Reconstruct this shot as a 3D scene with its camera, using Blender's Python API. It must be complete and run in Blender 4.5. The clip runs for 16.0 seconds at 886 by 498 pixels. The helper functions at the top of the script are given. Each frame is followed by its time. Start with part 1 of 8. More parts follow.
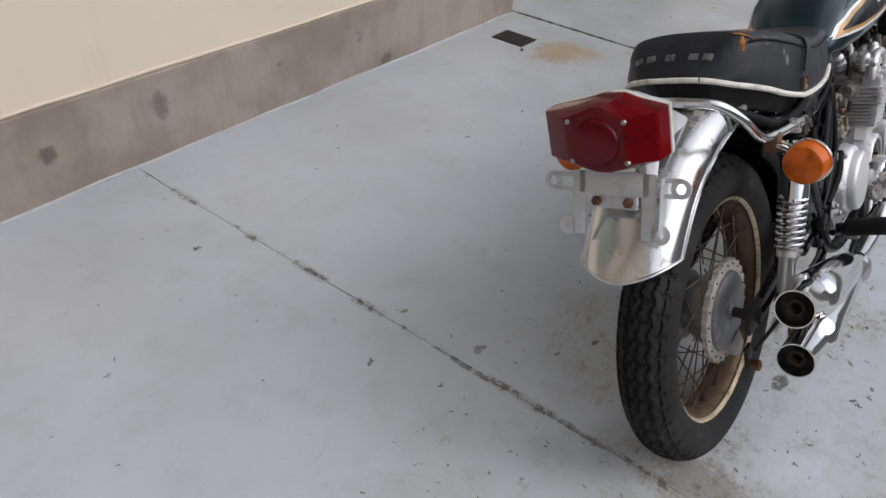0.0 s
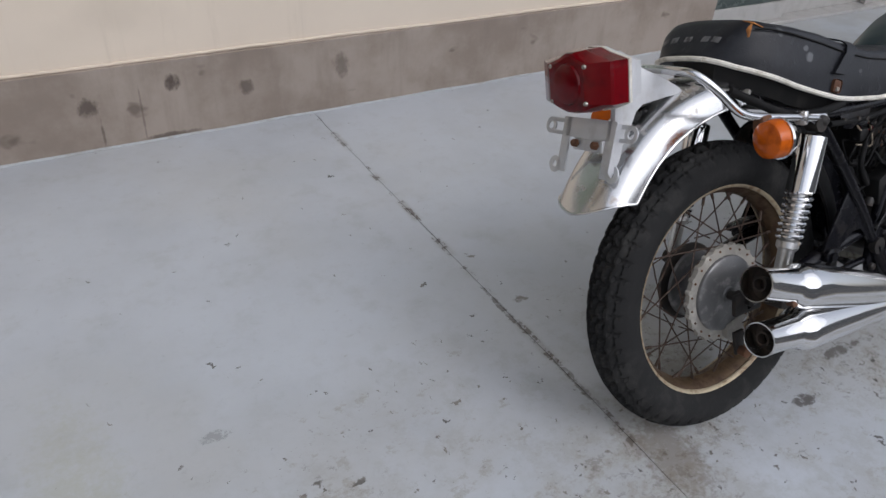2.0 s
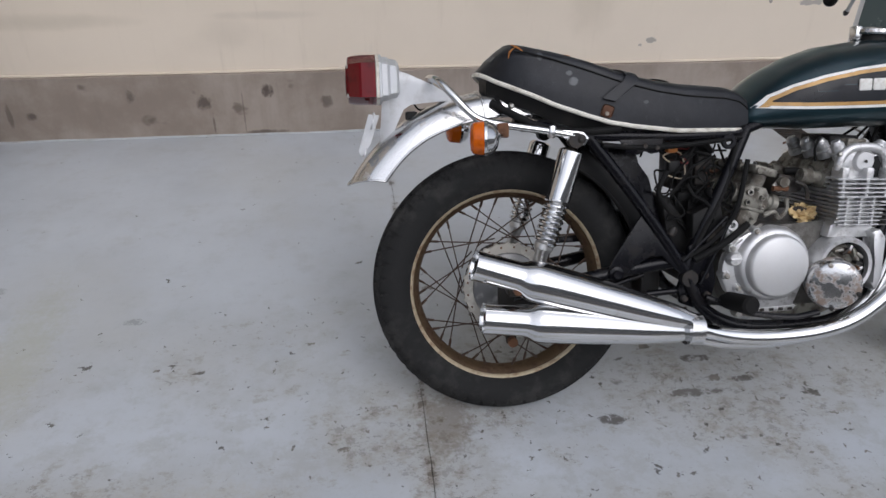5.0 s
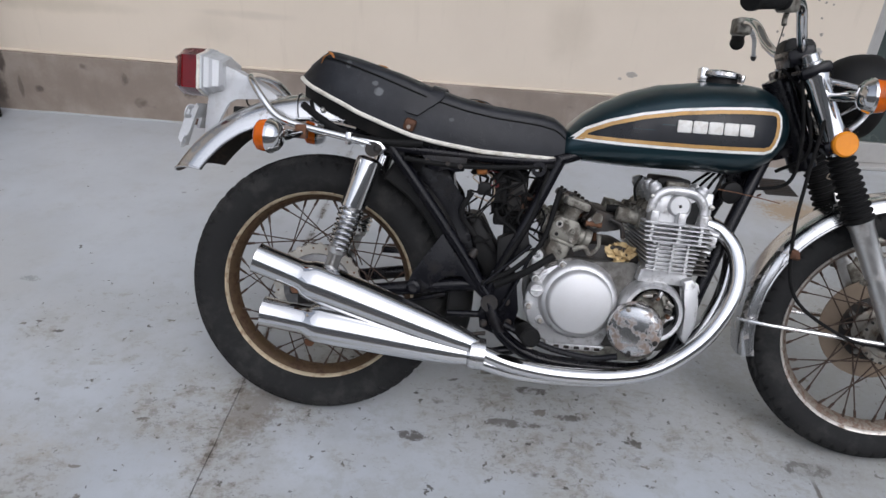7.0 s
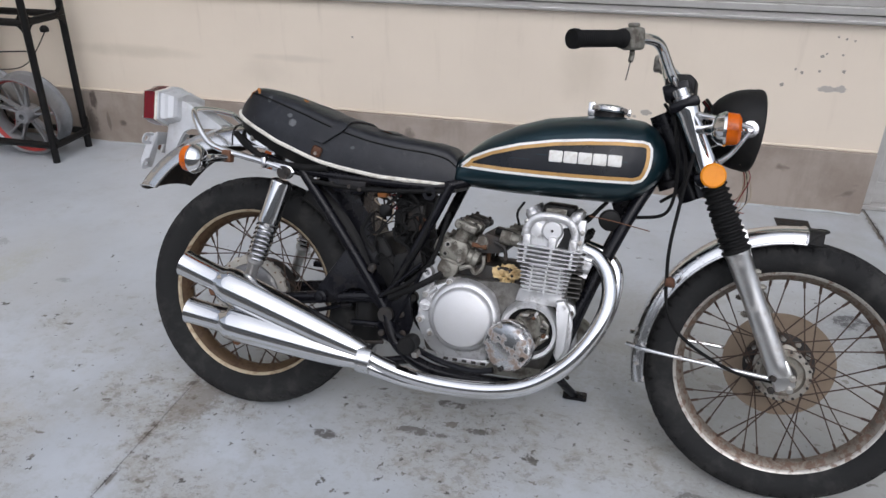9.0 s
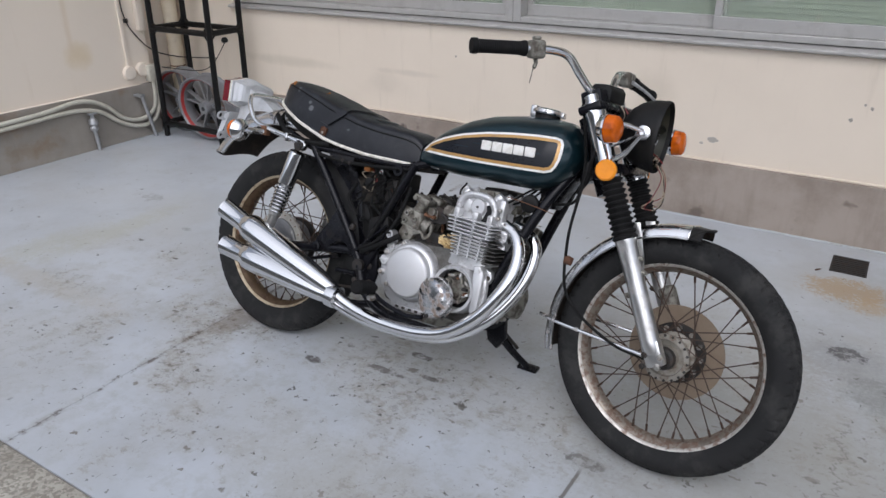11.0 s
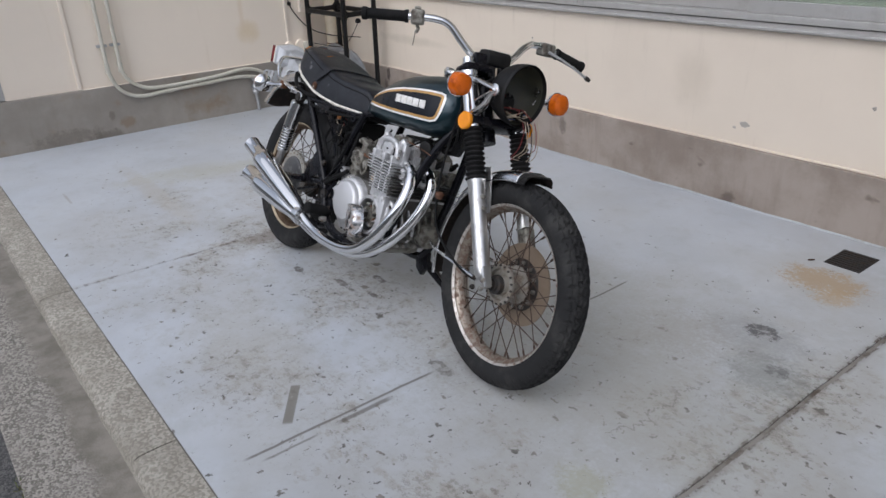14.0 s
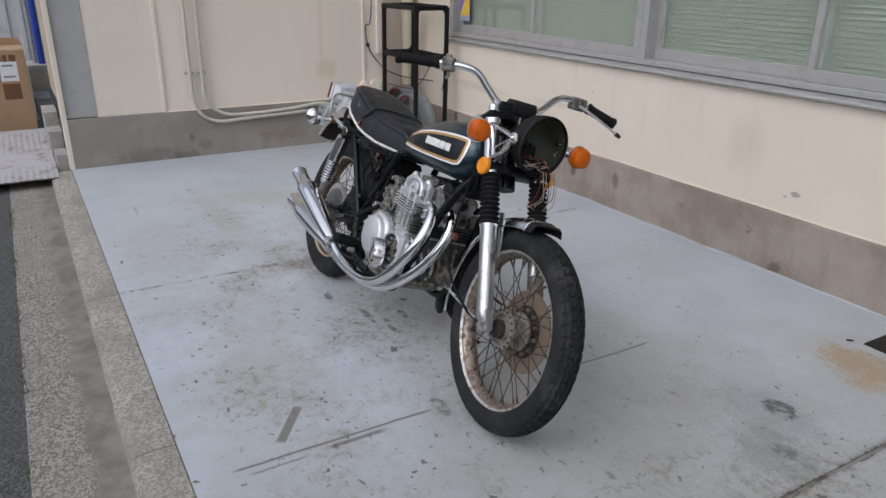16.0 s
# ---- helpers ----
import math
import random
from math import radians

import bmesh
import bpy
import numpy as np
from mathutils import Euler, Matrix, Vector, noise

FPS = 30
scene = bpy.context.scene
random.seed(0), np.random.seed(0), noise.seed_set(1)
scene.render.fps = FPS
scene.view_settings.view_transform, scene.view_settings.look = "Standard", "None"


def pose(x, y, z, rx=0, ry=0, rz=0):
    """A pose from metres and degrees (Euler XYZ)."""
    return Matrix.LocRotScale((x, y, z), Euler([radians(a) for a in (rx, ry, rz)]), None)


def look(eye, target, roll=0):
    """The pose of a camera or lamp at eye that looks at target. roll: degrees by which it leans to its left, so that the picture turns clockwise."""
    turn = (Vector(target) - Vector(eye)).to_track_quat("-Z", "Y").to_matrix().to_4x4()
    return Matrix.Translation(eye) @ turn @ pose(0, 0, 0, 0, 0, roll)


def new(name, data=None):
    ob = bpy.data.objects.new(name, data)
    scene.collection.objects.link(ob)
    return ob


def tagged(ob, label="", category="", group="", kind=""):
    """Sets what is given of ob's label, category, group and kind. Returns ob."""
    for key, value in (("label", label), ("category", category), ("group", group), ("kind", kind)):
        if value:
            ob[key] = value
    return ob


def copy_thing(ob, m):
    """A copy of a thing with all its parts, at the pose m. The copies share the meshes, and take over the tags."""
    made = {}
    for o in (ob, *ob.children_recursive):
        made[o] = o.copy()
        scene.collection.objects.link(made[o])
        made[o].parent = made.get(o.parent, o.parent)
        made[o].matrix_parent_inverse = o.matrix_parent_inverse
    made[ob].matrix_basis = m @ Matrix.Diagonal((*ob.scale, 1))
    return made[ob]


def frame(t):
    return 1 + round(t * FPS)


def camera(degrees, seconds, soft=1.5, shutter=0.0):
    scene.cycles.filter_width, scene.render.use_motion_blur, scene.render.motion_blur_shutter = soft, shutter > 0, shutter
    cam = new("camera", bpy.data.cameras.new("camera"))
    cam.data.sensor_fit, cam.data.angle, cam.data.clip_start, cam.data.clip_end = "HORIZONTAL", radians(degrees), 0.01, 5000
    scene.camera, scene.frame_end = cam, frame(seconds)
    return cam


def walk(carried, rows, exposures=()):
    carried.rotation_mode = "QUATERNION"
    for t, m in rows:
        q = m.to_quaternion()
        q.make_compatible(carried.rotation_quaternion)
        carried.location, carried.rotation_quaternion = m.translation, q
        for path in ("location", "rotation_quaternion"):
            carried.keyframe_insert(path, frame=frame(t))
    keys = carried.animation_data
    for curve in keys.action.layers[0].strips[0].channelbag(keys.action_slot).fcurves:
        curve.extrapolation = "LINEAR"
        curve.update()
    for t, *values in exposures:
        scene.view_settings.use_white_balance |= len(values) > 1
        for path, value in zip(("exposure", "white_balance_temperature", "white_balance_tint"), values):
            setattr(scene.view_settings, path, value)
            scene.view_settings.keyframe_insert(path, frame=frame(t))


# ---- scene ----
cam = camera(63.2, 16.0)
PATH = [
    (0, (-0.107, -0.02, 1.278), (1.212, 0.891, 0.082), 4.9),
    (0.5, (-0.117, -0.223, 1.294), (1.103, 0.842, 0.12), 4.8),
    (1, (-0.122, -0.328, 1.284), (1.027, 0.818, 0.115), 4.8),
    (1.5, (-0.073, -0.428, 1.271), (0.987, 0.807, 0.109), 5.7),
    (2, (-0.021, -0.565, 1.265), (0.872, 0.801, 0.11), 4.5),
    (2.5, (0.029, -0.792, 1.271), (0.759, 0.685, 0.138), 4.1),
    (3, (0.126, -0.907, 1.268), (0.735, 0.665, 0.191), 2.6),
    (3.5, (0.278, -1.0, 1.287), (0.733, 0.611, 0.193), 0.4),
    (4, (0.442, -1.157, 1.3), (0.717, 0.49, 0.199), 1.3),
    (4.5, (0.623, -1.239, 1.296), (0.843, 0.434, 0.222), 0.3),
    (5, (0.831, -1.269, 1.309), (1.054, 0.425, 0.269), 0.9),
    (5.2, (0.92, -1.29, 1.305), (1.102, 0.424, 0.289), 0.9),
    (7.3, (1.62, -1.35, 1.318), (1.506, 0.383, 0.326), 3.4),
    (7.5, (1.685, -1.365, 1.329), (1.522, 0.375, 0.355), 2.8),
    (8, (1.853, -1.359, 1.298), (1.607, 0.382, 0.345), 0.9),
    (8.5, (1.987, -1.35, 1.319), (1.662, 0.404, 0.416), 0.7),
    (9, (2.119, -1.409, 1.363), (1.687, 0.316, 0.447), 0.4),
    (9.2, (2.198, -1.442, 1.371), (1.717, 0.271, 0.456), 1.0),
    (11.3, (3.038, -1.53, 1.37), (2.021, -0.017, 0.547), -1.1),
    (11.5, (3.115, -1.494, 1.368), (2.068, -0.001, 0.548), -1.7),
    (12, (3.328, -1.464, 1.371), (2.151, -0.053, 0.582), -2.9),
    (12.5, (3.554, -1.439, 1.363), (2.323, -0.103, 0.526), -2.6),
    (13, (3.702, -1.34, 1.352), (2.4, -0.059, 0.538), -1.2),
    (13.5, (3.878, -1.253, 1.349), (2.502, -0.067, 0.512), -1.7),
    (14, (4.018, -1.183, 1.344), (2.57, -0.085, 0.508), -2.2),
    (14.5, (4.074, -1.107, 1.33), (2.579, -0.055, 0.518), -4.2),
    (15, (4.131, -1.058, 1.329), (2.597, -0.08, 0.5), -0.6),
    (15.5, (4.161, -1.056, 1.343), (2.557, -0.146, 0.57), 0.7),
    (16, (4.179, -1.029, 1.347), (2.57, -0.085, 0.626), 0.7),
]
walk(cam, [(t, look(eye, target, roll)) for t, eye, target, roll in PATH], ((0, 0.02, 6250, 13), (2.5, -0.14, 6020, 13), (5, -0.17, 6050, 13), (7.5, 0.03, 6000, 13), (9, 0.08, 6020, 13), (11.5, 0.05, 5950, 13), (13.5, 0.05, 5950, 13), (16, -0.04, 5950, 13)))


# ---- world, sun, exposure ----
world = bpy.data.worlds.new("sky")
scene.world = world
world.use_nodes = True
wn = world.node_tree
wn.nodes.clear()
sky = wn.nodes.new("ShaderNodeTexSky")
sky.sky_type = "NISHITA"
sky.sun_disc = False
sky.sun_elevation = radians(48)
sky.sun_rotation = radians(160)
sky.air_density, sky.dust_density, sky.ozone_density = 1.0, 3.5, 0.6
pale = wn.nodes.new("ShaderNodeHueSaturation")
pale.inputs["Saturation"].default_value = 0.35
wback = wn.nodes.new("ShaderNodeBackground")
wback.inputs["Strength"].default_value = 0.15
wout = wn.nodes.new("ShaderNodeOutputWorld")
wn.links.new(sky.outputs[0], pale.inputs["Color"])
wn.links.new(pale.outputs[0], wback.inputs["Color"])
wn.links.new(wback.outputs[0], wout.inputs["Surface"])

sun_data = bpy.data.lights.new("sun", "SUN")
sun_data.energy, sun_data.angle, sun_data.color = 0.9, radians(100), (1.0, 0.98, 0.95)
sun = new("sun", sun_data)
sun.matrix_world = look((0, 0, 0), (-0.10, 0.66, -0.74))


# ---- materials ----
class Nodes:
    """A small node-tree builder for one material."""

    def __init__(self, name):
        self.mat = bpy.data.materials.new(name)
        self.mat.use_nodes = True
        self.tree = self.mat.node_tree
        self.bsdf = self.tree.nodes["Principled BSDF"]
        self.coord = self.tree.nodes.new("ShaderNodeTexCoord")

    def add(self, kind, **inputs):
        n = self.tree.nodes.new(kind)
        for key, value in inputs.items():
            self.put(n, key.replace("_", " "), value)
        return n

    def put(self, node, key, value):
        sock = node.inputs[int(key)] if key.isdigit() else node.inputs[key]
        if isinstance(value, bpy.types.NodeSocket):
            self.tree.links.new(value, sock)
        else:
            sock.default_value = value

    def math(self, op, a, b=0.0, clamp=False):
        n = self.tree.nodes.new("ShaderNodeMath")
        n.operation, n.use_clamp = op, clamp
        self.put(n, "0", a)
        self.put(n, "1", b)
        return n.outputs[0]

    def mix(self, fac, a, b):
        n = self.tree.nodes.new("ShaderNodeMix")
        n.data_type = "RGBA"
        for i, v in ((0, fac), (6, a), (7, b)):
            if isinstance(v, bpy.types.NodeSocket):
                self.tree.links.new(v, n.inputs[i])
            else:
                n.inputs[i].default_value = v if i == 0 else (*v[:3], 1)
        return n.outputs[2]

    def noise(self, scale, detail=4, rough=0.55, where=None, distort=0.0):
        n = self.add("ShaderNodeTexNoise", Scale=scale, Detail=detail, Roughness=rough, Distortion=distort)
        self.tree.links.new(where or self.coord.outputs["Object"], n.inputs["Vector"])
        return n.outputs["Fac"]

    def ramp(self, fac, lo, hi, smooth=True):
        n = self.add("ShaderNodeMapRange", Value=fac)
        n.interpolation_type = "SMOOTHSTEP" if smooth else "LINEAR"
        n.inputs["From Min"].default_value, n.inputs["From Max"].default_value = lo, hi
        return n.outputs[0]

    def bump(self, height, strength=0.2, distance=0.002):
        n = self.add("ShaderNodeBump", Height=height, Strength=strength, Distance=distance)
        self.tree.links.new(n.outputs[0], self.bsdf.inputs["Normal"])

    def scaled(self, x, y, z, dx=0, dy=0, dz=0):
        n = self.add("ShaderNodeMapping")
        n.inputs["Scale"].default_value = (x, y, z)
        n.inputs["Location"].default_value = (dx, dy, dz)
        self.tree.links.new(self.coord.outputs["Object"], n.inputs["Vector"])
        return n.outputs[0]

    def set(self, **inputs):
        for key, value in inputs.items():
            self.put(self.bsdf, key.replace("_", " "), (*value, 1) if isinstance(value, tuple) and len(value) == 3 else value)
        return self.mat


def worn(name, colour, dirt, rough=0.5, metal=0.0, scale=18.0, amount=0.5, grain=160.0, bump=0.15, coat=0.0, dirt_rough=0.8, lo=0.45, hi=0.7, spec=0.5):
    """A surface of one colour with dirt or rust in patches and a fine grain."""
    n = Nodes(name)
    patch = n.ramp(n.noise(scale, 6, 0.65), lo, hi)
    fine = n.noise(grain, 3)
    fac = n.math("MULTIPLY", patch, amount)
    shade = n.mix(n.math("MULTIPLY", fine, 0.25), colour, tuple(c * 0.8 for c in colour))
    n.bump(n.math("ADD", fine, n.math("MULTIPLY", patch, 0.6)), bump, 0.001)
    rsock = n.math("ADD", n.math("MULTIPLY", fac, dirt_rough - rough), n.math("ADD", rough, n.math("MULTIPLY", fine, 0.08)))
    return n.set(Base_Color=n.mix(fac, shade, dirt), Roughness=rsock, Metallic=n.math("MULTIPLY", n.math("SUBTRACT", 1.0, fac), metal), Coat_Weight=coat,
                 Specular_IOR_Level=spec)


CHROME = worn("chrome", (0.72, 0.72, 0.72), (0.46, 0.43, 0.39), 0.04, 1.0, 14, 0.25, 300, 0.012, 0, 0.35, 0.58, 0.8)
CHROME_SCUFF = worn("scuffed stained chrome", (0.64, 0.64, 0.64), (0.20, 0.13, 0.085), 0.16, 1.0, 26, 0.85, 300, 0.1, 0, 0.75, 0.50, 0.62)
CHROME_DULL = worn("dull chrome", (0.66, 0.66, 0.66), (0.30, 0.21, 0.14), 0.16, 1.0, 30, 0.7, 300, 0.06, 0, 0.7, 0.55, 0.72)
# rust brown, taken darker so the colour holds the shadow in the rim bed
RIM_RUST_SHADE = worn("rusted chrome rim with bed shade", (0.115, 0.075, 0.041), (0.05, 0.022, 0.010), 0.42, 0.6, 34, 0.95, 260, 0.25, 0, 0.8, 0.42, 0.66)
RIM_FRONT = worn("pitted chrome rim", (0.26, 0.225, 0.185), (0.12, 0.065, 0.04), 0.36, 0.8, 60, 0.8, 220, 0.25, 0, 0.85, 0.45, 0.60)
RIM_LIP = worn("cream rusted rim lip", (0.50, 0.42, 0.29), (0.19, 0.095, 0.045), 0.45, 0.4, 50, 0.7, 260, 0.25, 0, 0.8, 0.48, 0.66)
LIP_PALE = worn("pale pitted rim lip", (0.56, 0.53, 0.48), (0.16, 0.085, 0.05), 0.38, 0.7, 60, 0.8, 260, 0.2, 0, 0.8, 0.5, 0.64)
SPOKE = worn("rusted spoke steel", (0.075, 0.052, 0.04), (0.05, 0.022, 0.012), 0.6, 0.6, 40, 0.8, 300, 0.1)
ALU = worn("cast aluminium", (0.68, 0.68, 0.68), (0.14, 0.125, 0.105), 0.44, 0.85, 34, 0.75, 420, 0.3, 0, 0.7, 0.52, 0.74)
# crankcase grime; the same dark tone is the painted shade behind the front fins
ALU_GRIME_SHADE = worn("grimy crankcase aluminium and fin shade", (0.135, 0.13, 0.12), (0.045, 0.038, 0.03), 0.42, 0.8, 30, 0.85, 420, 0.25, 0, 0.75, 0.45, 0.68)
OLIVE_DARK = worn("greenish black lamp lining", (0.030, 0.030, 0.020), (0.060, 0.050, 0.028), 0.42, 0.0, 16, 0.7, 200, 0.1)
ALU_SATIN = worn("satin aluminium cover", (0.66, 0.66, 0.66), (0.55, 0.54, 0.52), 0.50, 0.75, 12, 0.4, 500, 0.08, 0, 0.5)
ALU_FORK = worn("polished fork aluminium", (0.64, 0.635, 0.62), (0.36, 0.33, 0.29), 0.26, 0.95, 24, 0.6, 300, 0.1, 0, 0.6, 0.5, 0.72)
ALU_DIRTY = worn("grimy carburettor casting", (0.26, 0.25, 0.215), (0.06, 0.048, 0.036), 0.48, 0.6, 30, 0.9, 300, 0.4, 0, 0.85, 0.42, 0.62)
ALU_OX = worn("oxidised drum aluminium", (0.40, 0.38, 0.335), (0.58, 0.56, 0.50), 0.55, 0.2, 40, 0.7, 260, 0.3, 0, 0.9, 0.5, 0.68)
SILVER_PAINT = worn("silver paint", (0.58, 0.59, 0.60), (0.36, 0.35, 0.33), 0.40, 0.30, 18, 0.5, 300, 0.1, 0.2)
BLACK_FRAME = worn("black frame enamel", (0.005, 0.005, 0.007), (0.012, 0.010, 0.009), 0.20, 0.0, 22, 0.8, 200, 0.05, 0, 0.6, 0.5, 0.72, 0.22)
BLACK_DULL = worn("dull black plastic", (0.007, 0.007, 0.007), (0.020, 0.018, 0.016), 0.5, 0.0, 20, 0.7, 240, 0.2, 0, 0.8, spec=0.25)
RUBBER = worn("black rubber", (0.008, 0.008, 0.008), (0.020, 0.019, 0.018), 0.62, 0.0, 14, 0.6, 180, 0.3, 0, 0.85, spec=0.14)
TYRE = worn("weathered tyre rubber", (0.018, 0.018, 0.018), (0.050, 0.049, 0.046), 0.78, 0.0, 12, 0.7, 120, 0.6, 0, 0.95, spec=0.2)


def seat_vinyl():
    """Aged black vinyl: cloudy sheen, fine creases and a few pale scuffs."""
    n = Nodes("cracked seat vinyl")
    sep = n.add("ShaderNodeSeparateXYZ")
    n.tree.links.new(n.coord.outputs["Object"], sep.inputs[0])
    cloud = n.ramp(n.noise(9, 6, 0.65), 0.4, 0.72)
    crease = n.ramp(n.noise(26, 7, 0.7, n.scaled(1.0, 2.2, 1.0)), 0.56, 0.70)
    c = n.mix(cloud, (0.010, 0.011, 0.014), (0.022, 0.024, 0.029))
    c = n.mix(n.math("MULTIPLY", crease, 0.45), c, (0.034, 0.036, 0.040))
    rag = n.math("MULTIPLY", n.math("SUBTRACT", n.noise(90, 5, 0.7), 0.5), 3.0)
    for x0, z0, w, h, amt in ((0.133, 0.806, 0.011, 0.009, 0.8), (0.124, 0.824, 0.007, 0.006, 0.6), (0.060, 0.862, 0.006, 0.010, 0.4), (0.300, 0.758, 0.006, 0.004, 0.35)):
        dx = n.math("DIVIDE", n.math("SUBTRACT", sep.outputs[0], x0), w)
        dz = n.math("DIVIDE", n.math("SUBTRACT", sep.outputs[2], z0), h)
        d = n.math("ADD", n.math("ADD", n.math("MULTIPLY", dx, dx), n.math("MULTIPLY", dz, dz)), rag)
        c = n.mix(n.math("MULTIPLY", n.ramp(d, 1.4, 0.4), amt), c, (0.15, 0.155, 0.16))
    n.bump(n.math("ADD", n.noise(240, 3), n.math("MULTIPLY", crease, 1.2)), 0.25, 0.0012)
    return n.set(Base_Color=c, Roughness=n.math("ADD", 0.40, n.math("MULTIPLY", cloud, 0.14)), Specular_IOR_Level=0.32)


VINYL = seat_vinyl()
FADED = worn("faded grey print", (0.13, 0.13, 0.13), (0.03, 0.03, 0.032), 0.5, 0.0, 90, 0.9, 200, 0.2)
PIPING = worn("cream seat piping", (0.74, 0.71, 0.63), (0.30, 0.25, 0.18), 0.5, 0.0, 40, 0.6, 200, 0.2)
TEAR = worn("torn foam", (0.42, 0.17, 0.04), (0.18, 0.07, 0.03), 0.9, 0.0, 60, 0.8, 200, 0.5)
LEATHER = worn("rusty brown buckle", (0.10, 0.042, 0.02), (0.05, 0.03, 0.02), 0.7, 0.2, 50, 0.8, 200, 0.3)
STRIPE_WHITE = worn("white tank line", (0.82, 0.82, 0.79), (0.45, 0.43, 0.39), 0.3, 0.0, 30, 0.4, 200, 0.05, 0.4)
STRIPE_GOLD = worn("gold tank line", (0.50, 0.29, 0.09), (0.26, 0.15, 0.06), 0.36, 0.25, 30, 0.5, 200, 0.05, 0.4)
PANEL_BLACK = worn("black tank panel", (0.004, 0.005, 0.008), (0.012, 0.014, 0.019), 0.24, 0.0, 14, 0.6, 200, 0.03, 0.0, spec=0.3)
EMBLEM = worn("aged white emblem", (0.80, 0.79, 0.75), (0.45, 0.40, 0.32), 0.4, 0.0, 60, 0.45, 300, 0.3)
DISC_RUST = worn("rusted brake disc", (0.25, 0.195, 0.14), (0.17, 0.11, 0.07), 0.5, 0.4, 12, 0.4, 240, 0.1, 0, 0.7)
STEEL_DARK = worn("oily dark steel", (0.028, 0.026, 0.024), (0.055, 0.036, 0.024), 0.5, 0.4, 30, 0.7, 240, 0.3)
BOLT = worn("zinc bolt", (0.42, 0.41, 0.38), (0.18, 0.12, 0.07), 0.38, 0.9, 60, 0.8, 300, 0.2)
WIRE_RED = worn("red wire", (0.16, 0.012, 0.012), (0.10, 0.01, 0.01), 0.5)
WIRE_PALE = worn("pale wire", (0.34, 0.28, 0.20), (0.25, 0.2, 0.15), 0.55)
WIRE_BLUE = worn("blue wire", (0.06, 0.10, 0.25), (0.04, 0.05, 0.1), 0.5)
RAG = worn("stained yellow rag", (0.62, 0.47, 0.24), (0.33, 0.20, 0.08), 0.9, 0.0, 40, 0.7, 300, 0.5)
PAPER_WAD = worn("dirty white paper", (0.60, 0.56, 0.50), (0.34, 0.27, 0.19), 0.85, 0.0, 40, 0.6, 300, 0.4)
RELAY = worn("orange plastic relay", (0.42, 0.15, 0.03), (0.1, 0.05, 0.02), 0.45, 0.0, 40, 0.6)
PLATE_GREY = worn("dull brake plate aluminium", (0.17, 0.17, 0.17), (0.44, 0.43, 0.41), 0.38, 0.7, 22, 0.7, 260, 0.2, 0, 0.7, 0.5, 0.7)
HUB_DIRT = worn("dirty brown hub aluminium", (0.34, 0.32, 0.28), (0.13, 0.085, 0.05), 0.45, 0.7, 40, 0.85, 260, 0.3)
SOOT = worn("sooty pipe", (0.030, 0.024, 0.020), (0.07, 0.045, 0.03), 0.8, 0.2, 30, 0.7)
RUST_DARK = worn("brown rust", (0.15, 0.07, 0.035), (0.06, 0.03, 0.02), 0.85, 0.1, 40, 0.7, 260, 0.4)
BLACK_RACK = worn("scratched black rack paint", (0.005, 0.005, 0.005), (0.014, 0.012, 0.011), 0.38, 0.0, 30, 0.5, 200, 0.1, 0.0, spec=0.25)
GREY_RIM = worn("grey alloy paint", (0.27, 0.275, 0.285), (0.16, 0.16, 0.165), 0.32, 0.5, 14, 0.5, 300, 0.05, 0.2)
RED_TAPE = worn("red rim tape", (0.36, 0.035, 0.03), (0.2, 0.03, 0.03), 0.5)
PVC = worn("cream pvc pipe", (0.66, 0.58, 0.44), (0.42, 0.34, 0.24), 0.45, 0.0, 8, 0.5, 120, 0.1)
CONDUIT = worn("painted conduit", (0.56, 0.54, 0.46), (0.38, 0.35, 0.28), 0.5, 0.0, 14, 0.5, 160, 0.15)
GALV = worn("galvanised steel", (0.46, 0.47, 0.48), (0.30, 0.29, 0.27), 0.42, 0.8, 30, 0.6, 220, 0.2)
WINDOW_ALU = worn("satin window aluminium", (0.46, 0.45, 0.43), (0.33, 0.31, 0.29), 0.42, 0.4, 10, 0.5, 260, 0.06)
GREY_PAINT = worn("light grey paint", (0.42, 0.41, 0.395), (0.34, 0.33, 0.318), 0.7, 0.0, 9, 0.6, 140, 0.3)
CARDBOARD = worn("brown cardboard", (0.40, 0.26, 0.15), (0.30, 0.18, 0.10), 0.85, 0.0, 6, 0.5, 200, 0.2)
PRINT_BROWN = worn("brown print", (0.15, 0.07, 0.035), (0.22, 0.11, 0.06), 0.8, 0.0, 40, 0.5)
PAPER = worn("white paper label", (0.75, 0.76, 0.78), (0.6, 0.6, 0.6), 0.7, 0.0, 30, 0.3)
BLUE = worn("blue painted pole", (0.02, 0.05, 0.34), (0.015, 0.03, 0.16), 0.4, 0.0, 10, 0.5)
BEIGE = worn("beige timber", (0.46, 0.38, 0.29), (0.28, 0.22, 0.16), 0.75, 0.0, 8, 0.6, 90, 0.3)
BLOCK = worn("concrete block", (0.34, 0.33, 0.30), (0.20, 0.19, 0.17), 0.9, 0.0, 14, 0.6, 160, 0.5)
DARK_GREEN = worn("dark green tinted panel", (0.035, 0.05, 0.045), (0.05, 0.065, 0.06), 0.12, 0.0, 3, 0.5, 40, 0.0, 0.3)
GREY_BIN = worn("grey plastic", (0.22, 0.23, 0.24), (0.14, 0.14, 0.14), 0.6, 0.0, 10, 0.6)
BOUNCE_WALL = worn("mottled unseen bounce wall", (0.46, 0.45, 0.42), (0.30, 0.29, 0.27), 0.9, 0.0, 1.2, 0.8, 20, 0.2)
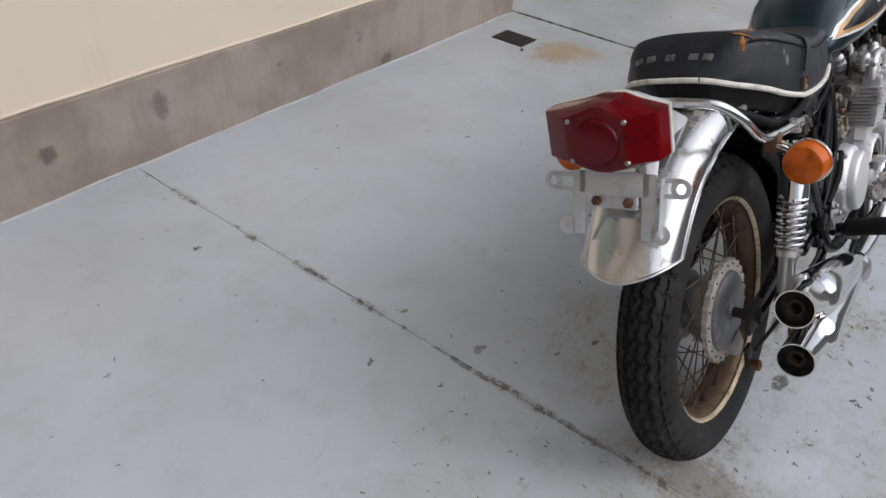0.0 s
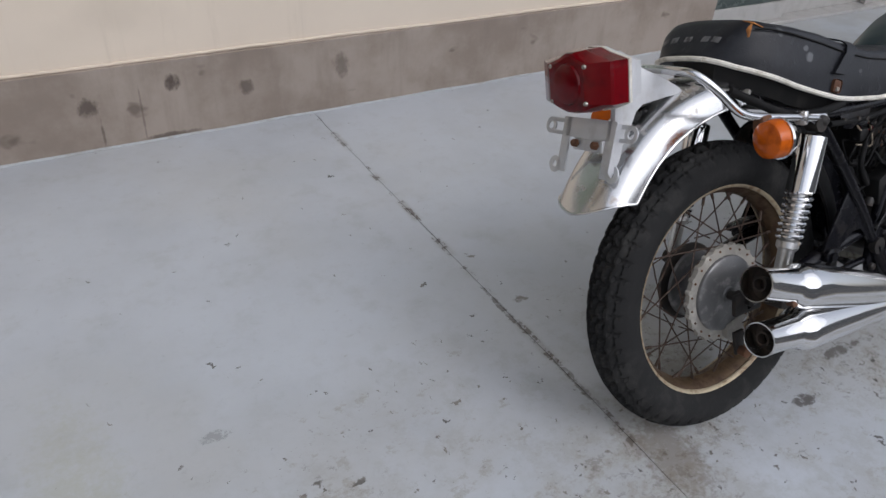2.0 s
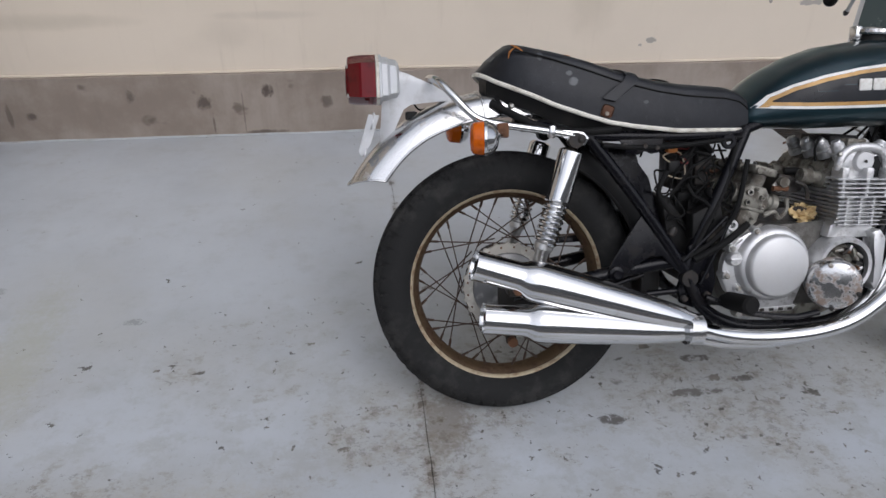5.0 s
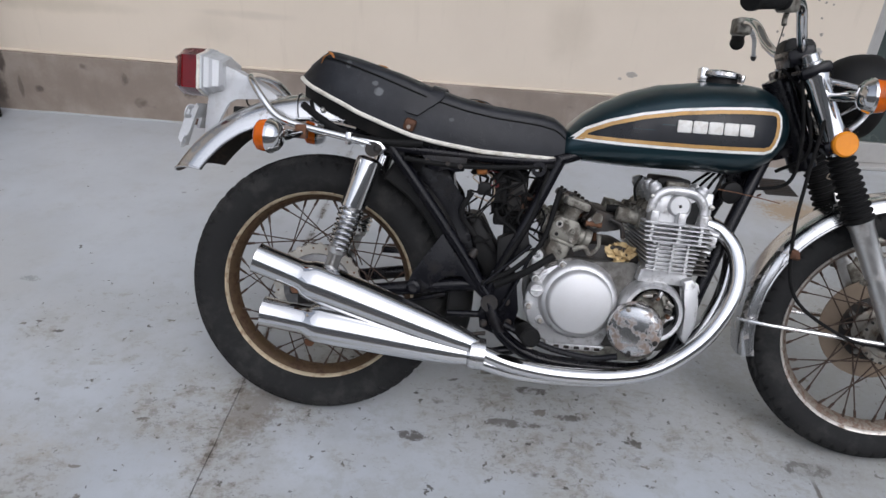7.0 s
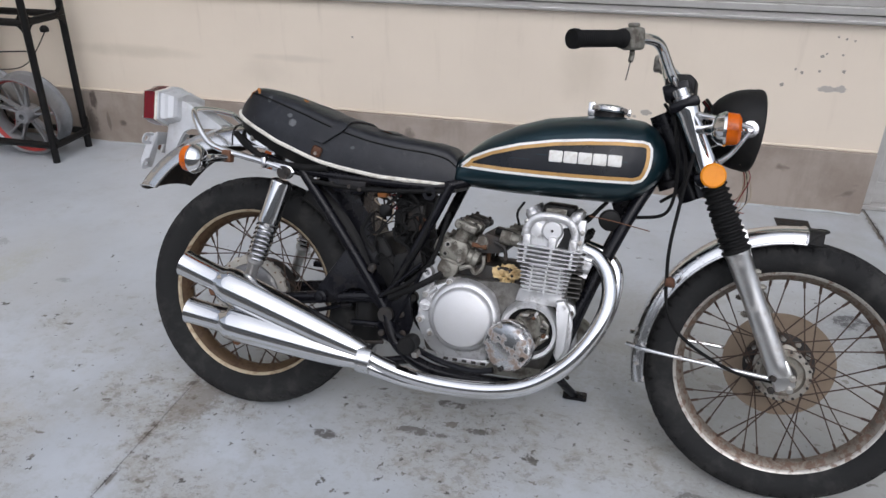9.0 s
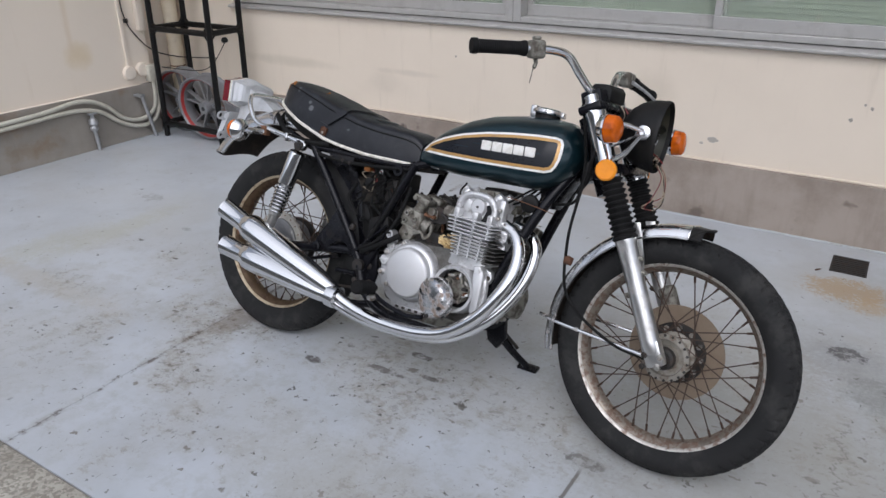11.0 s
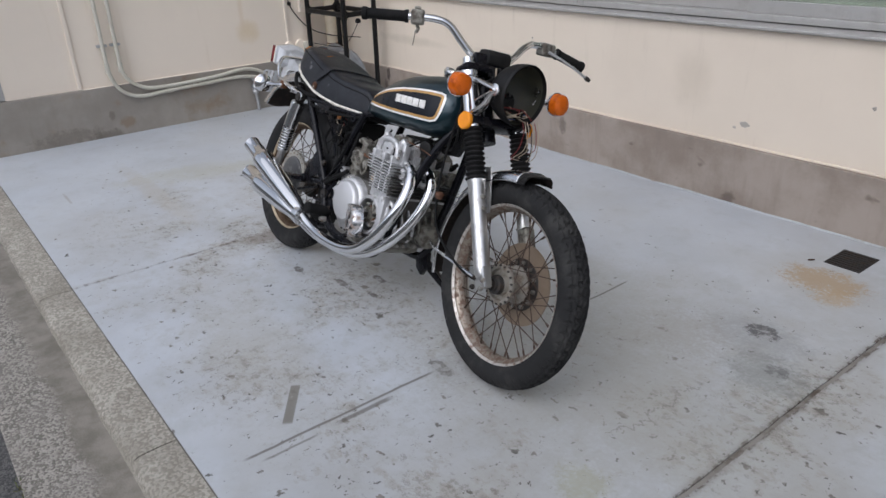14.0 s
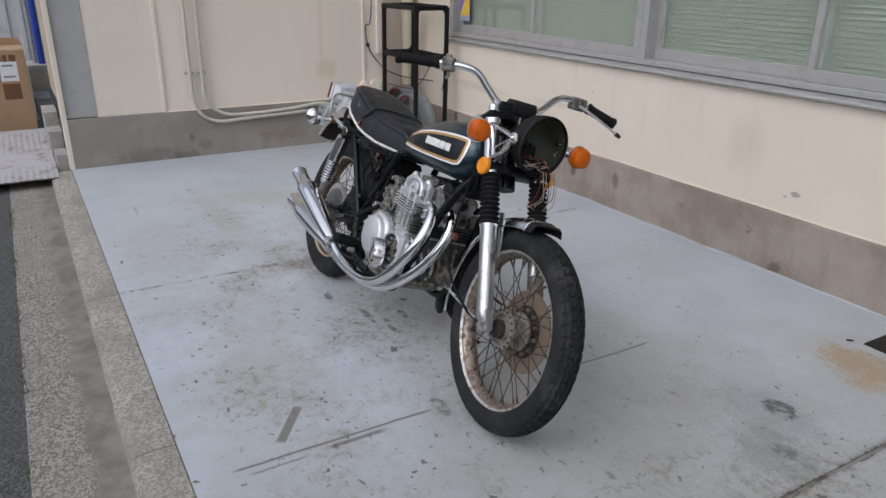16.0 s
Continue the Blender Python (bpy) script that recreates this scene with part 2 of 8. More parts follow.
PALE_STONE = worn("pale far wall", (0.60, 0.60, 0.58), (0.42, 0.42, 0.41), 0.9, 0.0, 4, 0.6, 40, 0.2)
YELLOW = worn("yellow sticker", (0.72, 0.47, 0.05), (0.6, 0.38, 0.05), 0.5, 0.0, 20, 0.3)
PURPLE = worn("purple sticker", (0.20, 0.14, 0.46), (0.15, 0.1, 0.35), 0.5, 0.0, 20, 0.3)
GREY_STICKER = worn("grey-blue sticker", (0.34, 0.36, 0.46), (0.28, 0.3, 0.4), 0.5, 0.0, 20, 0.3)
SPLIT_DARK = worn("joint dirt", (0.25, 0.235, 0.21), (0.06, 0.04, 0.026), 0.95, 0.0, 6, 1.0, 200, 0.6)
SPLASH = worn("pale grey floor paint splash", (0.44, 0.46, 0.47), (0.30, 0.28, 0.25), 0.7, 0.0, 12, 0.7, 160, 0.3)
EARTH = worn("dry weeds", (0.10, 0.12, 0.04), (0.16, 0.11, 0.05), 0.9, 0.0, 60, 0.8)


def lens_material(name, colour, deep):
    """Ribbed translucent lamp plastic."""
    n = Nodes(name)
    ribs = n.add("ShaderNodeTexWave", Scale=24.0, Distortion=0.0)
    ribs.bands_direction = "Z"
    n.tree.links.new(n.coord.outputs["Object"], ribs.inputs["Vector"])
    dirt = n.ramp(n.noise(30, 5), 0.45, 0.75)
    n.bump(ribs.outputs["Fac"], 0.06, 0.001)
    return n.set(Base_Color=n.mix(dirt, colour, deep), Roughness=0.09, Specular_IOR_Level=0.28)


RED_LENS = lens_material("red lamp plastic", (0.13, 0.001, 0.004), (0.06, 0.001, 0.003))
AMBER_LENS = lens_material("amber lamp plastic", (0.58, 0.115, 0.005), (0.26, 0.045, 0.003))
REFLECTOR = lens_material("orange reflector", (0.85, 0.30, 0.015), (0.75, 0.24, 0.01))


def tank_paint():
    n = Nodes("dark green metallic paint")
    flake = n.noise(900, 2)
    cloud = n.ramp(n.noise(5, 4), 0.35, 0.7)
    scuff = n.ramp(n.noise(26, 7, 0.7), 0.62, 0.8)
    base = n.mix(cloud, (0.006, 0.021, 0.029), (0.011, 0.038, 0.049))
    base = n.mix(n.math("MULTIPLY", scuff, 0.4), base, (0.09, 0.12, 0.12))
    n.bump(n.noise(60, 3), 0.03, 0.001)
    return n.set(Base_Color=base, Roughness=n.math("ADD", 0.26, n.math("MULTIPLY", flake, 0.15)), Metallic=0.55, Coat_Weight=0.6,
                 Coat_Roughness=0.08)


TANK = tank_paint()


def stucco():
    """Cream painted plaster with faint runs and patches."""
    n = Nodes("cream wall paint")
    fine = n.noise(220, 4)
    lump = n.noise(28, 4)
    cloud = n.ramp(n.noise(1.6, 5, 0.6), 0.35, 0.75)
    runs = n.ramp(n.noise(3.0, 5, 0.6, n.scaled(5.0, 5.0, 0.5)), 0.55, 0.82)
    c = n.mix(n.math("MULTIPLY", cloud, 0.5), (0.70, 0.615, 0.505), (0.63, 0.55, 0.45))
    c = n.mix(n.math("MULTIPLY", runs, 0.5), c, (0.48, 0.41, 0.325))
    sep = n.add("ShaderNodeSeparateXYZ")
    n.tree.links.new(n.coord.outputs["Object"], sep.inputs[0])
    for x0, z0, w, h, col, amt in ((2.975, 0.559, 0.040, 0.013, (0.36, 0.33, 0.30), 0.9), (3.030, 0.563, 0.028, 0.014, (0.36, 0.33, 0.30), 0.9), (2.236, 0.396, 0.024, 0.014, (0.30, 0.28, 0.25), 0.85), (2.186, 0.375, 0.010, 0.008, (0.30, 0.28, 0.25), 0.7),
                                   (-0.50, 0.525, 0.34, 0.030, (0.44, 0.39, 0.30), 0.45), (0.45, 0.540, 0.20, 0.016, (0.44, 0.39, 0.32), 0.35), (0.30, 0.47, 0.10, 0.06, (0.46, 0.41, 0.33), 0.25), (1.93, 0.56, 0.10, 0.13, (0.46, 0.40, 0.31), 0.35),
                                   (0.30, 0.42, 0.18, 0.05, (0.56, 0.49, 0.40), 0.2)):
        dx = n.math("DIVIDE", n.math("SUBTRACT", sep.outputs[0], x0), w)
        dz = n.math("DIVIDE", n.math("SUBTRACT", sep.outputs[2], z0), h)
        d = n.math("ADD", n.math("MULTIPLY", dx, dx), n.math("MULTIPLY", dz, dz))
        wide = w > 0.06
        d = n.math("ADD", d, n.math("MULTIPLY", n.math("SUBTRACT", n.noise(9 if wide else 45, 4, 0.55), 0.5), 2.5 if wide else 3.5))
        c = n.mix(n.math("MULTIPLY", n.ramp(d, 2.2, -0.6) if wide else n.ramp(d, 1.15, 0.75), amt), c, col)
    rough_edge = n.math("MULTIPLY", n.math("SUBTRACT", n.noise(140, 5, 0.7), 0.5), 2.6)
    holes = None
    for x0, z0, r in ((2.927, 0.697, 0.0085), (2.943, 0.708, 0.005), (3.006, 0.707, 0.006), (2.834, 0.637, 0.006), (3.025, 0.638, 0.0085), (2.861, 0.624, 0.008), (2.930, 0.634, 0.006), (2.791, 0.567, 0.009), (0.797, 0.664, 0.006), (3.006, 0.772, 0.006), (2.973, 0.780, 0.005), (3.038, 0.767, 0.005)):
        at = n.add("ShaderNodeCombineXYZ", X=x0, Y=2.0, Z=z0)
        far = n.add("ShaderNodeVectorMath")
        far.operation = "DISTANCE"
        n.tree.links.new(n.coord.outputs["Object"], far.inputs[0])
        n.tree.links.new(at.outputs[0], far.inputs[1])
        d = n.math("DIVIDE", far.outputs["Value"], r)
        holes = d if holes is None else n.math("MINIMUM", holes, d)
    c = n.mix(n.math("MULTIPLY", n.ramp(n.math("ADD", holes, rough_edge), 1.0, 0.75), 0.85), c, (0.20, 0.185, 0.165))
    n.bump(n.math("ADD", n.math("MULTIPLY", fine, 0.5), lump), 0.12, 0.002)
    return n.set(Base_Color=c, Roughness=0.75)


STUCCO = stucco()


def stucco_side():
    n = Nodes("pale wall paint")
    fine = n.noise(220, 4)
    cloud = n.ramp(n.noise(1.4, 5, 0.6), 0.35, 0.75)
    runs = n.ramp(n.noise(2.4, 5, 0.6, n.scaled(4.0, 4.0, 0.4)), 0.58, 0.82)
    c = n.mix(n.math("MULTIPLY", cloud, 0.5), (0.80, 0.71, 0.595), (0.73, 0.65, 0.545))
    c = n.mix(n.math("MULTIPLY", runs, 0.4), c, (0.60, 0.50, 0.36))
    sep = n.add("ShaderNodeSeparateXYZ")
    n.tree.links.new(n.coord.outputs["Object"], sep.inputs[0])
    dy = n.math("DIVIDE", n.math("SUBTRACT", sep.outputs[1], 1.16), 0.075)
    dz = n.math("DIVIDE", n.math("SUBTRACT", sep.outputs[2], 0.595), 0.065)
    d = n.math("ADD", n.math("MULTIPLY", dy, dy), n.math("MULTIPLY", dz, dz))
    d = n.math("ADD", d, n.math("MULTIPLY", n.math("SUBTRACT", n.noise(16, 4), 0.5), 2.0))
    c = n.mix(n.math("MULTIPLY", n.ramp(d, 2.6, -0.4), 0.45), c, (0.60, 0.45, 0.21))
    streak = n.math("ABSOLUTE", n.math("SUBTRACT", sep.outputs[1], n.math("ADD", 1.115, n.math("MULTIPLY", n.noise(6, 3), 0.02))))
    c = n.mix(n.math("MULTIPLY", n.math("MULTIPLY", n.ramp(streak, 0.03, 0.0), n.ramp(sep.outputs[2], 0.60, 0.68)), 0.25), c, (0.58, 0.42, 0.22))
    n.bump(fine, 0.1, 0.002)
    return n.set(Base_Color=c, Roughness=0.75)


STUCCO_SIDE = stucco_side()


def plinth_stone():
    """Brownish-grey trowelled base with drips, dark knots and white scuffs."""
    n = Nodes("brownish grey plinth")
    fine = n.noise(160, 5)
    cloud = n.ramp(n.noise(3.2, 6, 0.62), 0.36, 0.66)
    vert = n.ramp(n.noise(6.0, 5, 0.6, n.scaled(3.0, 3.0, 0.5)), 0.47, 0.74)
    knots = n.ramp(n.noise(5.2, 3, 0.5, n.scaled(1.0, 1.0, 1.6)), 0.655, 0.74)
    chalk = n.ramp(n.noise(9.0, 7, 0.75, n.scaled(1.0, 1.0, 2.0, 3.7)), 0.69, 0.76)
    c = n.mix(cloud, (0.335, 0.285, 0.243), (0.238, 0.195, 0.160))
    c = n.mix(n.math("MULTIPLY", vert, 0.32), c, (0.19, 0.155, 0.13))
    c = n.mix(n.math("MULTIPLY", knots, 0.7), c, (0.10, 0.075, 0.06))
    c = n.mix(n.math("MULTIPLY", chalk, 0.6), c, (0.52, 0.49, 0.46))
    sep = n.add("ShaderNodeSeparateXYZ")
    n.tree.links.new(n.coord.outputs["Object"], sep.inputs[0])
    for x0, z0, w, h, amt in ((0.44, 0.205, 0.022, 0.028, 0.9), (0.155, 0.165, 0.028, 0.03, 0.75), (-0.765, 0.245, 0.020, 0.045, 0.85), (-0.795, 0.11, 0.035, 0.07, 0.6), (-0.690, 0.12, 0.010, 0.05, 0.5), (-0.596, 0.119, 0.022, 0.016, 0.7), (0.185, 0.06, 0.005, 0.05, 0.6), (0.325, 0.10, 0.004, 0.10, 0.4), (0.42, 0.012, 0.09, 0.010, 0.7), (-0.165, 0.20, 0.02, 0.03, 0.6),
                              (0.712, 0.15, 0.025, 0.025, 0.65), (1.09, 0.185, 0.03, 0.045, 0.55)):
        dx = n.math("DIVIDE", n.math("SUBTRACT", sep.outputs[0], x0), w)
        dz = n.math("DIVIDE", n.math("SUBTRACT", sep.outputs[2], z0), h)
        d = n.math("ADD", n.math("MULTIPLY", dx, dx), n.math("MULTIPLY", dz, dz))
        d = n.math("ADD", d, n.math("MULTIPLY", n.math("SUBTRACT", n.noise(22, 6, 0.7, n.scaled(1.0, 1.0, 0.6)), 0.5), 6.0))
        c = n.mix(n.math("MULTIPLY", n.ramp(d, 1.9, 0.1), amt), c, (0.060, 0.044, 0.036))
    n.bump(n.math("ADD", fine, n.math("MULTIPLY", cloud, 0.6)), 0.25, 0.002)
    return n.set(Base_Color=c, Roughness=0.82)


PLINTH = plinth_stone()


def plinth_grey():
    n = Nodes("grey trowelled plinth")
    fine = n.noise(160, 5)
    cloud = n.ramp(n.noise(2.6, 6, 0.62), 0.36, 0.66)
    vert = n.ramp(n.noise(4.0, 5, 0.6, n.scaled(3.0, 3.0, 0.5)), 0.5, 0.76)
    rusty = n.ramp(n.noise(3.6, 6, 0.6, n.scaled(1.0, 1.0, 1.0, 5.0, 2.0)), 0.56, 0.72)
    c = n.mix(cloud, (0.33, 0.30, 0.26), (0.26, 0.235, 0.205))
    c = n.mix(n.math("MULTIPLY", vert, 0.35), c, (0.20, 0.17, 0.14))
    c = n.mix(n.math("MULTIPLY", rusty, 0.6), c, (0.24, 0.15, 0.08))
    sep = n.add("ShaderNodeSeparateXYZ")
    n.tree.links.new(n.coord.outputs["Object"], sep.inputs[0])
    for y0, z0, w, h, amt, tone in ((0.146, 0.085, 0.05, 0.035, 0.5, (0.21, 0.135, 0.075)), (0.045, 0.145, 0.02, 0.03, 0.5, (0.13, 0.10, 0.08)), (0.72, 0.10, 0.14, 0.05, 0.35, (0.22, 0.15, 0.09)), (-0.25, 0.04, 0.22, 0.05, 0.5, (0.13, 0.11, 0.09)), (-0.02, 0.02, 0.10, 0.03, 0.5, (0.12, 0.10, 0.08))):
        dy = n.math("DIVIDE", n.math("SUBTRACT", sep.outputs[1], y0), w)
        dz = n.math("DIVIDE", n.math("SUBTRACT", sep.outputs[2], z0), h)
        d = n.math("ADD", n.math("MULTIPLY", dy, dy), n.math("MULTIPLY", dz, dz))
        d = n.math("ADD", d, n.math("MULTIPLY", n.math("SUBTRACT", n.noise(22, 6, 0.7), 0.5), 5.0))
        c = n.mix(n.math("MULTIPLY", n.ramp(d, 1.9, 0.1), amt), c, tone)
    n.bump(n.math("ADD", fine, n.math("MULTIPLY", cloud, 0.6)), 0.25, 0.002)
    return n.set(Base_Color=c, Roughness=0.82)


PLINTH_GREY = plinth_grey()


def floor_paint():
    """Blue-grey floor paint: chips, rust and oil stains, scratches, moss."""
    n = Nodes("blue-grey floor paint")
    sep = n.add("ShaderNodeSeparateXYZ")
    n.tree.links.new(n.coord.outputs["Object"], sep.inputs[0])
    X, Y = sep.outputs[0], sep.outputs[1]
    fine = n.noise(240, 4)
    cloud = n.ramp(n.noise(2.0, 6, 0.6), 0.35, 0.68)
    warm = n.ramp(n.noise(1.3, 5, 0.6, n.scaled(1, 1, 1, 4.0, 9.0)), 0.45, 0.7)
    c = n.mix(cloud, (0.466, 0.498, 0.532), (0.412, 0.440, 0.468))
    c = n.mix(n.math("MULTIPLY", warm, 0.45), c, (0.415, 0.42, 0.405))
    cloud2 = n.ramp(n.noise(6.5, 6, 0.65, n.scaled(1, 1, 1, 1.0, 3.0)), 0.5, 0.75)
    c = n.mix(n.math("MULTIPLY", cloud2, 0.42), c, (0.33, 0.34, 0.33))

    # greyer, darker tone in the paint towards the entrance end
    entrance_tone = n.math("MULTIPLY", n.ramp(n.math("ADD", X, n.math("MULTIPLY", n.noise(1.1, 4), 0.9)), 2.5, 3.6), n.ramp(n.noise(3.4, 7, 0.66, n.scaled(1, 1, 1, 2.0, 6.0)), 0.25, 0.62))
    c = n.mix(n.math("MULTIPLY", entrance_tone, 0.58), c, (0.315, 0.31, 0.285))

    def near(x0, y0, w, h):
        dx = n.math("DIVIDE", n.math("SUBTRACT", X, x0), w)
        dy = n.math("DIVIDE", n.math("SUBTRACT", Y, y0), h)
        return n.math("ADD", n.math("MULTIPLY", dx, dx), n.math("MULTIPLY", dy, dy))

    # worn zone under and in front of the machine
    worn_zone = n.math("ADD", n.ramp(near(1.45, -0.10, 1.9, 0.75), 1.6, 0.15), n.ramp(near(2.9, 0.4, 0.9, 0.9), 1.4, 0.3), True)
    patch = n.math("MULTIPLY", n.ramp(n.noise(2.3, 6, 0.62, n.scaled(1, 1, 1, 3.0, 5.0)), 0.40, 0.66), worn_zone)
    for px, py, pw, ph, pa in ((2.72, -0.42, 0.50, 0.28, 0.45), (1.78, 0.10, 0.42, 0.24, 0.75), (2.40, 0.10, 0.40, 0.25, 0.55), (0.45, -0.50, 0.45, 0.22, 0.5)):
        patch = n.math("MAXIMUM", patch, n.math("MULTIPLY", n.ramp(near(px, py, pw, ph), 1.6, 0.1), pa))
    density = n.math("ADD", n.math("MULTIPLY", patch, 0.135), n.math("MULTIPLY", worn_zone, 0.035))
    coarse = n.math("ADD", n.noise(17, 9, 0.76, n.scaled(0.9, 1.15, 1.0)), density)
    middle = n.math("ADD", n.noise(33, 9, 0.80, n.scaled(0.95, 1.1, 1.0, 2.0, 7.0)), density)
    small = n.math("ADD", n.noise(70, 6, 0.72, n.scaled(0.9, 1.15, 1.0, 5.0, 1.0)), n.math("MULTIPLY", density, 0.7))
    c = n.mix(n.math("MULTIPLY", patch, 0.5), c, (0.335, 0.325, 0.29))
    c = n.mix(n.math("MULTIPLY", n.ramp(coarse, 0.63, 0.71), 0.45), c, (0.27, 0.25, 0.205))
    c = n.mix(n.math("MULTIPLY", n.ramp(coarse, 0.735, 0.77), 0.4), c, (0.15, 0.13, 0.105))
    mottle = n.ramp(n.noise(8.5, 9, 0.76, n.scaled(1, 1, 1, 8.0, 4.0)), 0.49, 0.62)
    c = n.mix(n.math("MULTIPLY", n.math("MULTIPLY", mottle, worn_zone), 0.34), c, (0.30, 0.295, 0.262))
    dust = n.ramp(n.noise(20, 9, 0.8, n.scaled(1, 1, 1, 1.0, 14.0)), 0.52, 0.66)
    c = n.mix(n.math("MULTIPLY", dust, 0.16), c, (0.30, 0.30, 0.285))
    marks = n.math("MAXIMUM", n.ramp(middle, 0.672, 0.715), n.ramp(small, 0.715, 0.755))
    c = n.mix(n.math("MULTIPLY", marks, 0.38), c, (0.15, 0.135, 0.112))
    # loose paint flakes: separate ragged spots, denser in the worn zone
    def flakes(scale, sx, sy, shift, share, most):
        warp = n.add("ShaderNodeTexNoise", Scale=38.0, Detail=4, Roughness=0.65)
        n.tree.links.new(n.coord.outputs["Object"], warp.inputs["Vector"])
        push = n.add("ShaderNodeVectorMath")
        push.operation = "MULTIPLY_ADD"
        n.tree.links.new(warp.outputs["Color"], push.inputs[0])
        push.inputs[1].default_value = (0.055, 0.055, 0.0)
        n.tree.links.new(n.scaled(sx, sy, 0.0, shift, shift * 0.7), push.inputs[2])
        v = n.add("ShaderNodeTexVoronoi", Scale=scale)
        n.tree.links.new(push.outputs[0], v.inputs["Vector"])
        tone = n.add("ShaderNodeSeparateColor", Color=v.outputs["Color"])
        picked = n.ramp(n.math("ADD", tone.outputs[0], share), 0.985, 1.0)
        size = n.math("ADD", n.math("MULTIPLY", n.math("POWER", tone.outputs[1], 2.0), most), 0.05)
        return n.math("MULTIPLY", picked, n.ramp(n.math("DIVIDE", v.outputs["Distance"], size), 1.0, 0.72))

    ahead = n.ramp(near(2.45, -0.15, 1.1, 0.75), 1.5, 0.3)
    thin = n.math("ADD", n.math("MULTIPLY", n.math("ADD", worn_zone, patch), 0.19), n.math("MULTIPLY", ahead, 0.15))
    big = flakes(11, 0.75, 1.25, 3.1, n.math("ADD", thin, -0.02), 0.22)
    fine_f = flakes(26, 0.8, 1.2, 7.7, n.math("ADD", thin, 0.02), 0.26)
    tiny = flakes(60, 1.1, 0.9, 1.3, n.math("ADD", thin, 0.03), 0.30)
    chip = n.math("MAXIMUM", big, n.math("MAXIMUM", fine_f, tiny))
    c = n.mix(n.math("MULTIPLY", chip, 0.88), c, n.mix(n.ramp(n.noise(14, 3), 0.4, 0.6), (0.07, 0.064, 0.055), (0.19, 0.175, 0.148)))
    # brown dirt along the two joints, in stretches
    for x0, wide, tone, amt, thr in ((0.965, 0.024, (0.20, 0.17, 0.14), 0.75, 0.45), (3.27, 0.030, (0.085, 0.066, 0.048), 0.95, 0.40)):
        off = n.math("ABSOLUTE", n.math("ADD", n.math("SUBTRACT", X, x0), n.math("MULTIPLY", n.math("SUBTRACT", n.noise(11, 6, 0.7), 0.5), 0.022)))
        run = n.ramp(n.noise(5.5, 4, 0.6, n.scaled(0.3, 1.0, 1.0, x0)), thr, thr + 0.16)
        c = n.mix(n.math("MULTIPLY", n.math("MULTIPLY", n.ramp(off, wide, wide * 0.2), run), 0.4), c, tone)
        crumbs = n.math("MULTIPLY", n.ramp(off, wide * 0.55, wide * 0.35), n.ramp(n.math("ADD", n.noise(26, 7, 0.75), n.math("MULTIPLY", run, 0.1)), 0.575, 0.63))
        c = n.mix(n.math("MULTIPLY", crumbs, amt), c, (0.075, 0.058, 0.044))
    scuff = n.ramp(n.noise(24, 7, 0.75, n.scaled(1.0, 0.9, 1.0, 11.0)), 0.60, 0.70)
    c = n.mix(n.math("MULTIPLY", scuff, 0.22), c, (0.24, 0.235, 0.23))
    ragged = n.noise(30, 9, 0.78, None, 0.6)
    wobble = n.math("ADD", n.math("MULTIPLY", n.math("SUBTRACT", n.noise(15, 6, 0.7), 0.5), 4.0), n.math("MULTIPLY", n.math("SUBTRACT", n.noise(70, 5, 0.7), 0.5), 4.5))
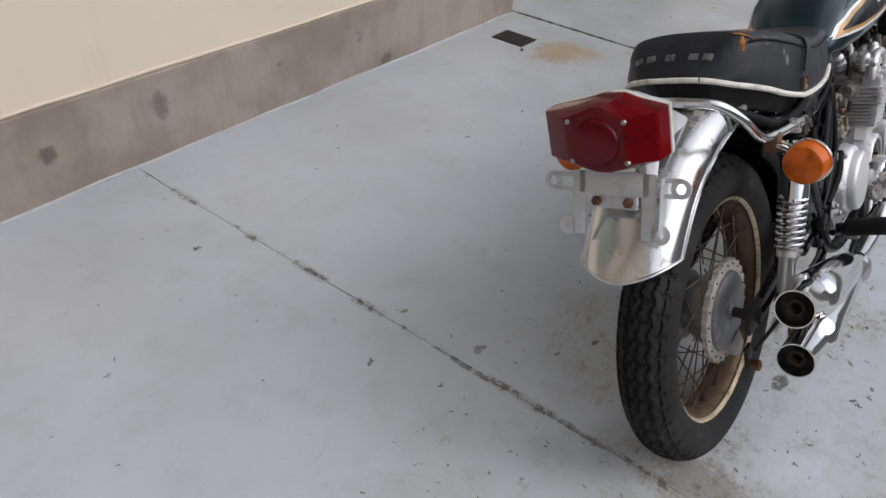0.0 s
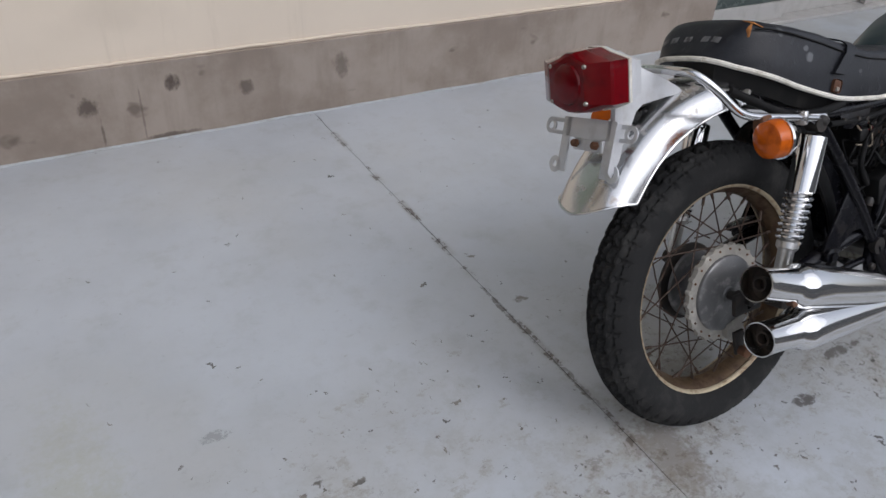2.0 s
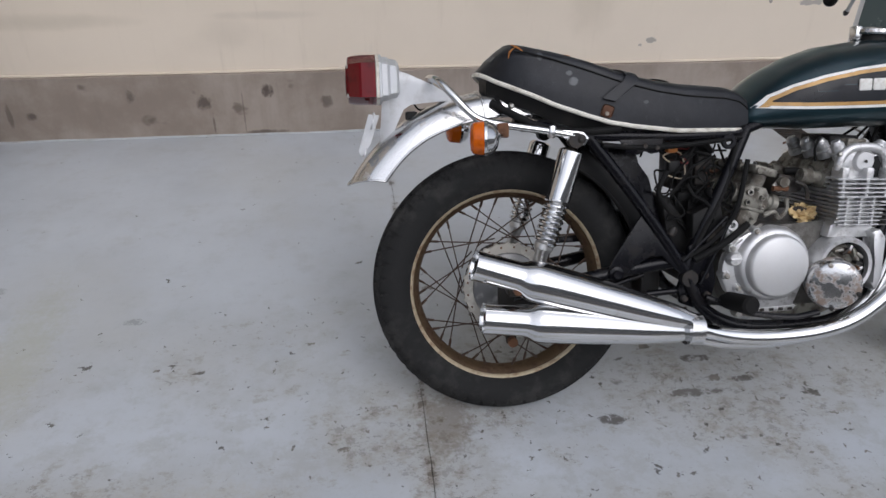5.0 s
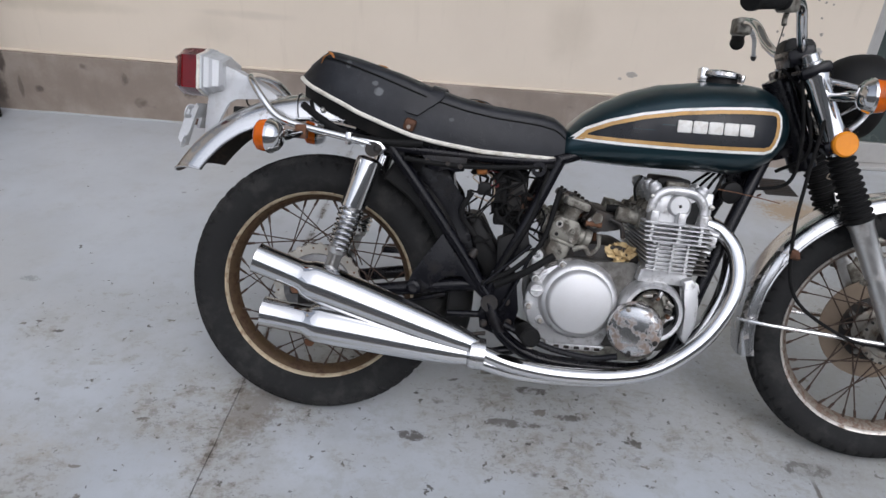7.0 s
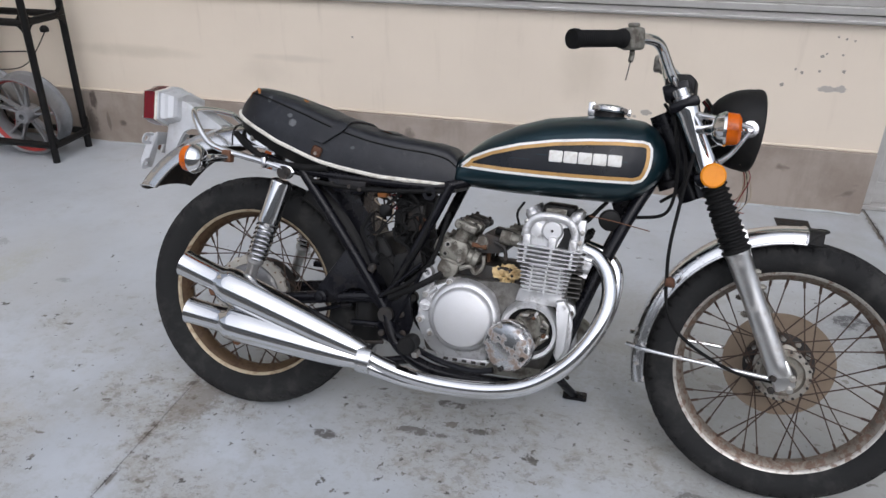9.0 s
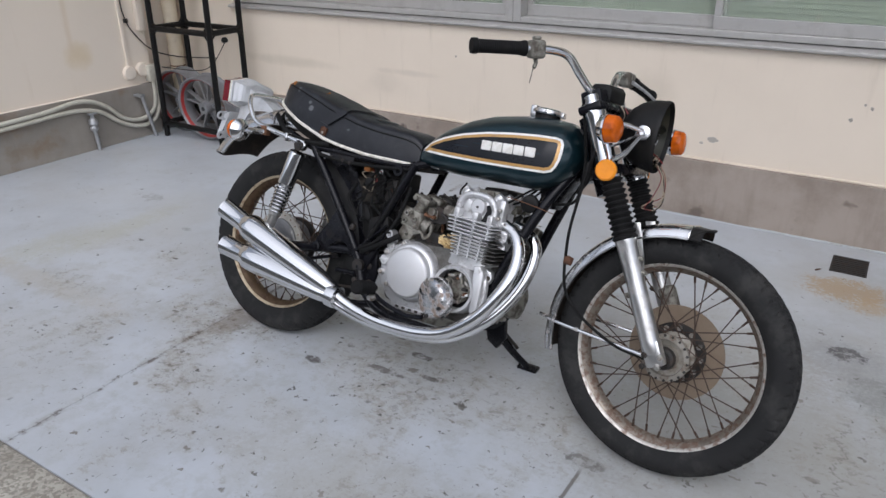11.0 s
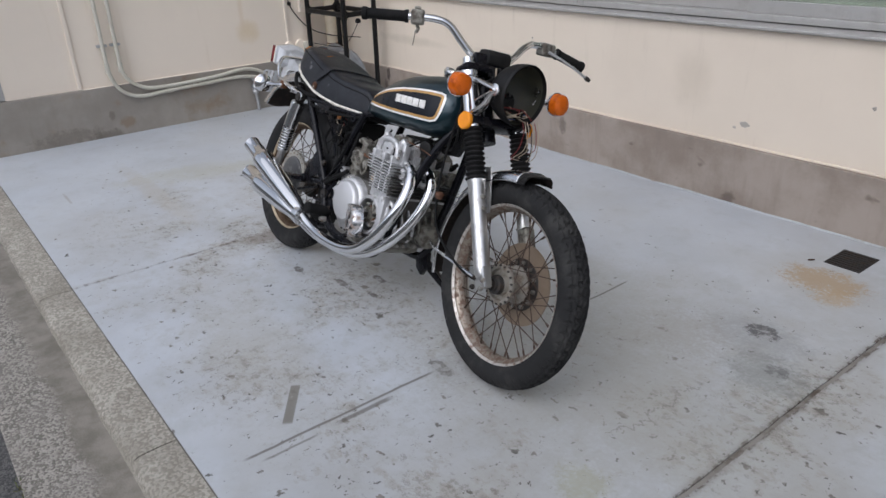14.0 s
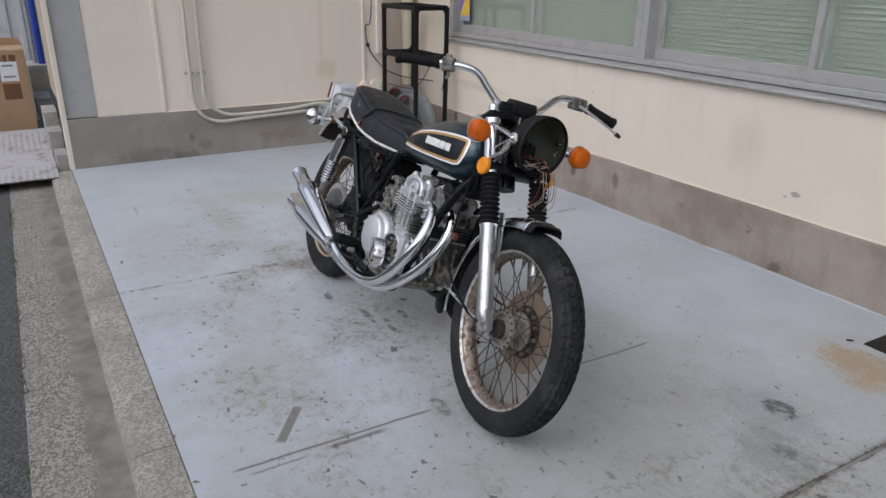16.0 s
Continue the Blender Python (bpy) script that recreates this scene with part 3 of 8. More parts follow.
    for x0, y0, w, h, col, amt, soft in (
        (2.93, 1.50, 0.15, 0.10, (0.34, 0.245, 0.14), 0.8, 0.7), (3.02, 1.40, 0.07, 0.07, (0.36, 0.27, 0.165), 0.7, 0.7),
        (2.98, 0.93, 0.16, 0.11, (0.23, 0.235, 0.23), 0.6, 1.4), (2.985, 0.98, 0.050, 0.036, (0.06, 0.06, 0.062), 0.9, 0.5), (2.75, 0.30, 0.50, 0.34, (0.315, 0.31, 0.275), 0.6, 1.8), (2.40, 0.70, 0.40, 0.28, (0.33, 0.325, 0.29), 0.55, 1.8), (1.87, -0.42, 0.28, 0.12, (0.34, 0.335, 0.30), 0.5, 1.6), (3.12, 0.76, 0.11, 0.09, (0.20, 0.21, 0.20), 0.7, 1.4), (3.14, 0.79, 0.03, 0.03, (0.10, 0.10, 0.10), 0.7, 0.5),
        (2.80, 0.78, 0.14, 0.12, (0.30, 0.29, 0.26), 0.55, 1.2), (-0.13, 0.36, 0.075, 0.32, (0.36, 0.36, 0.27), 0.5, 1.7),
        (-0.27, 0.04, 0.08, 0.26, (0.36, 0.36, 0.28), 0.5, 1.7), (-0.36, 0.74, 0.055, 0.04, (0.30, 0.31, 0.32), 0.8, 0.4),
        (0.15, 0.54, 0.030, 0.012, (0.24, 0.25, 0.25), 0.75, 0.4), (0.962, 0.62, 0.007, 0.08, (0.08, 0.065, 0.05), 0.7, 0.4), (0.968, 0.30, 0.008, 0.10, (0.09, 0.075, 0.058), 0.6, 0.4), (1.437, 0.0, 0.030, 0.014, (0.07, 0.06, 0.052), 0.85, 0.4),
        (1.68, 0.07, 0.055, 0.012, (0.09, 0.08, 0.068), 0.8, 0.4), (1.745, 0.205, 0.035, 0.012, (0.06, 0.05, 0.042), 0.8, 0.4), (1.84, 0.11, 0.03, 0.010, (0.07, 0.06, 0.05), 0.8, 0.4), (2.42, 0.0, 0.05, 0.02, (0.08, 0.075, 0.065), 0.8, 0.4), (3.08, -0.05, 0.07, 0.06, (0.29, 0.29, 0.19), 0.5, 1.0),
        (0.0, -0.15, 0.55, 0.05, (0.38, 0.36, 0.31), 0.45, 1.0), (-0.25, -0.55, 0.10, 0.008, (0.25, 0.23, 0.20), 0.5, 0.6),
        (2.45, 0.02, 0.09, 0.05, (0.25, 0.245, 0.225), 0.45, 1.4), (1.02, 0.03, 0.06, 0.10, (0.16, 0.13, 0.10), 0.6, 0.9)):
        if soft <= 0.5:
            zone = n.ramp(near(x0, y0, w * 1.5, h * 1.5), 1.3, 0.25)
            m = n.math("MULTIPLY", n.ramp(n.math("ADD", ragged, n.math("MULTIPLY", zone, 0.17)), 0.58, 0.69), n.ramp(zone, 0.0, 0.2))
        else:
            m = n.ramp(n.math("ADD", near(x0, y0, w, h), wobble), 1.0 + soft, 1.0 - soft)
        c = n.mix(n.math("MULTIPLY", m, amt), c, col)

    # scratched lines along y at x = 2.42, with a slanted scrape beside it
    along = n.noise(9, 4, 0.6, n.scaled(0.2, 1.0, 1.0))
    wander = n.math("MULTIPLY", n.math("SUBTRACT", n.noise(7, 3), 0.5), 0.012)
    for x0, half, y_lo, y_hi, amt in ((2.420, 0.0045, -0.70, -0.02, 0.85), (2.447, 0.008, -0.42, -0.20, 0.75), (2.455, 0.0040, -0.66, -0.46, 0.65), (2.432, 0.0040, 0.52, 0.95, 0.85)):
        dx = n.math("ABSOLUTE", n.math("ADD", n.math("SUBTRACT", X, x0), wander))
        m = n.math("MULTIPLY", n.ramp(dx, half * 1.6, half * 0.6), n.ramp(along, 0.24, 0.36))
        m = n.math("MULTIPLY", m, n.math("MULTIPLY", n.ramp(Y, y_lo, y_lo + 0.04), n.ramp(Y, y_hi, y_hi - 0.04)))
        c = n.mix(n.math("MULTIPLY", m, amt), c, (0.11, 0.10, 0.085))
    # slanted scrape from (2.19, -0.41) to (2.42, -0.57)
    dl = n.math("ABSOLUTE", n.math("ADD", n.math("ADD", n.math("MULTIPLY", X, 0.571), n.math("MULTIPLY", Y, 0.821)), -0.914))
    s = n.math("SUBTRACT", n.math("MULTIPLY", X, 0.821), n.math("MULTIPLY", Y, 0.571))
    m = n.math("MULTIPLY", n.ramp(dl, 0.017, 0.013), n.math("MULTIPLY", n.ramp(s, 2.03, 2.04), n.ramp(s, 2.235, 2.22)))
    c = n.mix(n.math("MULTIPLY", m, n.math("MULTIPLY", n.ramp(n.noise(30, 4), 0.2, 0.4), 0.97)), c, (0.175, 0.168, 0.148))
    # fine crack
    crack = n.math("ABSOLUTE", n.math("ADD", n.math("SUBTRACT", X, 3.02), n.math("MULTIPLY", n.math("SUBTRACT", n.noise(3.5, 6, 0.7, n.scaled(0.3, 1, 1)), 0.5), 0.5)))
    m = n.math("MULTIPLY", n.ramp(crack, 0.005, 0.002), n.math("MULTIPLY", n.ramp(Y, 0.12, 0.2), n.ramp(Y, 0.6, 0.5)))
    c = n.mix(n.math("MULTIPLY", m, 0.6), c, (0.16, 0.15, 0.13))
    n.bump(n.math("ADD", n.math("MULTIPLY", fine, 0.4), n.math("SUBTRACT", cloud2, n.math("MULTIPLY", marks, 0.8))), 0.18, 0.002)
    return n.set(Base_Color=c, Roughness=n.math("ADD", 0.38, n.math("MULTIPLY", n.math("MAXIMUM", marks, chip), 0.4)))


FLOOR = floor_paint()


def speckled(name, a, b, c3, scale, rough=0.9, bump=0.5):
    """Exposed stones in a matrix."""
    n = Nodes(name)
    v = n.add("ShaderNodeTexVoronoi", Scale=scale)
    n.tree.links.new(n.coord.outputs["Object"], v.inputs["Vector"])
    wide = n.ramp(n.noise(4, 6, 0.65), 0.38, 0.68)
    tone = n.add("ShaderNodeSeparateColor", Color=v.outputs["Color"])
    c = n.mix(n.ramp(tone.outputs[0], 0.25, 0.75), a, b)
    c = n.mix(n.math("MULTIPLY", wide, 0.6), c, c3)
    n.bump(n.math("SUBTRACT", n.noise(scale * 2, 3), v.outputs["Distance"]), bump, 0.003)
    return n.set(Base_Color=c, Roughness=rough)


ASPHALT = speckled("worn asphalt", (0.045, 0.045, 0.045), (0.12, 0.118, 0.112), (0.07, 0.069, 0.066), 170, 0.9, 0.9)


def gutter_mix():
    """Bare stones on the road side, smooth dirty cement beside the kerb."""
    n = Nodes("worn gutter concrete")
    sep = n.add("ShaderNodeSeparateXYZ")
    n.tree.links.new(n.coord.outputs["Object"], sep.inputs[0])
    v = n.add("ShaderNodeTexVoronoi", Scale=150.0)
    n.tree.links.new(n.coord.outputs["Object"], v.inputs["Vector"])
    tone = n.add("ShaderNodeSeparateColor", Color=v.outputs["Color"])
    stones = n.mix(n.ramp(tone.outputs[0], 0.25, 0.75), (0.34, 0.318, 0.275), (0.135, 0.125, 0.108))
    wide = n.ramp(n.noise(4, 6, 0.65), 0.38, 0.68)
    stones = n.mix(n.math("MULTIPLY", wide, 0.6), stones, (0.23, 0.215, 0.19))
    cement = n.mix(n.ramp(n.noise(7, 6, 0.65), 0.4, 0.65), (0.23, 0.212, 0.18), (0.15, 0.137, 0.112))
    edge = n.math("ADD", sep.outputs[1], n.math("MULTIPLY", n.math("SUBTRACT", n.noise(5, 6, 0.7), 0.5), 0.16))
    side = n.ramp(edge, -1.06, -1.00)
    n.bump(n.math("MULTIPLY", n.math("SUBTRACT", 1.0, n.math("MULTIPLY", side, 0.7)), n.math("SUBTRACT", n.noise(190, 3), v.outputs["Distance"])), 0.6, 0.003)
    return n.set(Base_Color=n.mix(side, stones, cement), Roughness=0.9)


GUTTER = gutter_mix()
KERB = speckled("kerb concrete", (0.41, 0.385, 0.33), (0.24, 0.222, 0.185), (0.20, 0.183, 0.148), 130, 0.9, 0.5)


def ramp_metal():
    n = Nodes("painted chequer plate")
    v = n.add("ShaderNodeTexVoronoi", Scale=24.0, Randomness=0.15)
    n.tree.links.new(n.coord.outputs["Object"], v.inputs["Vector"])
    stud = n.ramp(v.outputs["Distance"], 0.40, 0.22)
    rust = n.ramp(n.noise(7, 6, 0.7), 0.48, 0.68)
    n.bump(stud, 0.8, 0.004)
    base = n.mix(n.math("MULTIPLY", stud, 0.55), (0.46, 0.45, 0.45), (0.24, 0.20, 0.18))
    return n.set(Base_Color=n.mix(n.math("MULTIPLY", rust, 0.8), base, (0.25, 0.15, 0.10)), Roughness=0.6, Metallic=0.2)


RAMP = ramp_metal()


def glass_window():
    """Slightly dusty greenish glass, seen against closed blinds."""
    n = Nodes("greenish window glass")
    dust = n.ramp(n.noise(6, 6, 0.7), 0.5, 0.8)
    return n.set(Base_Color=(0.80, 0.86, 0.79), Roughness=n.math("ADD", 0.02, n.math("MULTIPLY", dust, 0.10)), Transmission_Weight=0.9, IOR=1.45)


GLASS = glass_window()
BLIND = worn("pale green blind slats", (0.34, 0.37, 0.28), (0.28, 0.31, 0.235), 0.6, 0.0, 5, 0.4, 60, 0.05)


# ---- mesh helpers ----
def finish(bm, smooth=True):
    bmesh.ops.recalc_face_normals(bm, faces=bm.faces)
    for f in bm.faces:
        f.smooth = smooth
    return bm


def part(name, bm, material, parent=None, label="", smooth=True, sharp=35.0):
    """Links a bmesh as one mesh object under a thing or under a part."""
    finish(bm, smooth)
    if smooth:
        for e in bm.edges:
            if len(e.link_faces) == 2 and e.calc_face_angle(0.0) > radians(sharp):
                e.smooth = False
    me = bpy.data.meshes.new(name)
    bm.to_mesh(me)
    bm.free()
    me.materials.append(material)
    ob = new(name, me)
    ob.parent = parent
    if label:
        tagged(ob, label)
    return ob


def again(ob, m, parent=None, name=None):
    """The same mesh once more, as an object of its own."""
    twin = new(name or ob.name.split(".")[0], ob.data)
    twin.parent = parent or ob.parent
    twin.matrix_basis = m
    return twin


def thing(name, label, category, m=None, group="", kind=""):
    ob = new(name)
    ob.empty_display_size = 0.1
    if m is not None:
        ob.matrix_world = m
    return tagged(ob, label, category, group, kind)


def box(x0, x1, y0, y1, z0, z1, bevel=0.0, seg=2, bm=None):
    bm = bm or bmesh.new()
    geo = bmesh.ops.create_cube(bm, size=1.0, matrix=Matrix.Translation(((x0 + x1) / 2, (y0 + y1) / 2, (z0 + z1) / 2)) @ Matrix.Diagonal((x1 - x0, y1 - y0, z1 - z0, 1)))
    if bevel:
        es = list({e for v in geo["verts"] for e in v.link_edges})
        bmesh.ops.bevel(bm, geom=es, offset=bevel, segments=seg, profile=0.5, affect="EDGES")
    return bm


def skin(rings, close_ring=True, caps=True, bm=None):
    """Quads between rings of points."""
    bm = bm or bmesh.new()
    vs = [[bm.verts.new(p) for p in r] for r in rings]
    k = len(vs[0])
    for a, b in zip(vs, vs[1:]):
        for i in range(k if close_ring else k - 1):
            j = (i + 1) % k
            bm.faces.new((a[i], a[j], b[j], b[i]))
    if caps and close_ring:
        bm.faces.new(vs[0][::-1])
        bm.faces.new(vs[-1])
    return bm


def smooth_line(pts, n=8):
    """Catmull-Rom points through pts."""
    pts = [Vector(p) for p in pts]
    ext = [2 * pts[0] - pts[1]] + pts + [2 * pts[-1] - pts[-2]]
    out = []
    for i in range(1, len(ext) - 2):
        p0, p1, p2, p3 = ext[i - 1:i + 3]
        for s in range(n):
            t = s / n
            out.append(0.5 * (2 * p1 + (p2 - p0) * t + (2 * p0 - 5 * p1 + 4 * p2 - p3) * t * t + (3 * p1 - p0 - 3 * p2 + p3) * t ** 3))
    return out + [pts[-1]]


def tube(pts, r, seg=12, n=6, smooth=True, bm=None, caps=True, flat=1.0):
    """A round bar along pts; r may be one radius or one for each of pts."""
    line = smooth_line(pts, n) if smooth and len(pts) > 2 else [Vector(p) for p in pts]
    if isinstance(r, (tuple, list)):
        step = (len(r) - 1) / (len(line) - 1)
        radii = []
        for i in range(len(line)):
            u = i * step
            k = min(int(u), len(r) - 2)
            radii.append(r[k] + (r[k + 1] - r[k]) * (u - k))
    else:
        radii = [r] * len(line)
    rings, up = [], None
    for i, p in enumerate(line):
        d = (line[min(i + 1, len(line) - 1)] - line[max(i - 1, 0)]).normalized()
        if up is None:
            up = Vector((0, 0, 1)) if abs(d.z) < 0.9 else Vector((0, 1, 0))
        side = d.cross(up).normalized()
        up = side.cross(d).normalized()
        rings.append([p + radii[i] * (math.cos(a) * side + flat * math.sin(a) * up) for a in (2 * math.pi * k / seg for k in range(seg))])
    return skin(rings, True, caps, bm)


def lathe(profile, axis="Y", seg=40, centre=(0, 0, 0), bm=None, caps=False, loop=False):
    """Turns (radius, height) pairs about an axis through centre."""
    c = Vector(centre)
    rings = []
    for k in range(seg):
        a = 2 * math.pi * k / seg
        ca, sa = math.cos(a), math.sin(a)
        ring = []
        for r, h in profile:
            ring.append(c + Vector({"Y": (r * ca, h, r * sa), "Z": (r * ca, r * sa, h), "X": (h, r * ca, r * sa)}[axis]))
        rings.append(ring)
    bm = bm or bmesh.new()
    vs = [[bm.verts.new(p) for p in r] for r in rings]
    k = len(profile)
    for i in range(seg):
        a, b = vs[i], vs[(i + 1) % seg]
        for j in range(k if loop else k - 1):
            m = (j + 1) % k
            bm.faces.new((a[j], a[m], b[m], b[j]))
    bmesh.ops.remove_doubles(bm, verts=bm.verts, dist=1e-6)
    return bm


def turned(bm, m):
    bmesh.ops.transform(bm, matrix=m, verts=bm.verts)
    return bm


def slab(poly, y0, y1, bevel=0.0, axis="Y", bm=None):
    """A plate: a polygon of (u, v) pushed from y0 to y1 along an axis."""
    bm = bm or bmesh.new()

    def place(u, v, h):
        return {"Y": (u, h, v), "X": (h, u, v), "Z": (u, v, h)}[axis]

    a = [bm.verts.new(place(u, v, y0)) for u, v in poly]
    b = [bm.verts.new(place(u, v, y1)) for u, v in poly]
    k = len(poly)
    faces = [bm.faces.new(a[::-1]), bm.faces.new(b)]
    for i in range(k):
        faces.append(bm.faces.new((a[i], a[(i + 1) % k], b[(i + 1) % k], b[i])))
    if bevel:
        es = list({e for f in faces for e in f.edges})
        bmesh.ops.bevel(bm, geom=es, offset=bevel, segments=2, profile=0.5, affect="EDGES")
    return bm


def along(a, b):
    """A matrix that carries the z axis onto the way from a to b."""
    a, b = Vector(a), Vector(b)
    q = (b - a).to_track_quat("Z", "Y")
    return Matrix.Translation(a) @ q.to_matrix().to_4x4()


def rod(a, b, profile, seg=20, bm=None):
    """Turns (radius, fraction of the length) pairs along the way from a to b."""
    length = (Vector(b) - Vector(a)).length
    one = lathe([(r, h * length) for r, h in profile], "Z", seg)
    turned(one, along(a, b))
    if bm is None:
        return one
    me = bpy.data.meshes.new("tmp")
    one.to_mesh(me)
    one.free()
    bm.from_mesh(me)
    bpy.data.meshes.remove(me)
    return bm


def noisy(bm, amount, scale, seed=0.0):
    for v in bm.verts:
        v.co += Vector(noise.noise_vector(v.co * scale + Vector((seed, seed, seed)))) * amount
    return bm


# ---- the place ----
def structure(name, label, bm, material, parent=None, category="", smooth=False):
    ob = part(name, bm, material, parent, smooth=smooth)
    return tagged(ob, label, category or name.split("_")[0], kind="structure")


WALL_Y, UP_Y, SIDE_X, SIDE_Y = 1.975, 2.0, -1.43, -0.80
JOINTS = (0.965, 3.27)

structure("ground", "worn dark asphalt road running past the forecourt", box(-60, 60, -60, -1.195, -0.40, -0.066), ASPHALT, category="road")
structure("ground_far", "dark ground behind and beside the building", box(-60, 60, -1.195, 60, -0.45, -0.17), ASPHALT, category="ground")

gutter = structure("gutter", "flat exposed-stone concrete gutter beside the kerb", box(-12, 12, -1.195, -0.925, -0.30, -0.062, 0.004), GUTTER, category="gutter")

floor = thing("floor", "blue-grey painted concrete forecourt floor with stains, chips and dirty joints", "floor", kind="structure")
part("joint_bed", box(-1.75, 9.0, -0.80, 2.6, -0.16, -0.006), SPLIT_DARK, floor, "brown dirt in the floor joints", smooth=False)


def floor_slab(x0, x1, y0, y1):
    """A slab with a slightly ragged edge along its joints."""
    n = 300
    bm = bmesh.new()
    low, high = [], []
    for i in range(n + 1):
        y = y0 + (y1 - y0) * i / n
        k = 0.003 * noise.noise((x0 * 3.1, y * 9, 1.7)) + 0.005 * max(0, noise.noise((x0, y * 30, 4.1)) + noise.noise((x0, y * 2.3, 9.1)) - 0.25)
        j = 0.003 * noise.noise((x1 * 3.1, y * 9, 1.7)) - 0.005 * max(0, noise.noise((x1, y * 30, 2.1)) + noise.noise((x1, y * 2.3, 5.1)) - 0.25)
        low.append((x0 + k, y))
        high.append((x1 + j, y))
    return slab(low + high[::-1], -0.12, 0.0, 0.0, "Z", bm)


part("floor_slab", floor_slab(-1.72, JOINTS[0] - 0.0009, -0.798, 2.02), FLOOR, floor, smooth=False)
part("floor_slab", floor_slab(JOINTS[0] + 0.0009, JOINTS[1] - 0.0075, -0.798, 2.02), FLOOR, floor, smooth=False)
part("floor_slab", floor_slab(JOINTS[1] + 0.0075, 9.0, -0.798, 2.6), FLOOR, floor, smooth=False)

kerb = thing("kerb", "weathered concrete kerb edging the painted floor", "kerb", kind="structure")


def kerb_stone(x0, x1, seed):
    bm = bmesh.new()
    n = max(6, int((x1 - x0) / 0.05))
    rings = []
    for i in range(n + 1):
        x = x0 + (x1 - x0) * i / n
        e = 0.004 * noise.noise((x * 7, seed, 0)) + 0.003 * noise.noise((x * 26, seed, 5))
        prof = [(-0.802, -0.2), (-0.802, -0.003), (-0.84, -0.001), (-0.905, -0.004), (-0.925 - e * 0.6, -0.010 + e * 0.4), (-0.934 - e, -0.022 + e), (-0.942, -0.2)]
        rings.append([(x, y, z) for y, z in prof])
    return skin(rings)


for k, (a, b) in enumerate(((-1.42, -0.40), (-0.394, 0.963), (0.968, 2.20), (2.205, 3.27), (3.275, 4.6), (4.605, 6.0), (6.005, 8.9))):
    part("kerb_stone", kerb_stone(a, b, k * 3.3), KERB, kerb)

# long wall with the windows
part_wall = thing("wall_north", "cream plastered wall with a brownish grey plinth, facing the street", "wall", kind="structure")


def ledge_line(x0, x1, y, z, amp):
    """A ragged bead of paint where plaster meets plinth."""
    pts = [(x0 + (x1 - x0) * i / 60, y, z + amp * noise.noise((i * 0.37, z * 9, 0))) for i in range(61)]
    return tube(pts, 0.006, 6, 1, False)


WIN_X0, WIN_X1, WIN_Z0, WIN_Z1 = -0.93, 3.23, 0.871, 1.95
part("plinth", box(-1.75, 3.24, WALL_Y, 2.22, -0.15, 0.292, 0.003), PLINTH, part_wall, "brownish grey plinth with dark knots", smooth=False)
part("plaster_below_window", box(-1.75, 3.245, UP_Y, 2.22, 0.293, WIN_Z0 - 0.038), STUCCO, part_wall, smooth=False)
part("plaster_corner", box(-1.75, WIN_X0, UP_Y, 2.22, WIN_Z0 - 0.038, 3.2), STUCCO, part_wall, smooth=False)
part("plaster_lintel", box(WIN_X0, 3.245, UP_Y, 2.22, WIN_Z1, 3.2), STUCCO, part_wall, smooth=False)
part("floor_paint_splash", ledge_line(-1.72, 3.24, WALL_Y - 0.001, 0.002, 0.006), SPLASH, part_wall, "ragged pale floor paint along the foot of the wall")
part("paint_edge", ledge_line(-1.75, 3.24, UP_Y - 0.004, 0.296, 0.004), STUCCO, part_wall, "ragged cream paint edge")
structure("wall_behind", "plain inner wall closing the room behind the windows", box(-1.4, 3.24, 3.2, 3.3, -0.1, 3.2), PALE_STONE, category="wall")
structure("wall_return", "cream end of the wall beside the entrance", box(3.18, 3.245, 2.221, 3.2, -0.1, 3.2), STUCCO, category="wall")
# unseen; its overhang past the wall is there to darken the floor nearby
structure("ceiling_room", "plain unseen flat roof slab over the building, overhanging the forecourt", box(-3.2, 9.5, 0.95, 6.0, 3.21, 3.4), PALE_STONE, category="ceiling")
# added out of view: gives the chrome a horizon and bounces light back
structure("wall_south", "plain unseen wall across the street, added for reflections and bounced light", box(-30, 30, -12.6, -12.2, -0.2, 4.0), BOUNCE_WALL, category="wall")

# windows
sill = structure("window_sill", "long sloping aluminium window sill", slab([(UP_Y - 0.035, 0.841), (UP_Y - 0.035, 0.853), (2.03, 0.869), (2.12, 0.869), (2.12, 0.834), (UP_Y - 0.015, 0.834)], WIN_X0 - 0.02, 3.235, 0.003, "X"), WINDOW_ALU, category="sill")


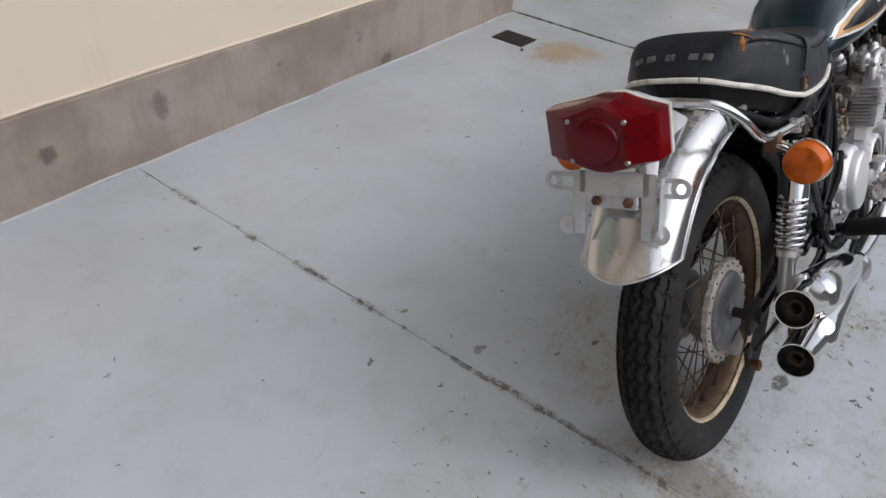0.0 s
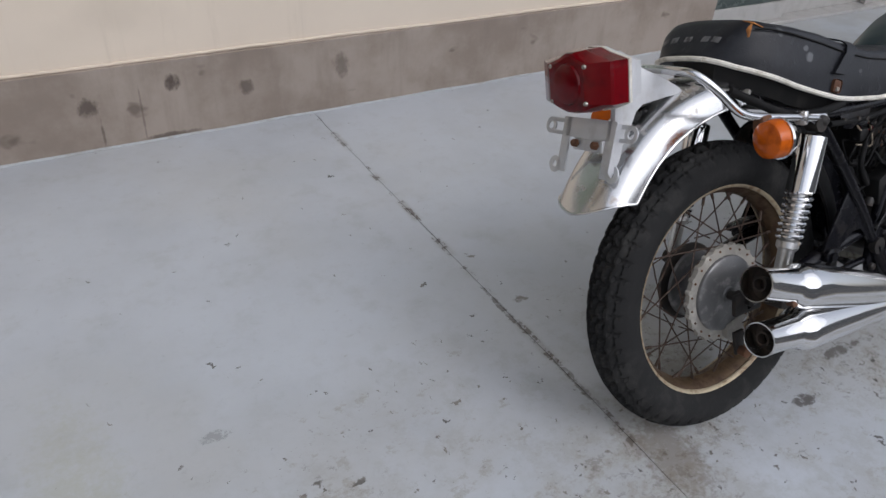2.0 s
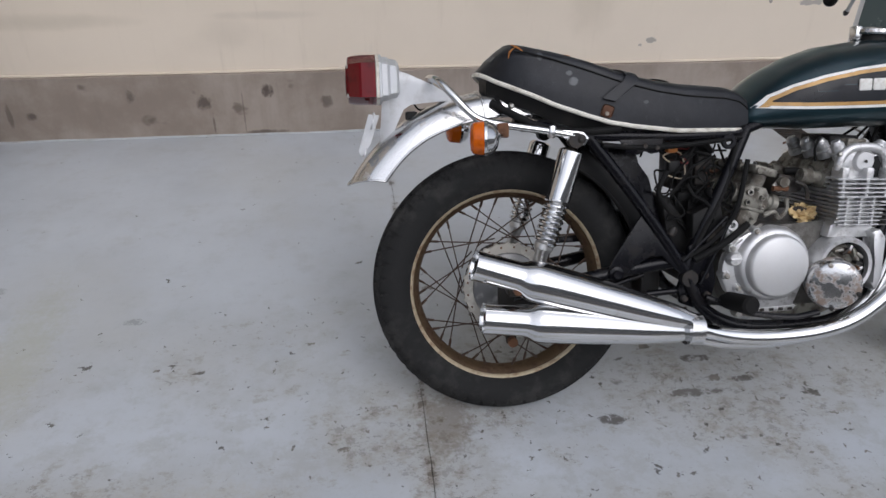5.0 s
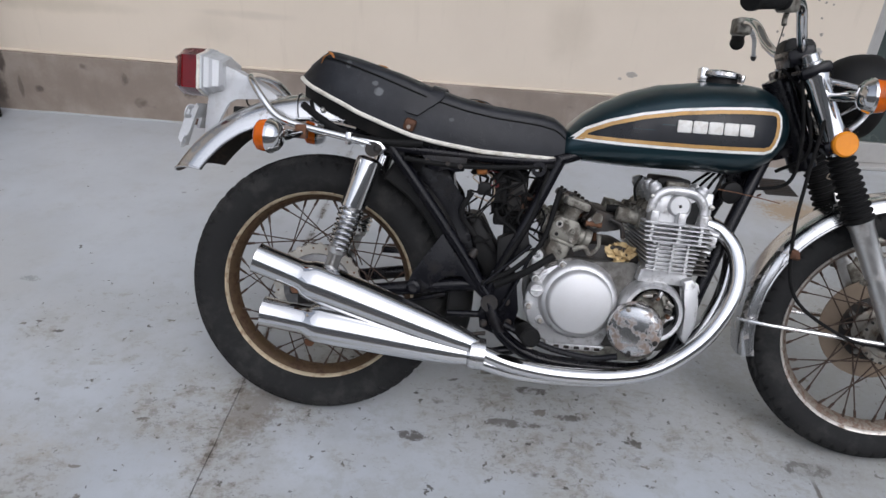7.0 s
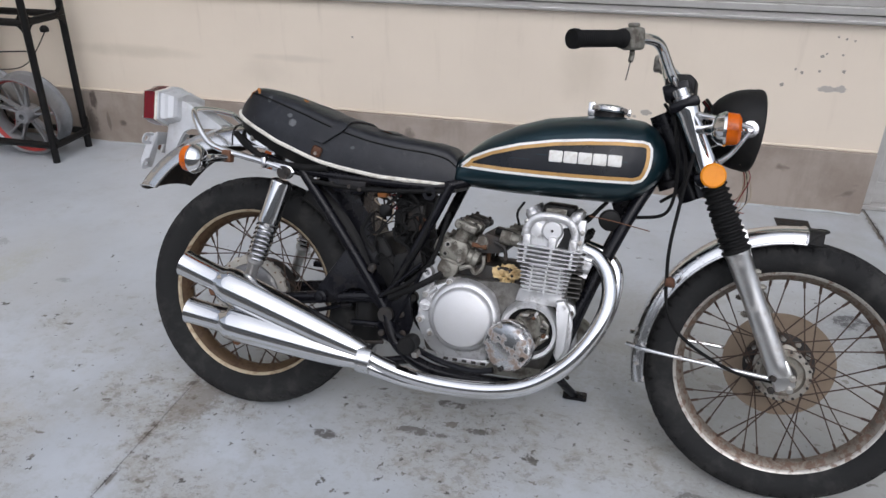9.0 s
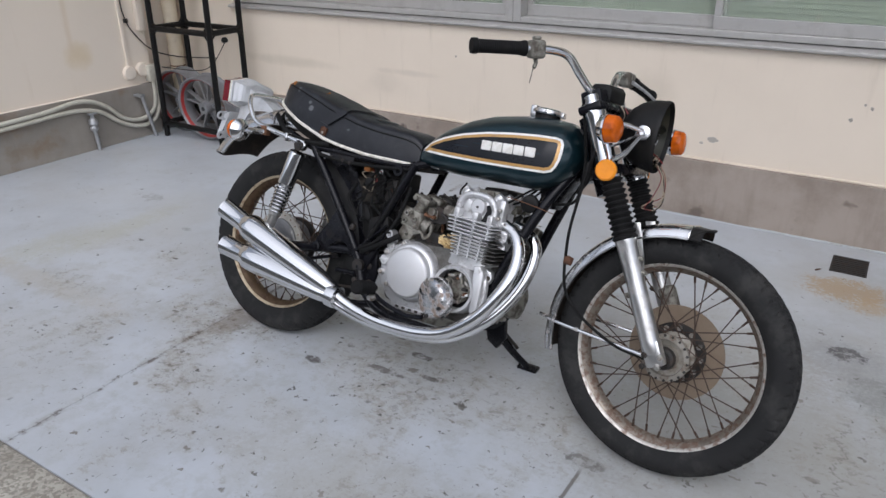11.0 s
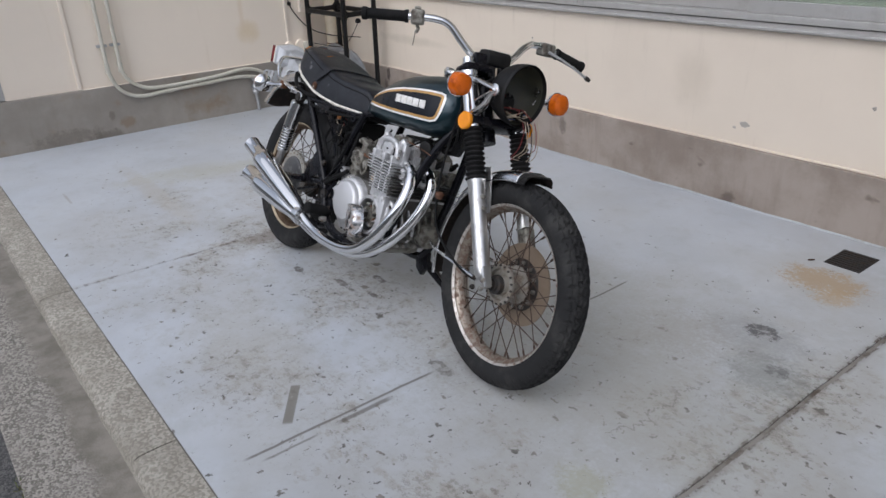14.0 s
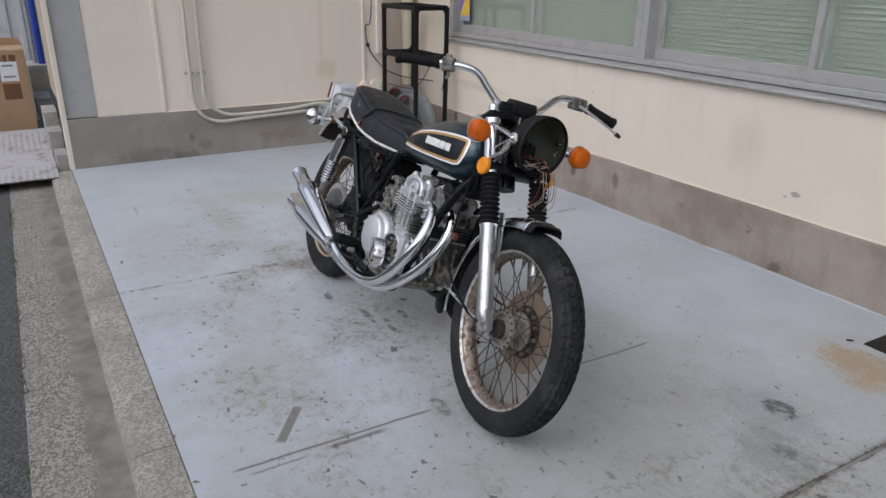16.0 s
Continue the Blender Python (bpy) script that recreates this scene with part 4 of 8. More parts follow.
def window_unit(x0, x1, group):
    w = thing("window_1" if x0 < 0 else "window_2", "sliding aluminium window with greenish glass and closed blinds", "window", group=group, kind="structure")
    y = 2.035
    xm = (x0 + x1) / 2
    part("window_frame", box(x0, x0 + 0.045, y - 0.03, y + 0.09, WIN_Z0, WIN_Z1, 0.003), WINDOW_ALU, w, smooth=False)
    part("window_frame", box(x1 - 0.045, x1, y - 0.03, y + 0.09, WIN_Z0, WIN_Z1, 0.003), WINDOW_ALU, w, smooth=False)
    part("window_frame", box(x0 + 0.045, x1 - 0.045, y - 0.028, y + 0.09, WIN_Z0, WIN_Z0 + 0.03, 0.003), WINDOW_ALU, w, smooth=False)
    part("window_frame", box(x0 + 0.045, x1 - 0.045, y - 0.03, y + 0.09, WIN_Z1 - 0.05, WIN_Z1, 0.003), WINDOW_ALU, w, smooth=False)
    for a, b, yo in ((x0 + 0.046, xm + 0.02, 0.045), (xm - 0.02, x1 - 0.046, 0.0)):
        s = part("sash", box(a, b, y + yo, y + yo + 0.03, WIN_Z0 + 0.031, WIN_Z0 + 0.085, 0.002), WINDOW_ALU, w, smooth=False)
        part("stile", box(a, a + 0.032, y + yo, y + yo + 0.03, WIN_Z0 + 0.0855, WIN_Z1 - 0.051, 0.002), WINDOW_ALU, s, smooth=False)
        part("stile", box(b - 0.032, b, y + yo, y + yo + 0.03, WIN_Z0 + 0.0855, WIN_Z1 - 0.051, 0.002), WINDOW_ALU, s, smooth=False)
        pane = part("pane", box(a + 0.033, b - 0.033, y + yo + 0.012, y + yo + 0.017, WIN_Z0 + 0.086, WIN_Z1 - 0.052), GLASS, s, "greenish glass", smooth=False)
        pane.visible_shadow = False
    return w


window_unit(-0.93, 1.140, "street windows")
window_unit(1.142, 3.200, "street windows")
part("window_jamb", box(3.2005, 3.245, UP_Y, 2.22, WIN_Z0 - 0.0375, WIN_Z1), STUCCO, part_wall, smooth=False)


def blind(x0, x1):
    """Closed slats, each tilted so that its lower edge stands out."""
    b = thing("blind", "pale green horizontal blind, closed behind the glass", "blind", group="blinds")
    first = None
    k = 0
    while WIN_Z0 + 0.03 + 0.0245 * k < WIN_Z1:
        m = Matrix.Translation((0, 2.135, WIN_Z0 + 0.03 + 0.0245 * k)) @ pose(0, 0, 0, -32, 0, 0)
        if first is None:
            first = part("slat", box(x0, x1, -0.0008, 0.0008, 0.0, 0.0290), BLIND, b, smooth=False)
            first.matrix_basis = m
        else:
            again(first, m, b)
        k += 1
    return b


blind(-0.85, 1.05)
blind(1.20, 3.15)

# the short wall with conduits
side = thing("wall_west", "pale painted side wall with a grey plinth and a grey corner column", "wall", kind="structure")
part("plinth", box(SIDE_X - 0.30, SIDE_X, SIDE_Y, 1.66, -0.15, 0.350, 0.003), PLINTH_GREY, side, "grey trowelled plinth with rusty stains", smooth=False)
part("plaster", box(SIDE_X - 0.30, SIDE_X - 0.022, -0.575, 1.66, 0.351, 3.2), STUCCO_SIDE, side, smooth=False)
part("corner_recess", box(-1.95, -1.545, 1.66, 1.998, 0.351, 3.2), STUCCO_SIDE, side, smooth=False)
part("recess_plinth", box(-1.95, -1.535, 1.66, 1.974, -0.15, 0.350, 0.002), PLINTH_GREY, side, smooth=False)
part("corner_column", box(SIDE_X - 0.30, SIDE_X - 0.018, SIDE_Y + 0.028, -0.5755, 0.356, 3.2, 0.002), GREY_PAINT, side, "flat grey painted column", smooth=False)
part("corner_bead", box(SIDE_X - 0.06, SIDE_X + 0.003, SIDE_Y - 0.006, SIDE_Y + 0.0275, 0.0, 3.2, 0.004), STUCCO_SIDE, side, "pale vertical corner bead", smooth=False)
part("wall_strip", box(SIDE_X - 0.021, SIDE_X - 0.008, -0.130, -0.105, 0.352, 3.2, 0.003), STUCCO_SIDE, side, "painted-over cable strip", smooth=False)
part("paint_edge", tube([(SIDE_X - 0.012, -0.10 + 0.03 * i, 0.348 + 0.004 * noise.noise((i * 0.5, 0, 0))) for i in range(56)], 0.009, 6, 1, False), STUCCO_SIDE, side, "ragged pale paint edge")
part("cable_cover", box(SIDE_X - 0.021, SIDE_X - 0.009, 1.478, 1.500, 0.47, 3.2, 0.003), STUCCO_SIDE, side, "thin painted cable cover", smooth=False)
structure("side_room", "plain rear of the side building", box(-3.2, SIDE_X - 0.3005, -0.62, 6.0, -0.15, 3.2), PALE_STONE, category="wall")

# entrance beside the long wall
door = thing("door_1", "aluminium sliding entrance door with dark green glass", "door", kind="structure")
DY = 2.10
part("door_track", box(3.246, 6.6, DY - 0.05, DY + 0.14, 0.001, 0.022, 0.003), WINDOW_ALU, door, smooth=False)
part("door_frame", box(3.246, 3.30, DY - 0.035, DY + 0.12, 0.0225, 2.3, 0.004), WINDOW_ALU, door, smooth=False)
for a, b, yo in ((3.301, 4.02, 0.0), (3.98, 4.9, 0.05), (4.86, 5.8, 0.0)):
    leaf = part("door_leaf", box(a, b, DY + yo, DY + yo + 0.035, 0.023, 0.125, 0.003), WINDOW_ALU, door, "grey aluminium bottom rail", smooth=False)
    part("stile", box(a, a + 0.045, DY + yo, DY + yo + 0.035, 0.1255, 2.25, 0.003), WINDOW_ALU, leaf, smooth=False)
    part("stile", box(b - 0.045, b, DY + yo, DY + yo + 0.035, 0.1255, 2.25, 0.003), WINDOW_ALU, leaf, smooth=False)
    part("pane", box(a + 0.0455, b - 0.0455, DY + yo + 0.012, DY + yo + 0.020, 0.126, 2.25), DARK_GREEN, leaf, "dark green tinted glass", smooth=False)
part("door_head", box(3.246, 6.6, DY - 0.035, DY + 0.12, 2.301, 3.2), STUCCO, door, smooth=False)
structure("wall_east", "cream wall beyond the entrance", box(5.81, 9.0, DY - 0.10, DY + 0.2, -0.1, 3.2), STUCCO, category="wall")

# drain cover in the floor
drain = thing("drain_cover", "dark rusty steel drain cover set in the floor", "drain cover")
part("plate", box(2.853, 2.995, 1.665, 1.845, -0.004, 0.003, 0.001), STEEL_DARK, drain, smooth=False)
for k in range(8):
    part("bar", box(2.860, 2.988, 1.676 + 0.0205 * k, 1.686 + 0.0205 * k, 0.0032, 0.0062, 0.001), STEEL_DARK, drain, smooth=False)


# ---- the motorcycle, in its own frame: x ahead, y to its left, z up, origin under the rear axle ----
LEAN, HEADING = 19.5, -0.8
bike = thing("motorcycle", "dark green vintage motorcycle, chrome mufflers, rusty wheels, on its side stand", "motorcycle",
             Matrix.Translation((1.176, 0.074, 0.004)) @ pose(0, 0, 0, 0, 0, HEADING) @ pose(0, 0, 0, -LEAN, 0, 0))
REAR, FRONT = Vector((0.0, 0.005, 0.325)), Vector((1.391, 0.004, 0.324))
RAKE = 26.0


def steer_turn(deg):
    """Turns about the raked steering axis."""
    head = Vector((1.075, 0, 0.86))
    axis = Vector((-math.sin(radians(RAKE)), 0, math.cos(radians(RAKE))))
    return Matrix.Translation(head) @ Matrix.Rotation(radians(deg), 4, axis) @ Matrix.Translation(-head)


STEER = steer_turn(-5.0)
TWIST = Matrix.Translation((0, 0.0115, 0.004)) @ pose(0, 0, 0, 2.0, 0, 0)


def tyre_mesh(r_out, r_bead, half_w, seed, blocks):
    """A tyre with a zigzag tread and plain side walls."""
    bm = bmesh.new()
    n_a, n_p = blocks * 8, 64
    rc = r_out - half_w * 0.92
    rings = []
    for i in range(n_a):
        a = 2 * math.pi * i / n_a
        zig = abs(((a * blocks / (2 * math.pi)) % 1.0) - 0.5) * 2 - 0.5
        cut = ((a * blocks / (2 * math.pi) + 0.12) % 1.0)
        ring = []
        for j in range(n_p + 1):
            p = -2.42 + 4.84 * j / n_p if j in (0, n_p) else (-1.36 + 2.72 * (j - 8) / (n_p - 16) if 8 <= j <= n_p - 8 else (-2.42 + 1.06 * j / 8 if j < 8 else 1.36 + 1.06 * (j - n_p + 8) / 8))
            s = math.sin(p)
            r = rc + half_w * 0.92 * math.cos(p)
            y = half_w * (abs(s) ** 0.92) * (1 if s > 0 else -1)
            if math.cos(p) < 0:
                r = rc + (rc - r_bead) * math.cos(p) / 0.751
                y = half_w * (1 - 0.30 * (math.cos(p) / 0.751) ** 2) * (1 if s > 0 else -1)
            t = p / 1.0
            deep = 0.0
            if abs(t) < 1.32:
                for lane in (-0.72, -0.34, 0.0, 0.34, 0.72):
                    d = abs(t - lane - 0.11 * zig * (1 if lane * 10 % 2 < 1 else -1))
                    if d < 0.066:
                        deep = 0.0080
                if (abs(t) > 0.56 and cut < 0.30 - 0.1 * (abs(t) > 1.0)) or (0.1 < abs(t) < 0.5 and 0.45 < cut < 0.65):
                    deep = 0.0085
            k = (r_out - deep - rc) / (r_out - rc)
            rr = rc + (r - rc) * k if math.cos(p) > 0 else r
            ring.append((rr * math.cos(a), y, rr * math.sin(a)))
        rings.append(ring)
    rings.append(rings[0])
    vs = [[bm.verts.new(q) for q in r] for r in rings[:-1]]
    for i in range(n_a):
        a, b = vs[i], vs[(i + 1) % n_a]
        for j in range(n_p):
            bm.faces.new((a[j], a[j + 1], b[j + 1], b[j]))
    return bm


def rim_mesh(r_edge, half_w):
    """A steel rim: flanges, wells and an inner bed."""
    prof = [(r_edge, -half_w), (r_edge + 0.002, -half_w + 0.003), (r_edge - 0.004, -half_w + 0.006), (r_edge - 0.013, -half_w + 0.008), (r_edge - 0.020, -half_w * 0.45),
            (r_edge - 0.024, 0), (r_edge - 0.020, half_w * 0.45), (r_edge - 0.013, half_w - 0.008), (r_edge - 0.004, half_w - 0.006), (r_edge + 0.002, half_w - 0.003),
            (r_edge, half_w), (r_edge - 0.008, half_w - 0.001), (r_edge - 0.017, half_w - 0.007), (r_edge - 0.026, half_w * 0.45), (r_edge - 0.031, 0),
            (r_edge - 0.026, -half_w * 0.45), (r_edge - 0.017, -half_w + 0.007), (r_edge - 0.008, -half_w + 0.001)]
    return lathe(prof, "Y", 96, loop=True)


def spokes(parent, m, r_rim, hub_r, hub_y, count, material):
    """Crossed spokes, every one an object on a shared mesh."""
    mesh = {}
    for k in range(count):
        sidey = 1 if k % 2 else -1
        lead = 1 if (k // 2) % 2 else -1
        a_rim = 2 * math.pi * (k + 0.5) / count
        a_hub = a_rim + lead * 1.02
        key = (sidey, lead)
        if key not in mesh:
            p = Vector((r_rim, 0.006 * sidey, 0))
            d = lead * 1.02
            q = Vector((hub_r * math.cos(d), hub_y * sidey, hub_r * math.sin(d)))
            bm = tube([q, p - (p - q) * 0.10, p], [0.0017, 0.0017, 0.0017], 6, 1, False)
            rod(p - (p - q).normalized() * 0.022, p, [(0, 0), (0.0032, 0), (0.0034, 1), (0, 1)], 6, bm)
            ob = part("spoke", bm, material, parent)
            ob.matrix_basis = m @ Matrix.Rotation(-a_rim, 4, "Y")
            mesh[key] = ob
        else:
            again(mesh[key], m @ Matrix.Rotation(-a_rim, 4, "Y"), parent, "spoke")


# rear wheel
mr = Matrix.Translation(REAR)
hub_prof = [(0, -0.062), (0.016, -0.062), (0.018, -0.058), (0.078, -0.056), (0.084, -0.052), (0.086, -0.046), (0.092, -0.045), (0.093, -0.040), (0.086, -0.034), (0.080, -0.02),
            (0.072, 0.0), (0.060, 0.015), (0.055, 0.03), (0.075, 0.034), (0.078, 0.040), (0.05, 0.046), (0.03, 0.05), (0, 0.05)]
rear_wheel = part("rear_wheel", turned(lathe(hub_prof, "Y", 64), mr), PLATE_GREY, bike, "oxidised drum hub in a rusty spoked wheel")
part("tyre", turned(tyre_mesh(0.325, 0.236, 0.055, 1, 52), mr), TYRE, rear_wheel, "weathered black tyre with zigzag tread")
rear_rim = part("rim", turned(rim_mesh(0.2435, 0.034), mr), RIM_RUST_SHADE, rear_wheel, "chrome rim with brown rust, darkened for shade in its bed")
for sy in (-1, 1):
    part("rim_lip", turned(lathe([(0.2290, sy * 0.0330), (0.2315, sy * 0.0372), (0.2365, sy * 0.0400), (0.2380, sy * 0.0325), (0.2310, sy * 0.0310)], "Y", 96, loop=True), mr), RIM_LIP, rear_rim, "cream rusty rim lip")
flange = bmesh.new()
for k in range(24):
    a = 2 * math.pi * k / 24
    r = 0.1055
    rod((r * math.cos(a), -0.0472, r * math.sin(a)), (r * math.cos(a), -0.0362, r * math.sin(a)), [(0, 0), (0.0060, 0), (0.0060, 1), (0, 1)], 8, flange)
lathe([(0.085, -0.047), (0.1065, -0.047), (0.1065, -0.036), (0.085, -0.036)], "Y", 64, bm=flange, loop=True)
hub_flange = part("spoke_flange", turned(flange, mr), ALU_OX, rear_wheel, "whitened scalloped spoke flange")
for k in range(20):
    a = 2 * math.pi * (k + 0.5) / 20
    p = (0.099 * math.cos(a), -0.0468, 0.099 * math.sin(a))
    part("spoke_head", turned(rod(p, (p[0], -0.0495, p[2]), [(0, 0), (0.0026, 0), (0.002, 1), (0, 1)], 8), mr), RUST_DARK, hub_flange)
lug = slab([(-0.02, -0.07), (0.02, -0.07), (0.032, -0.118), (0.018, -0.128), (-0.012, -0.122), (-0.028, -0.098)], -0.060, -0.044, 0.003)
part("brake_plate_lug", turned(lug, mr @ Matrix.Rotation(radians(-14), 4, "Y")), ALU_OX, rear_wheel)
part("axle_nut", turned(lathe([(0, -0.118), (0.010, -0.118), (0.010, -0.098), (0.017, -0.098), (0.017, -0.082), (0.011, -0.082), (0.011, -0.06), (0, -0.06)], "Y", 12), mr), STEEL_DARK, rear_wheel)
part("sprocket", turned(lathe([(0.05, 0.052), (0.088, 0.052), (0.090, 0.056), (0.088, 0.060), (0.05, 0.060)], "Y", 48, loop=True), mr), STEEL_DARK, rear_wheel)
spokes(rear_wheel, mr, 0.2165, 0.106, 0.036, 40, SPOKE)

# front wheel
mf = STEER @ Matrix.Translation(FRONT)
fprof = [(0, -0.040), (0.030, -0.040), (0.034, -0.026), (0.047, -0.027), (0.050, -0.038), (0.063, -0.037), (0.064, -0.030), (0.040, -0.024), (0.034, 0.0), (0.038, 0.022), (0.060, 0.028), (0.060, 0.034),
         (0.030, 0.038), (0.020, 0.05), (0, 0.05)]
front_wheel = part("front_wheel", turned(lathe(fprof, "Y", 48), mf), HUB_DIRT, bike, "dirty hub in a pitted spoked wheel")
part("tyre", turned(tyre_mesh(0.321, 0.247, 0.046, 2, 58), mf), TYRE, front_wheel, "weathered black tyre with block tread")
front_rim = part("rim", turned(rim_mesh(0.2545, 0.030), mf), RIM_FRONT, front_wheel, "pitted and rusty chrome rim")
for sy in (-1, 1):
    part("rim_lip", turned(lathe([(0.2400, sy * 0.0290), (0.2425, sy * 0.0328), (0.2475, sy * 0.0352), (0.2490, sy * 0.0288), (0.2420, sy * 0.0275)], "Y", 96, loop=True), mf), LIP_PALE, front_rim, "pale pitted rim lip")
disc = lathe([(0.078, 0.050), (0.130, 0.050), (0.1305, 0.0525), (0.130, 0.055), (0.078, 0.055)], "Y", 72, loop=True)
brake_disc = part("brake_disc", turned(disc, mf), DISC_RUST, front_wheel, "brown rusted brake disc")
carrier = lathe([(0.03, 0.040), (0.081, 0.047), (0.083, 0.049), (0.081, 0.0565), (0.03, 0.05)], "Y", 36, loop=True)
disc_mount = part("disc_carrier", turned(carrier, mf), STEEL_DARK, front_wheel, "black disc carrier")
for k in range(12):
    a = 2 * math.pi * k / 12
    part("carrier_bolt", turned(rod((0.070 * math.cos(a), 0.036, 0.070 * math.sin(a)), (0.070 * math.cos(a), 0.062, 0.070 * math.sin(a)), [(0, 0), (0.007, 0), (0.007, 1), (0, 1)], 6), mf), BOLT, disc_mount)
bolts = bmesh.new()
for k in range(18):
    a = 2 * math.pi * k / 18
    rod((0.060 * math.cos(a), -0.041, 0.060 * math.sin(a)), (0.060 * math.cos(a), -0.030, 0.060 * math.sin(a)), [(0, 0), (0.0035, 0), (0.0035, 1), (0, 1)], 6, bolts)
part("spoke_heads", turned(bolts, mf), STEEL_DARK, front_wheel)
part("hub_seal", turned(lathe([(0, -0.066), (0.019, -0.066), (0.021, -0.058), (0.029, -0.055), (0.031, -0.0405), (0, -0.0405)], "Y", 32), mf), STEEL_DARK, front_wheel, "dark greasy axle spacer")
part("axle", turned(lathe([(0, -0.108), (0.012, -0.108), (0.012, -0.05), (0.010, 0.105), (0, 0.105)], "Y", 14), mf), STEEL_DARK, front_wheel)
spokes(front_wheel, mf, 0.2285, 0.060, 0.030, 40, SPOKE)

# fork legs
U = Vector((-math.sin(radians(RAKE)), 0, math.cos(radians(RAKE))))


def fork(y, lbl):
    foot = Vector((FRONT.x - 0.012, y, FRONT.z + 0.012))

    def at(h):
        return foot + U * h

    leg = part("fork_leg", turned(rod(at(0.005), at(0.315), [(0, 0), (0.021, 0), (0.025, 0.03), (0.0255, 0.1), (0.0245, 0.6), (0.027, 0.93), (0.029, 0.95), (0.029, 1), (0, 1)], 24), STEER), ALU_FORK, bike, lbl)
    bm = box(-0.022, 0.026, -0.017, 0.017, -0.028, 0.040, 0.007)
    part("axle_clamp", turned(bm, STEER @ Matrix.Translation(foot) @ Matrix.Rotation(radians(-RAKE), 4, "Y")), ALU_FORK, leg)
    for h, dx, r in ((0.150, -0.018, 0.008), (0.225, 0.016, 0.008), (0.262, 0.016, 0.008)):
        q = at(h) + Vector((dx, 0, 0))
        lug = part("mount_lug", turned(rod(q, q + Vector((0.022 if dx > 0 else -0.022, 0, 0)), [(0, 0), (r, 0), (r * 0.9, 0.8), (r * 0.6, 0.85), (r * 0.6, 1), (0, 1)], 12), STEER), ALU_DIRTY, leg)
    for i, (dx, dz) in enumerate(((-0.018, -0.030), (0.020, -0.022), (-0.018, 0.0), (0.022, 0.006))):
        q = foot + Vector((dx, math.copysign(0.014, y), dz))
        part("clamp_nut", turned(rod(q, q + Vector((0, math.copysign(0.012, y), 0)), [(0, 0), (0.0085, 0), (0.0085, 0.6), (0.005, 0.65), (0.005, 1), (0, 1)], 6), STEER), BOLT if i % 2 else STEEL_DARK, leg)
    bellows = []
    n = 11
    for k in range(n):
        a, b = k / n, (k + 0.5) / n
        r = 0.0335 - 0.004 * a
        bellows += [(r - 0.006, a), (r, a + 0.25 / n), (r, b), (r - 0.006, b + 0.25 / n)]
    part("gaiter", turned(rod(at(0.305), at(0.475), [(0, 0), (0.030, 0)] + bellows + [(0.026, 1), (0, 1)], 24), STEER), RUBBER, leg, "ribbed black rubber gaiter")
    cover = rod(at(0.470), at(0.655), [(0, 0), (0.030, 0), (0.031, 0.06), (0.027, 0.12), (0.0255, 0.5), (0.0255, 0.9), (0.028, 0.95), (0.028, 1), (0, 1)], 24)
    part("fork_cover", turned(cover, STEER), CHROME, leg, "chrome upper fork cover")
    part("fork_cap", turned(rod(at(0.655), at(0.700), [(0, 0), (0.022, 0), (0.022, 0.55), (0.018, 0.6), (0.018, 0.95), (0.012, 1), (0, 1)], 16), STEER), CHROME_DULL, leg)
    return leg, at


leg_r, at_r = fork(-0.091, "polished aluminium fork leg")
leg_l, at_l = fork(0.095, "polished aluminium fork leg with the brake caliper")
caliper = box(-0.022, 0.024, 0.064, 0.106, -0.045, 0.045, 0.012, 3)
part("brake_caliper", turned(caliper, STEER @ Matrix.Translation(FRONT + Vector((-0.055, 0, 0.125))) @ Matrix.Rotation(radians(-RAKE), 4, "Y")), ALU_DIRTY, leg_l, "grimy brake caliper")
for lo, hi, nm in ((0.475, 0.505, "lower_yoke"), (0.650, 0.675, "upper_yoke")):
    c0 = (at_r(lo) + at_l(lo)) / 2
    bm = box(-0.036, 0.032, -0.122, 0.122, 0, hi - lo, 0.008)
    part(nm, turned(bm, STEER @ Matrix.Translation(c0) @ Matrix.Rotation(radians(-RAKE), 4, "Y")), BLACK_FRAME, bike, "black steering yoke")
part("steering_stem", turned(rod((at_r(0.44) + at_l(0.44)) / 2 + Vector((-0.05, 0, -0.02)), (at_r(0.66) + at_l(0.66)) / 2 + Vector((-0.05, 0, -0.02)), [(0, 0), (0.032, 0), (0.032, 1), (0, 1)], 20), STEER), BLACK_FRAME, bike)

# headlamp ears, shell and wires
lamp_c = Vector((1.247, 0.028, 0.881))
LAMP = TWIST @ Matrix.Translation(lamp_c) @ pose(0, 0, 0, 0, 3, 4)
shell = [(0.095, 0.004), (0.097, 0.0), (0.097, -0.008), (0.0955, -0.014), (0.094, -0.030), (0.089, -0.050), (0.079, -0.071), (0.063, -0.090), (0.042, -0.103), (0.02, -0.109), (0.0, -0.110),
         (0.0, -0.105), (0.02, -0.104), (0.040, -0.098), (0.060, -0.086), (0.075, -0.068), (0.085, -0.048), (0.090, -0.029), (0.091, -0.004), (0.092, 0.004)]
lamp = part("headlamp_shell", turned(lathe(shell, "X", 56), LAMP), BLACK_DULL, bike, "empty black headlamp bucket without its lens")
lining = [(0.0902, -0.008), (0.0892, -0.029), (0.0842, -0.048), (0.0742, -0.067), (0.0592, -0.085), (0.0392, -0.0972), (0.0192, -0.1032), (0.0, -0.1042)]
part("lamp_lining", turned(lathe(lining, "X", 56), LAMP), OLIVE_DARK, lamp, "greenish stained inside of the bucket")
part("inner_rib", turned(tube([(-0.02, 0.0, 0.088), (-0.055, 0.0, 0.076), (-0.085, 0.0, 0.050), (-0.100, 0.0, 0.012)], 0.008, 10, 5), LAMP), OLIVE_DARK, lamp)
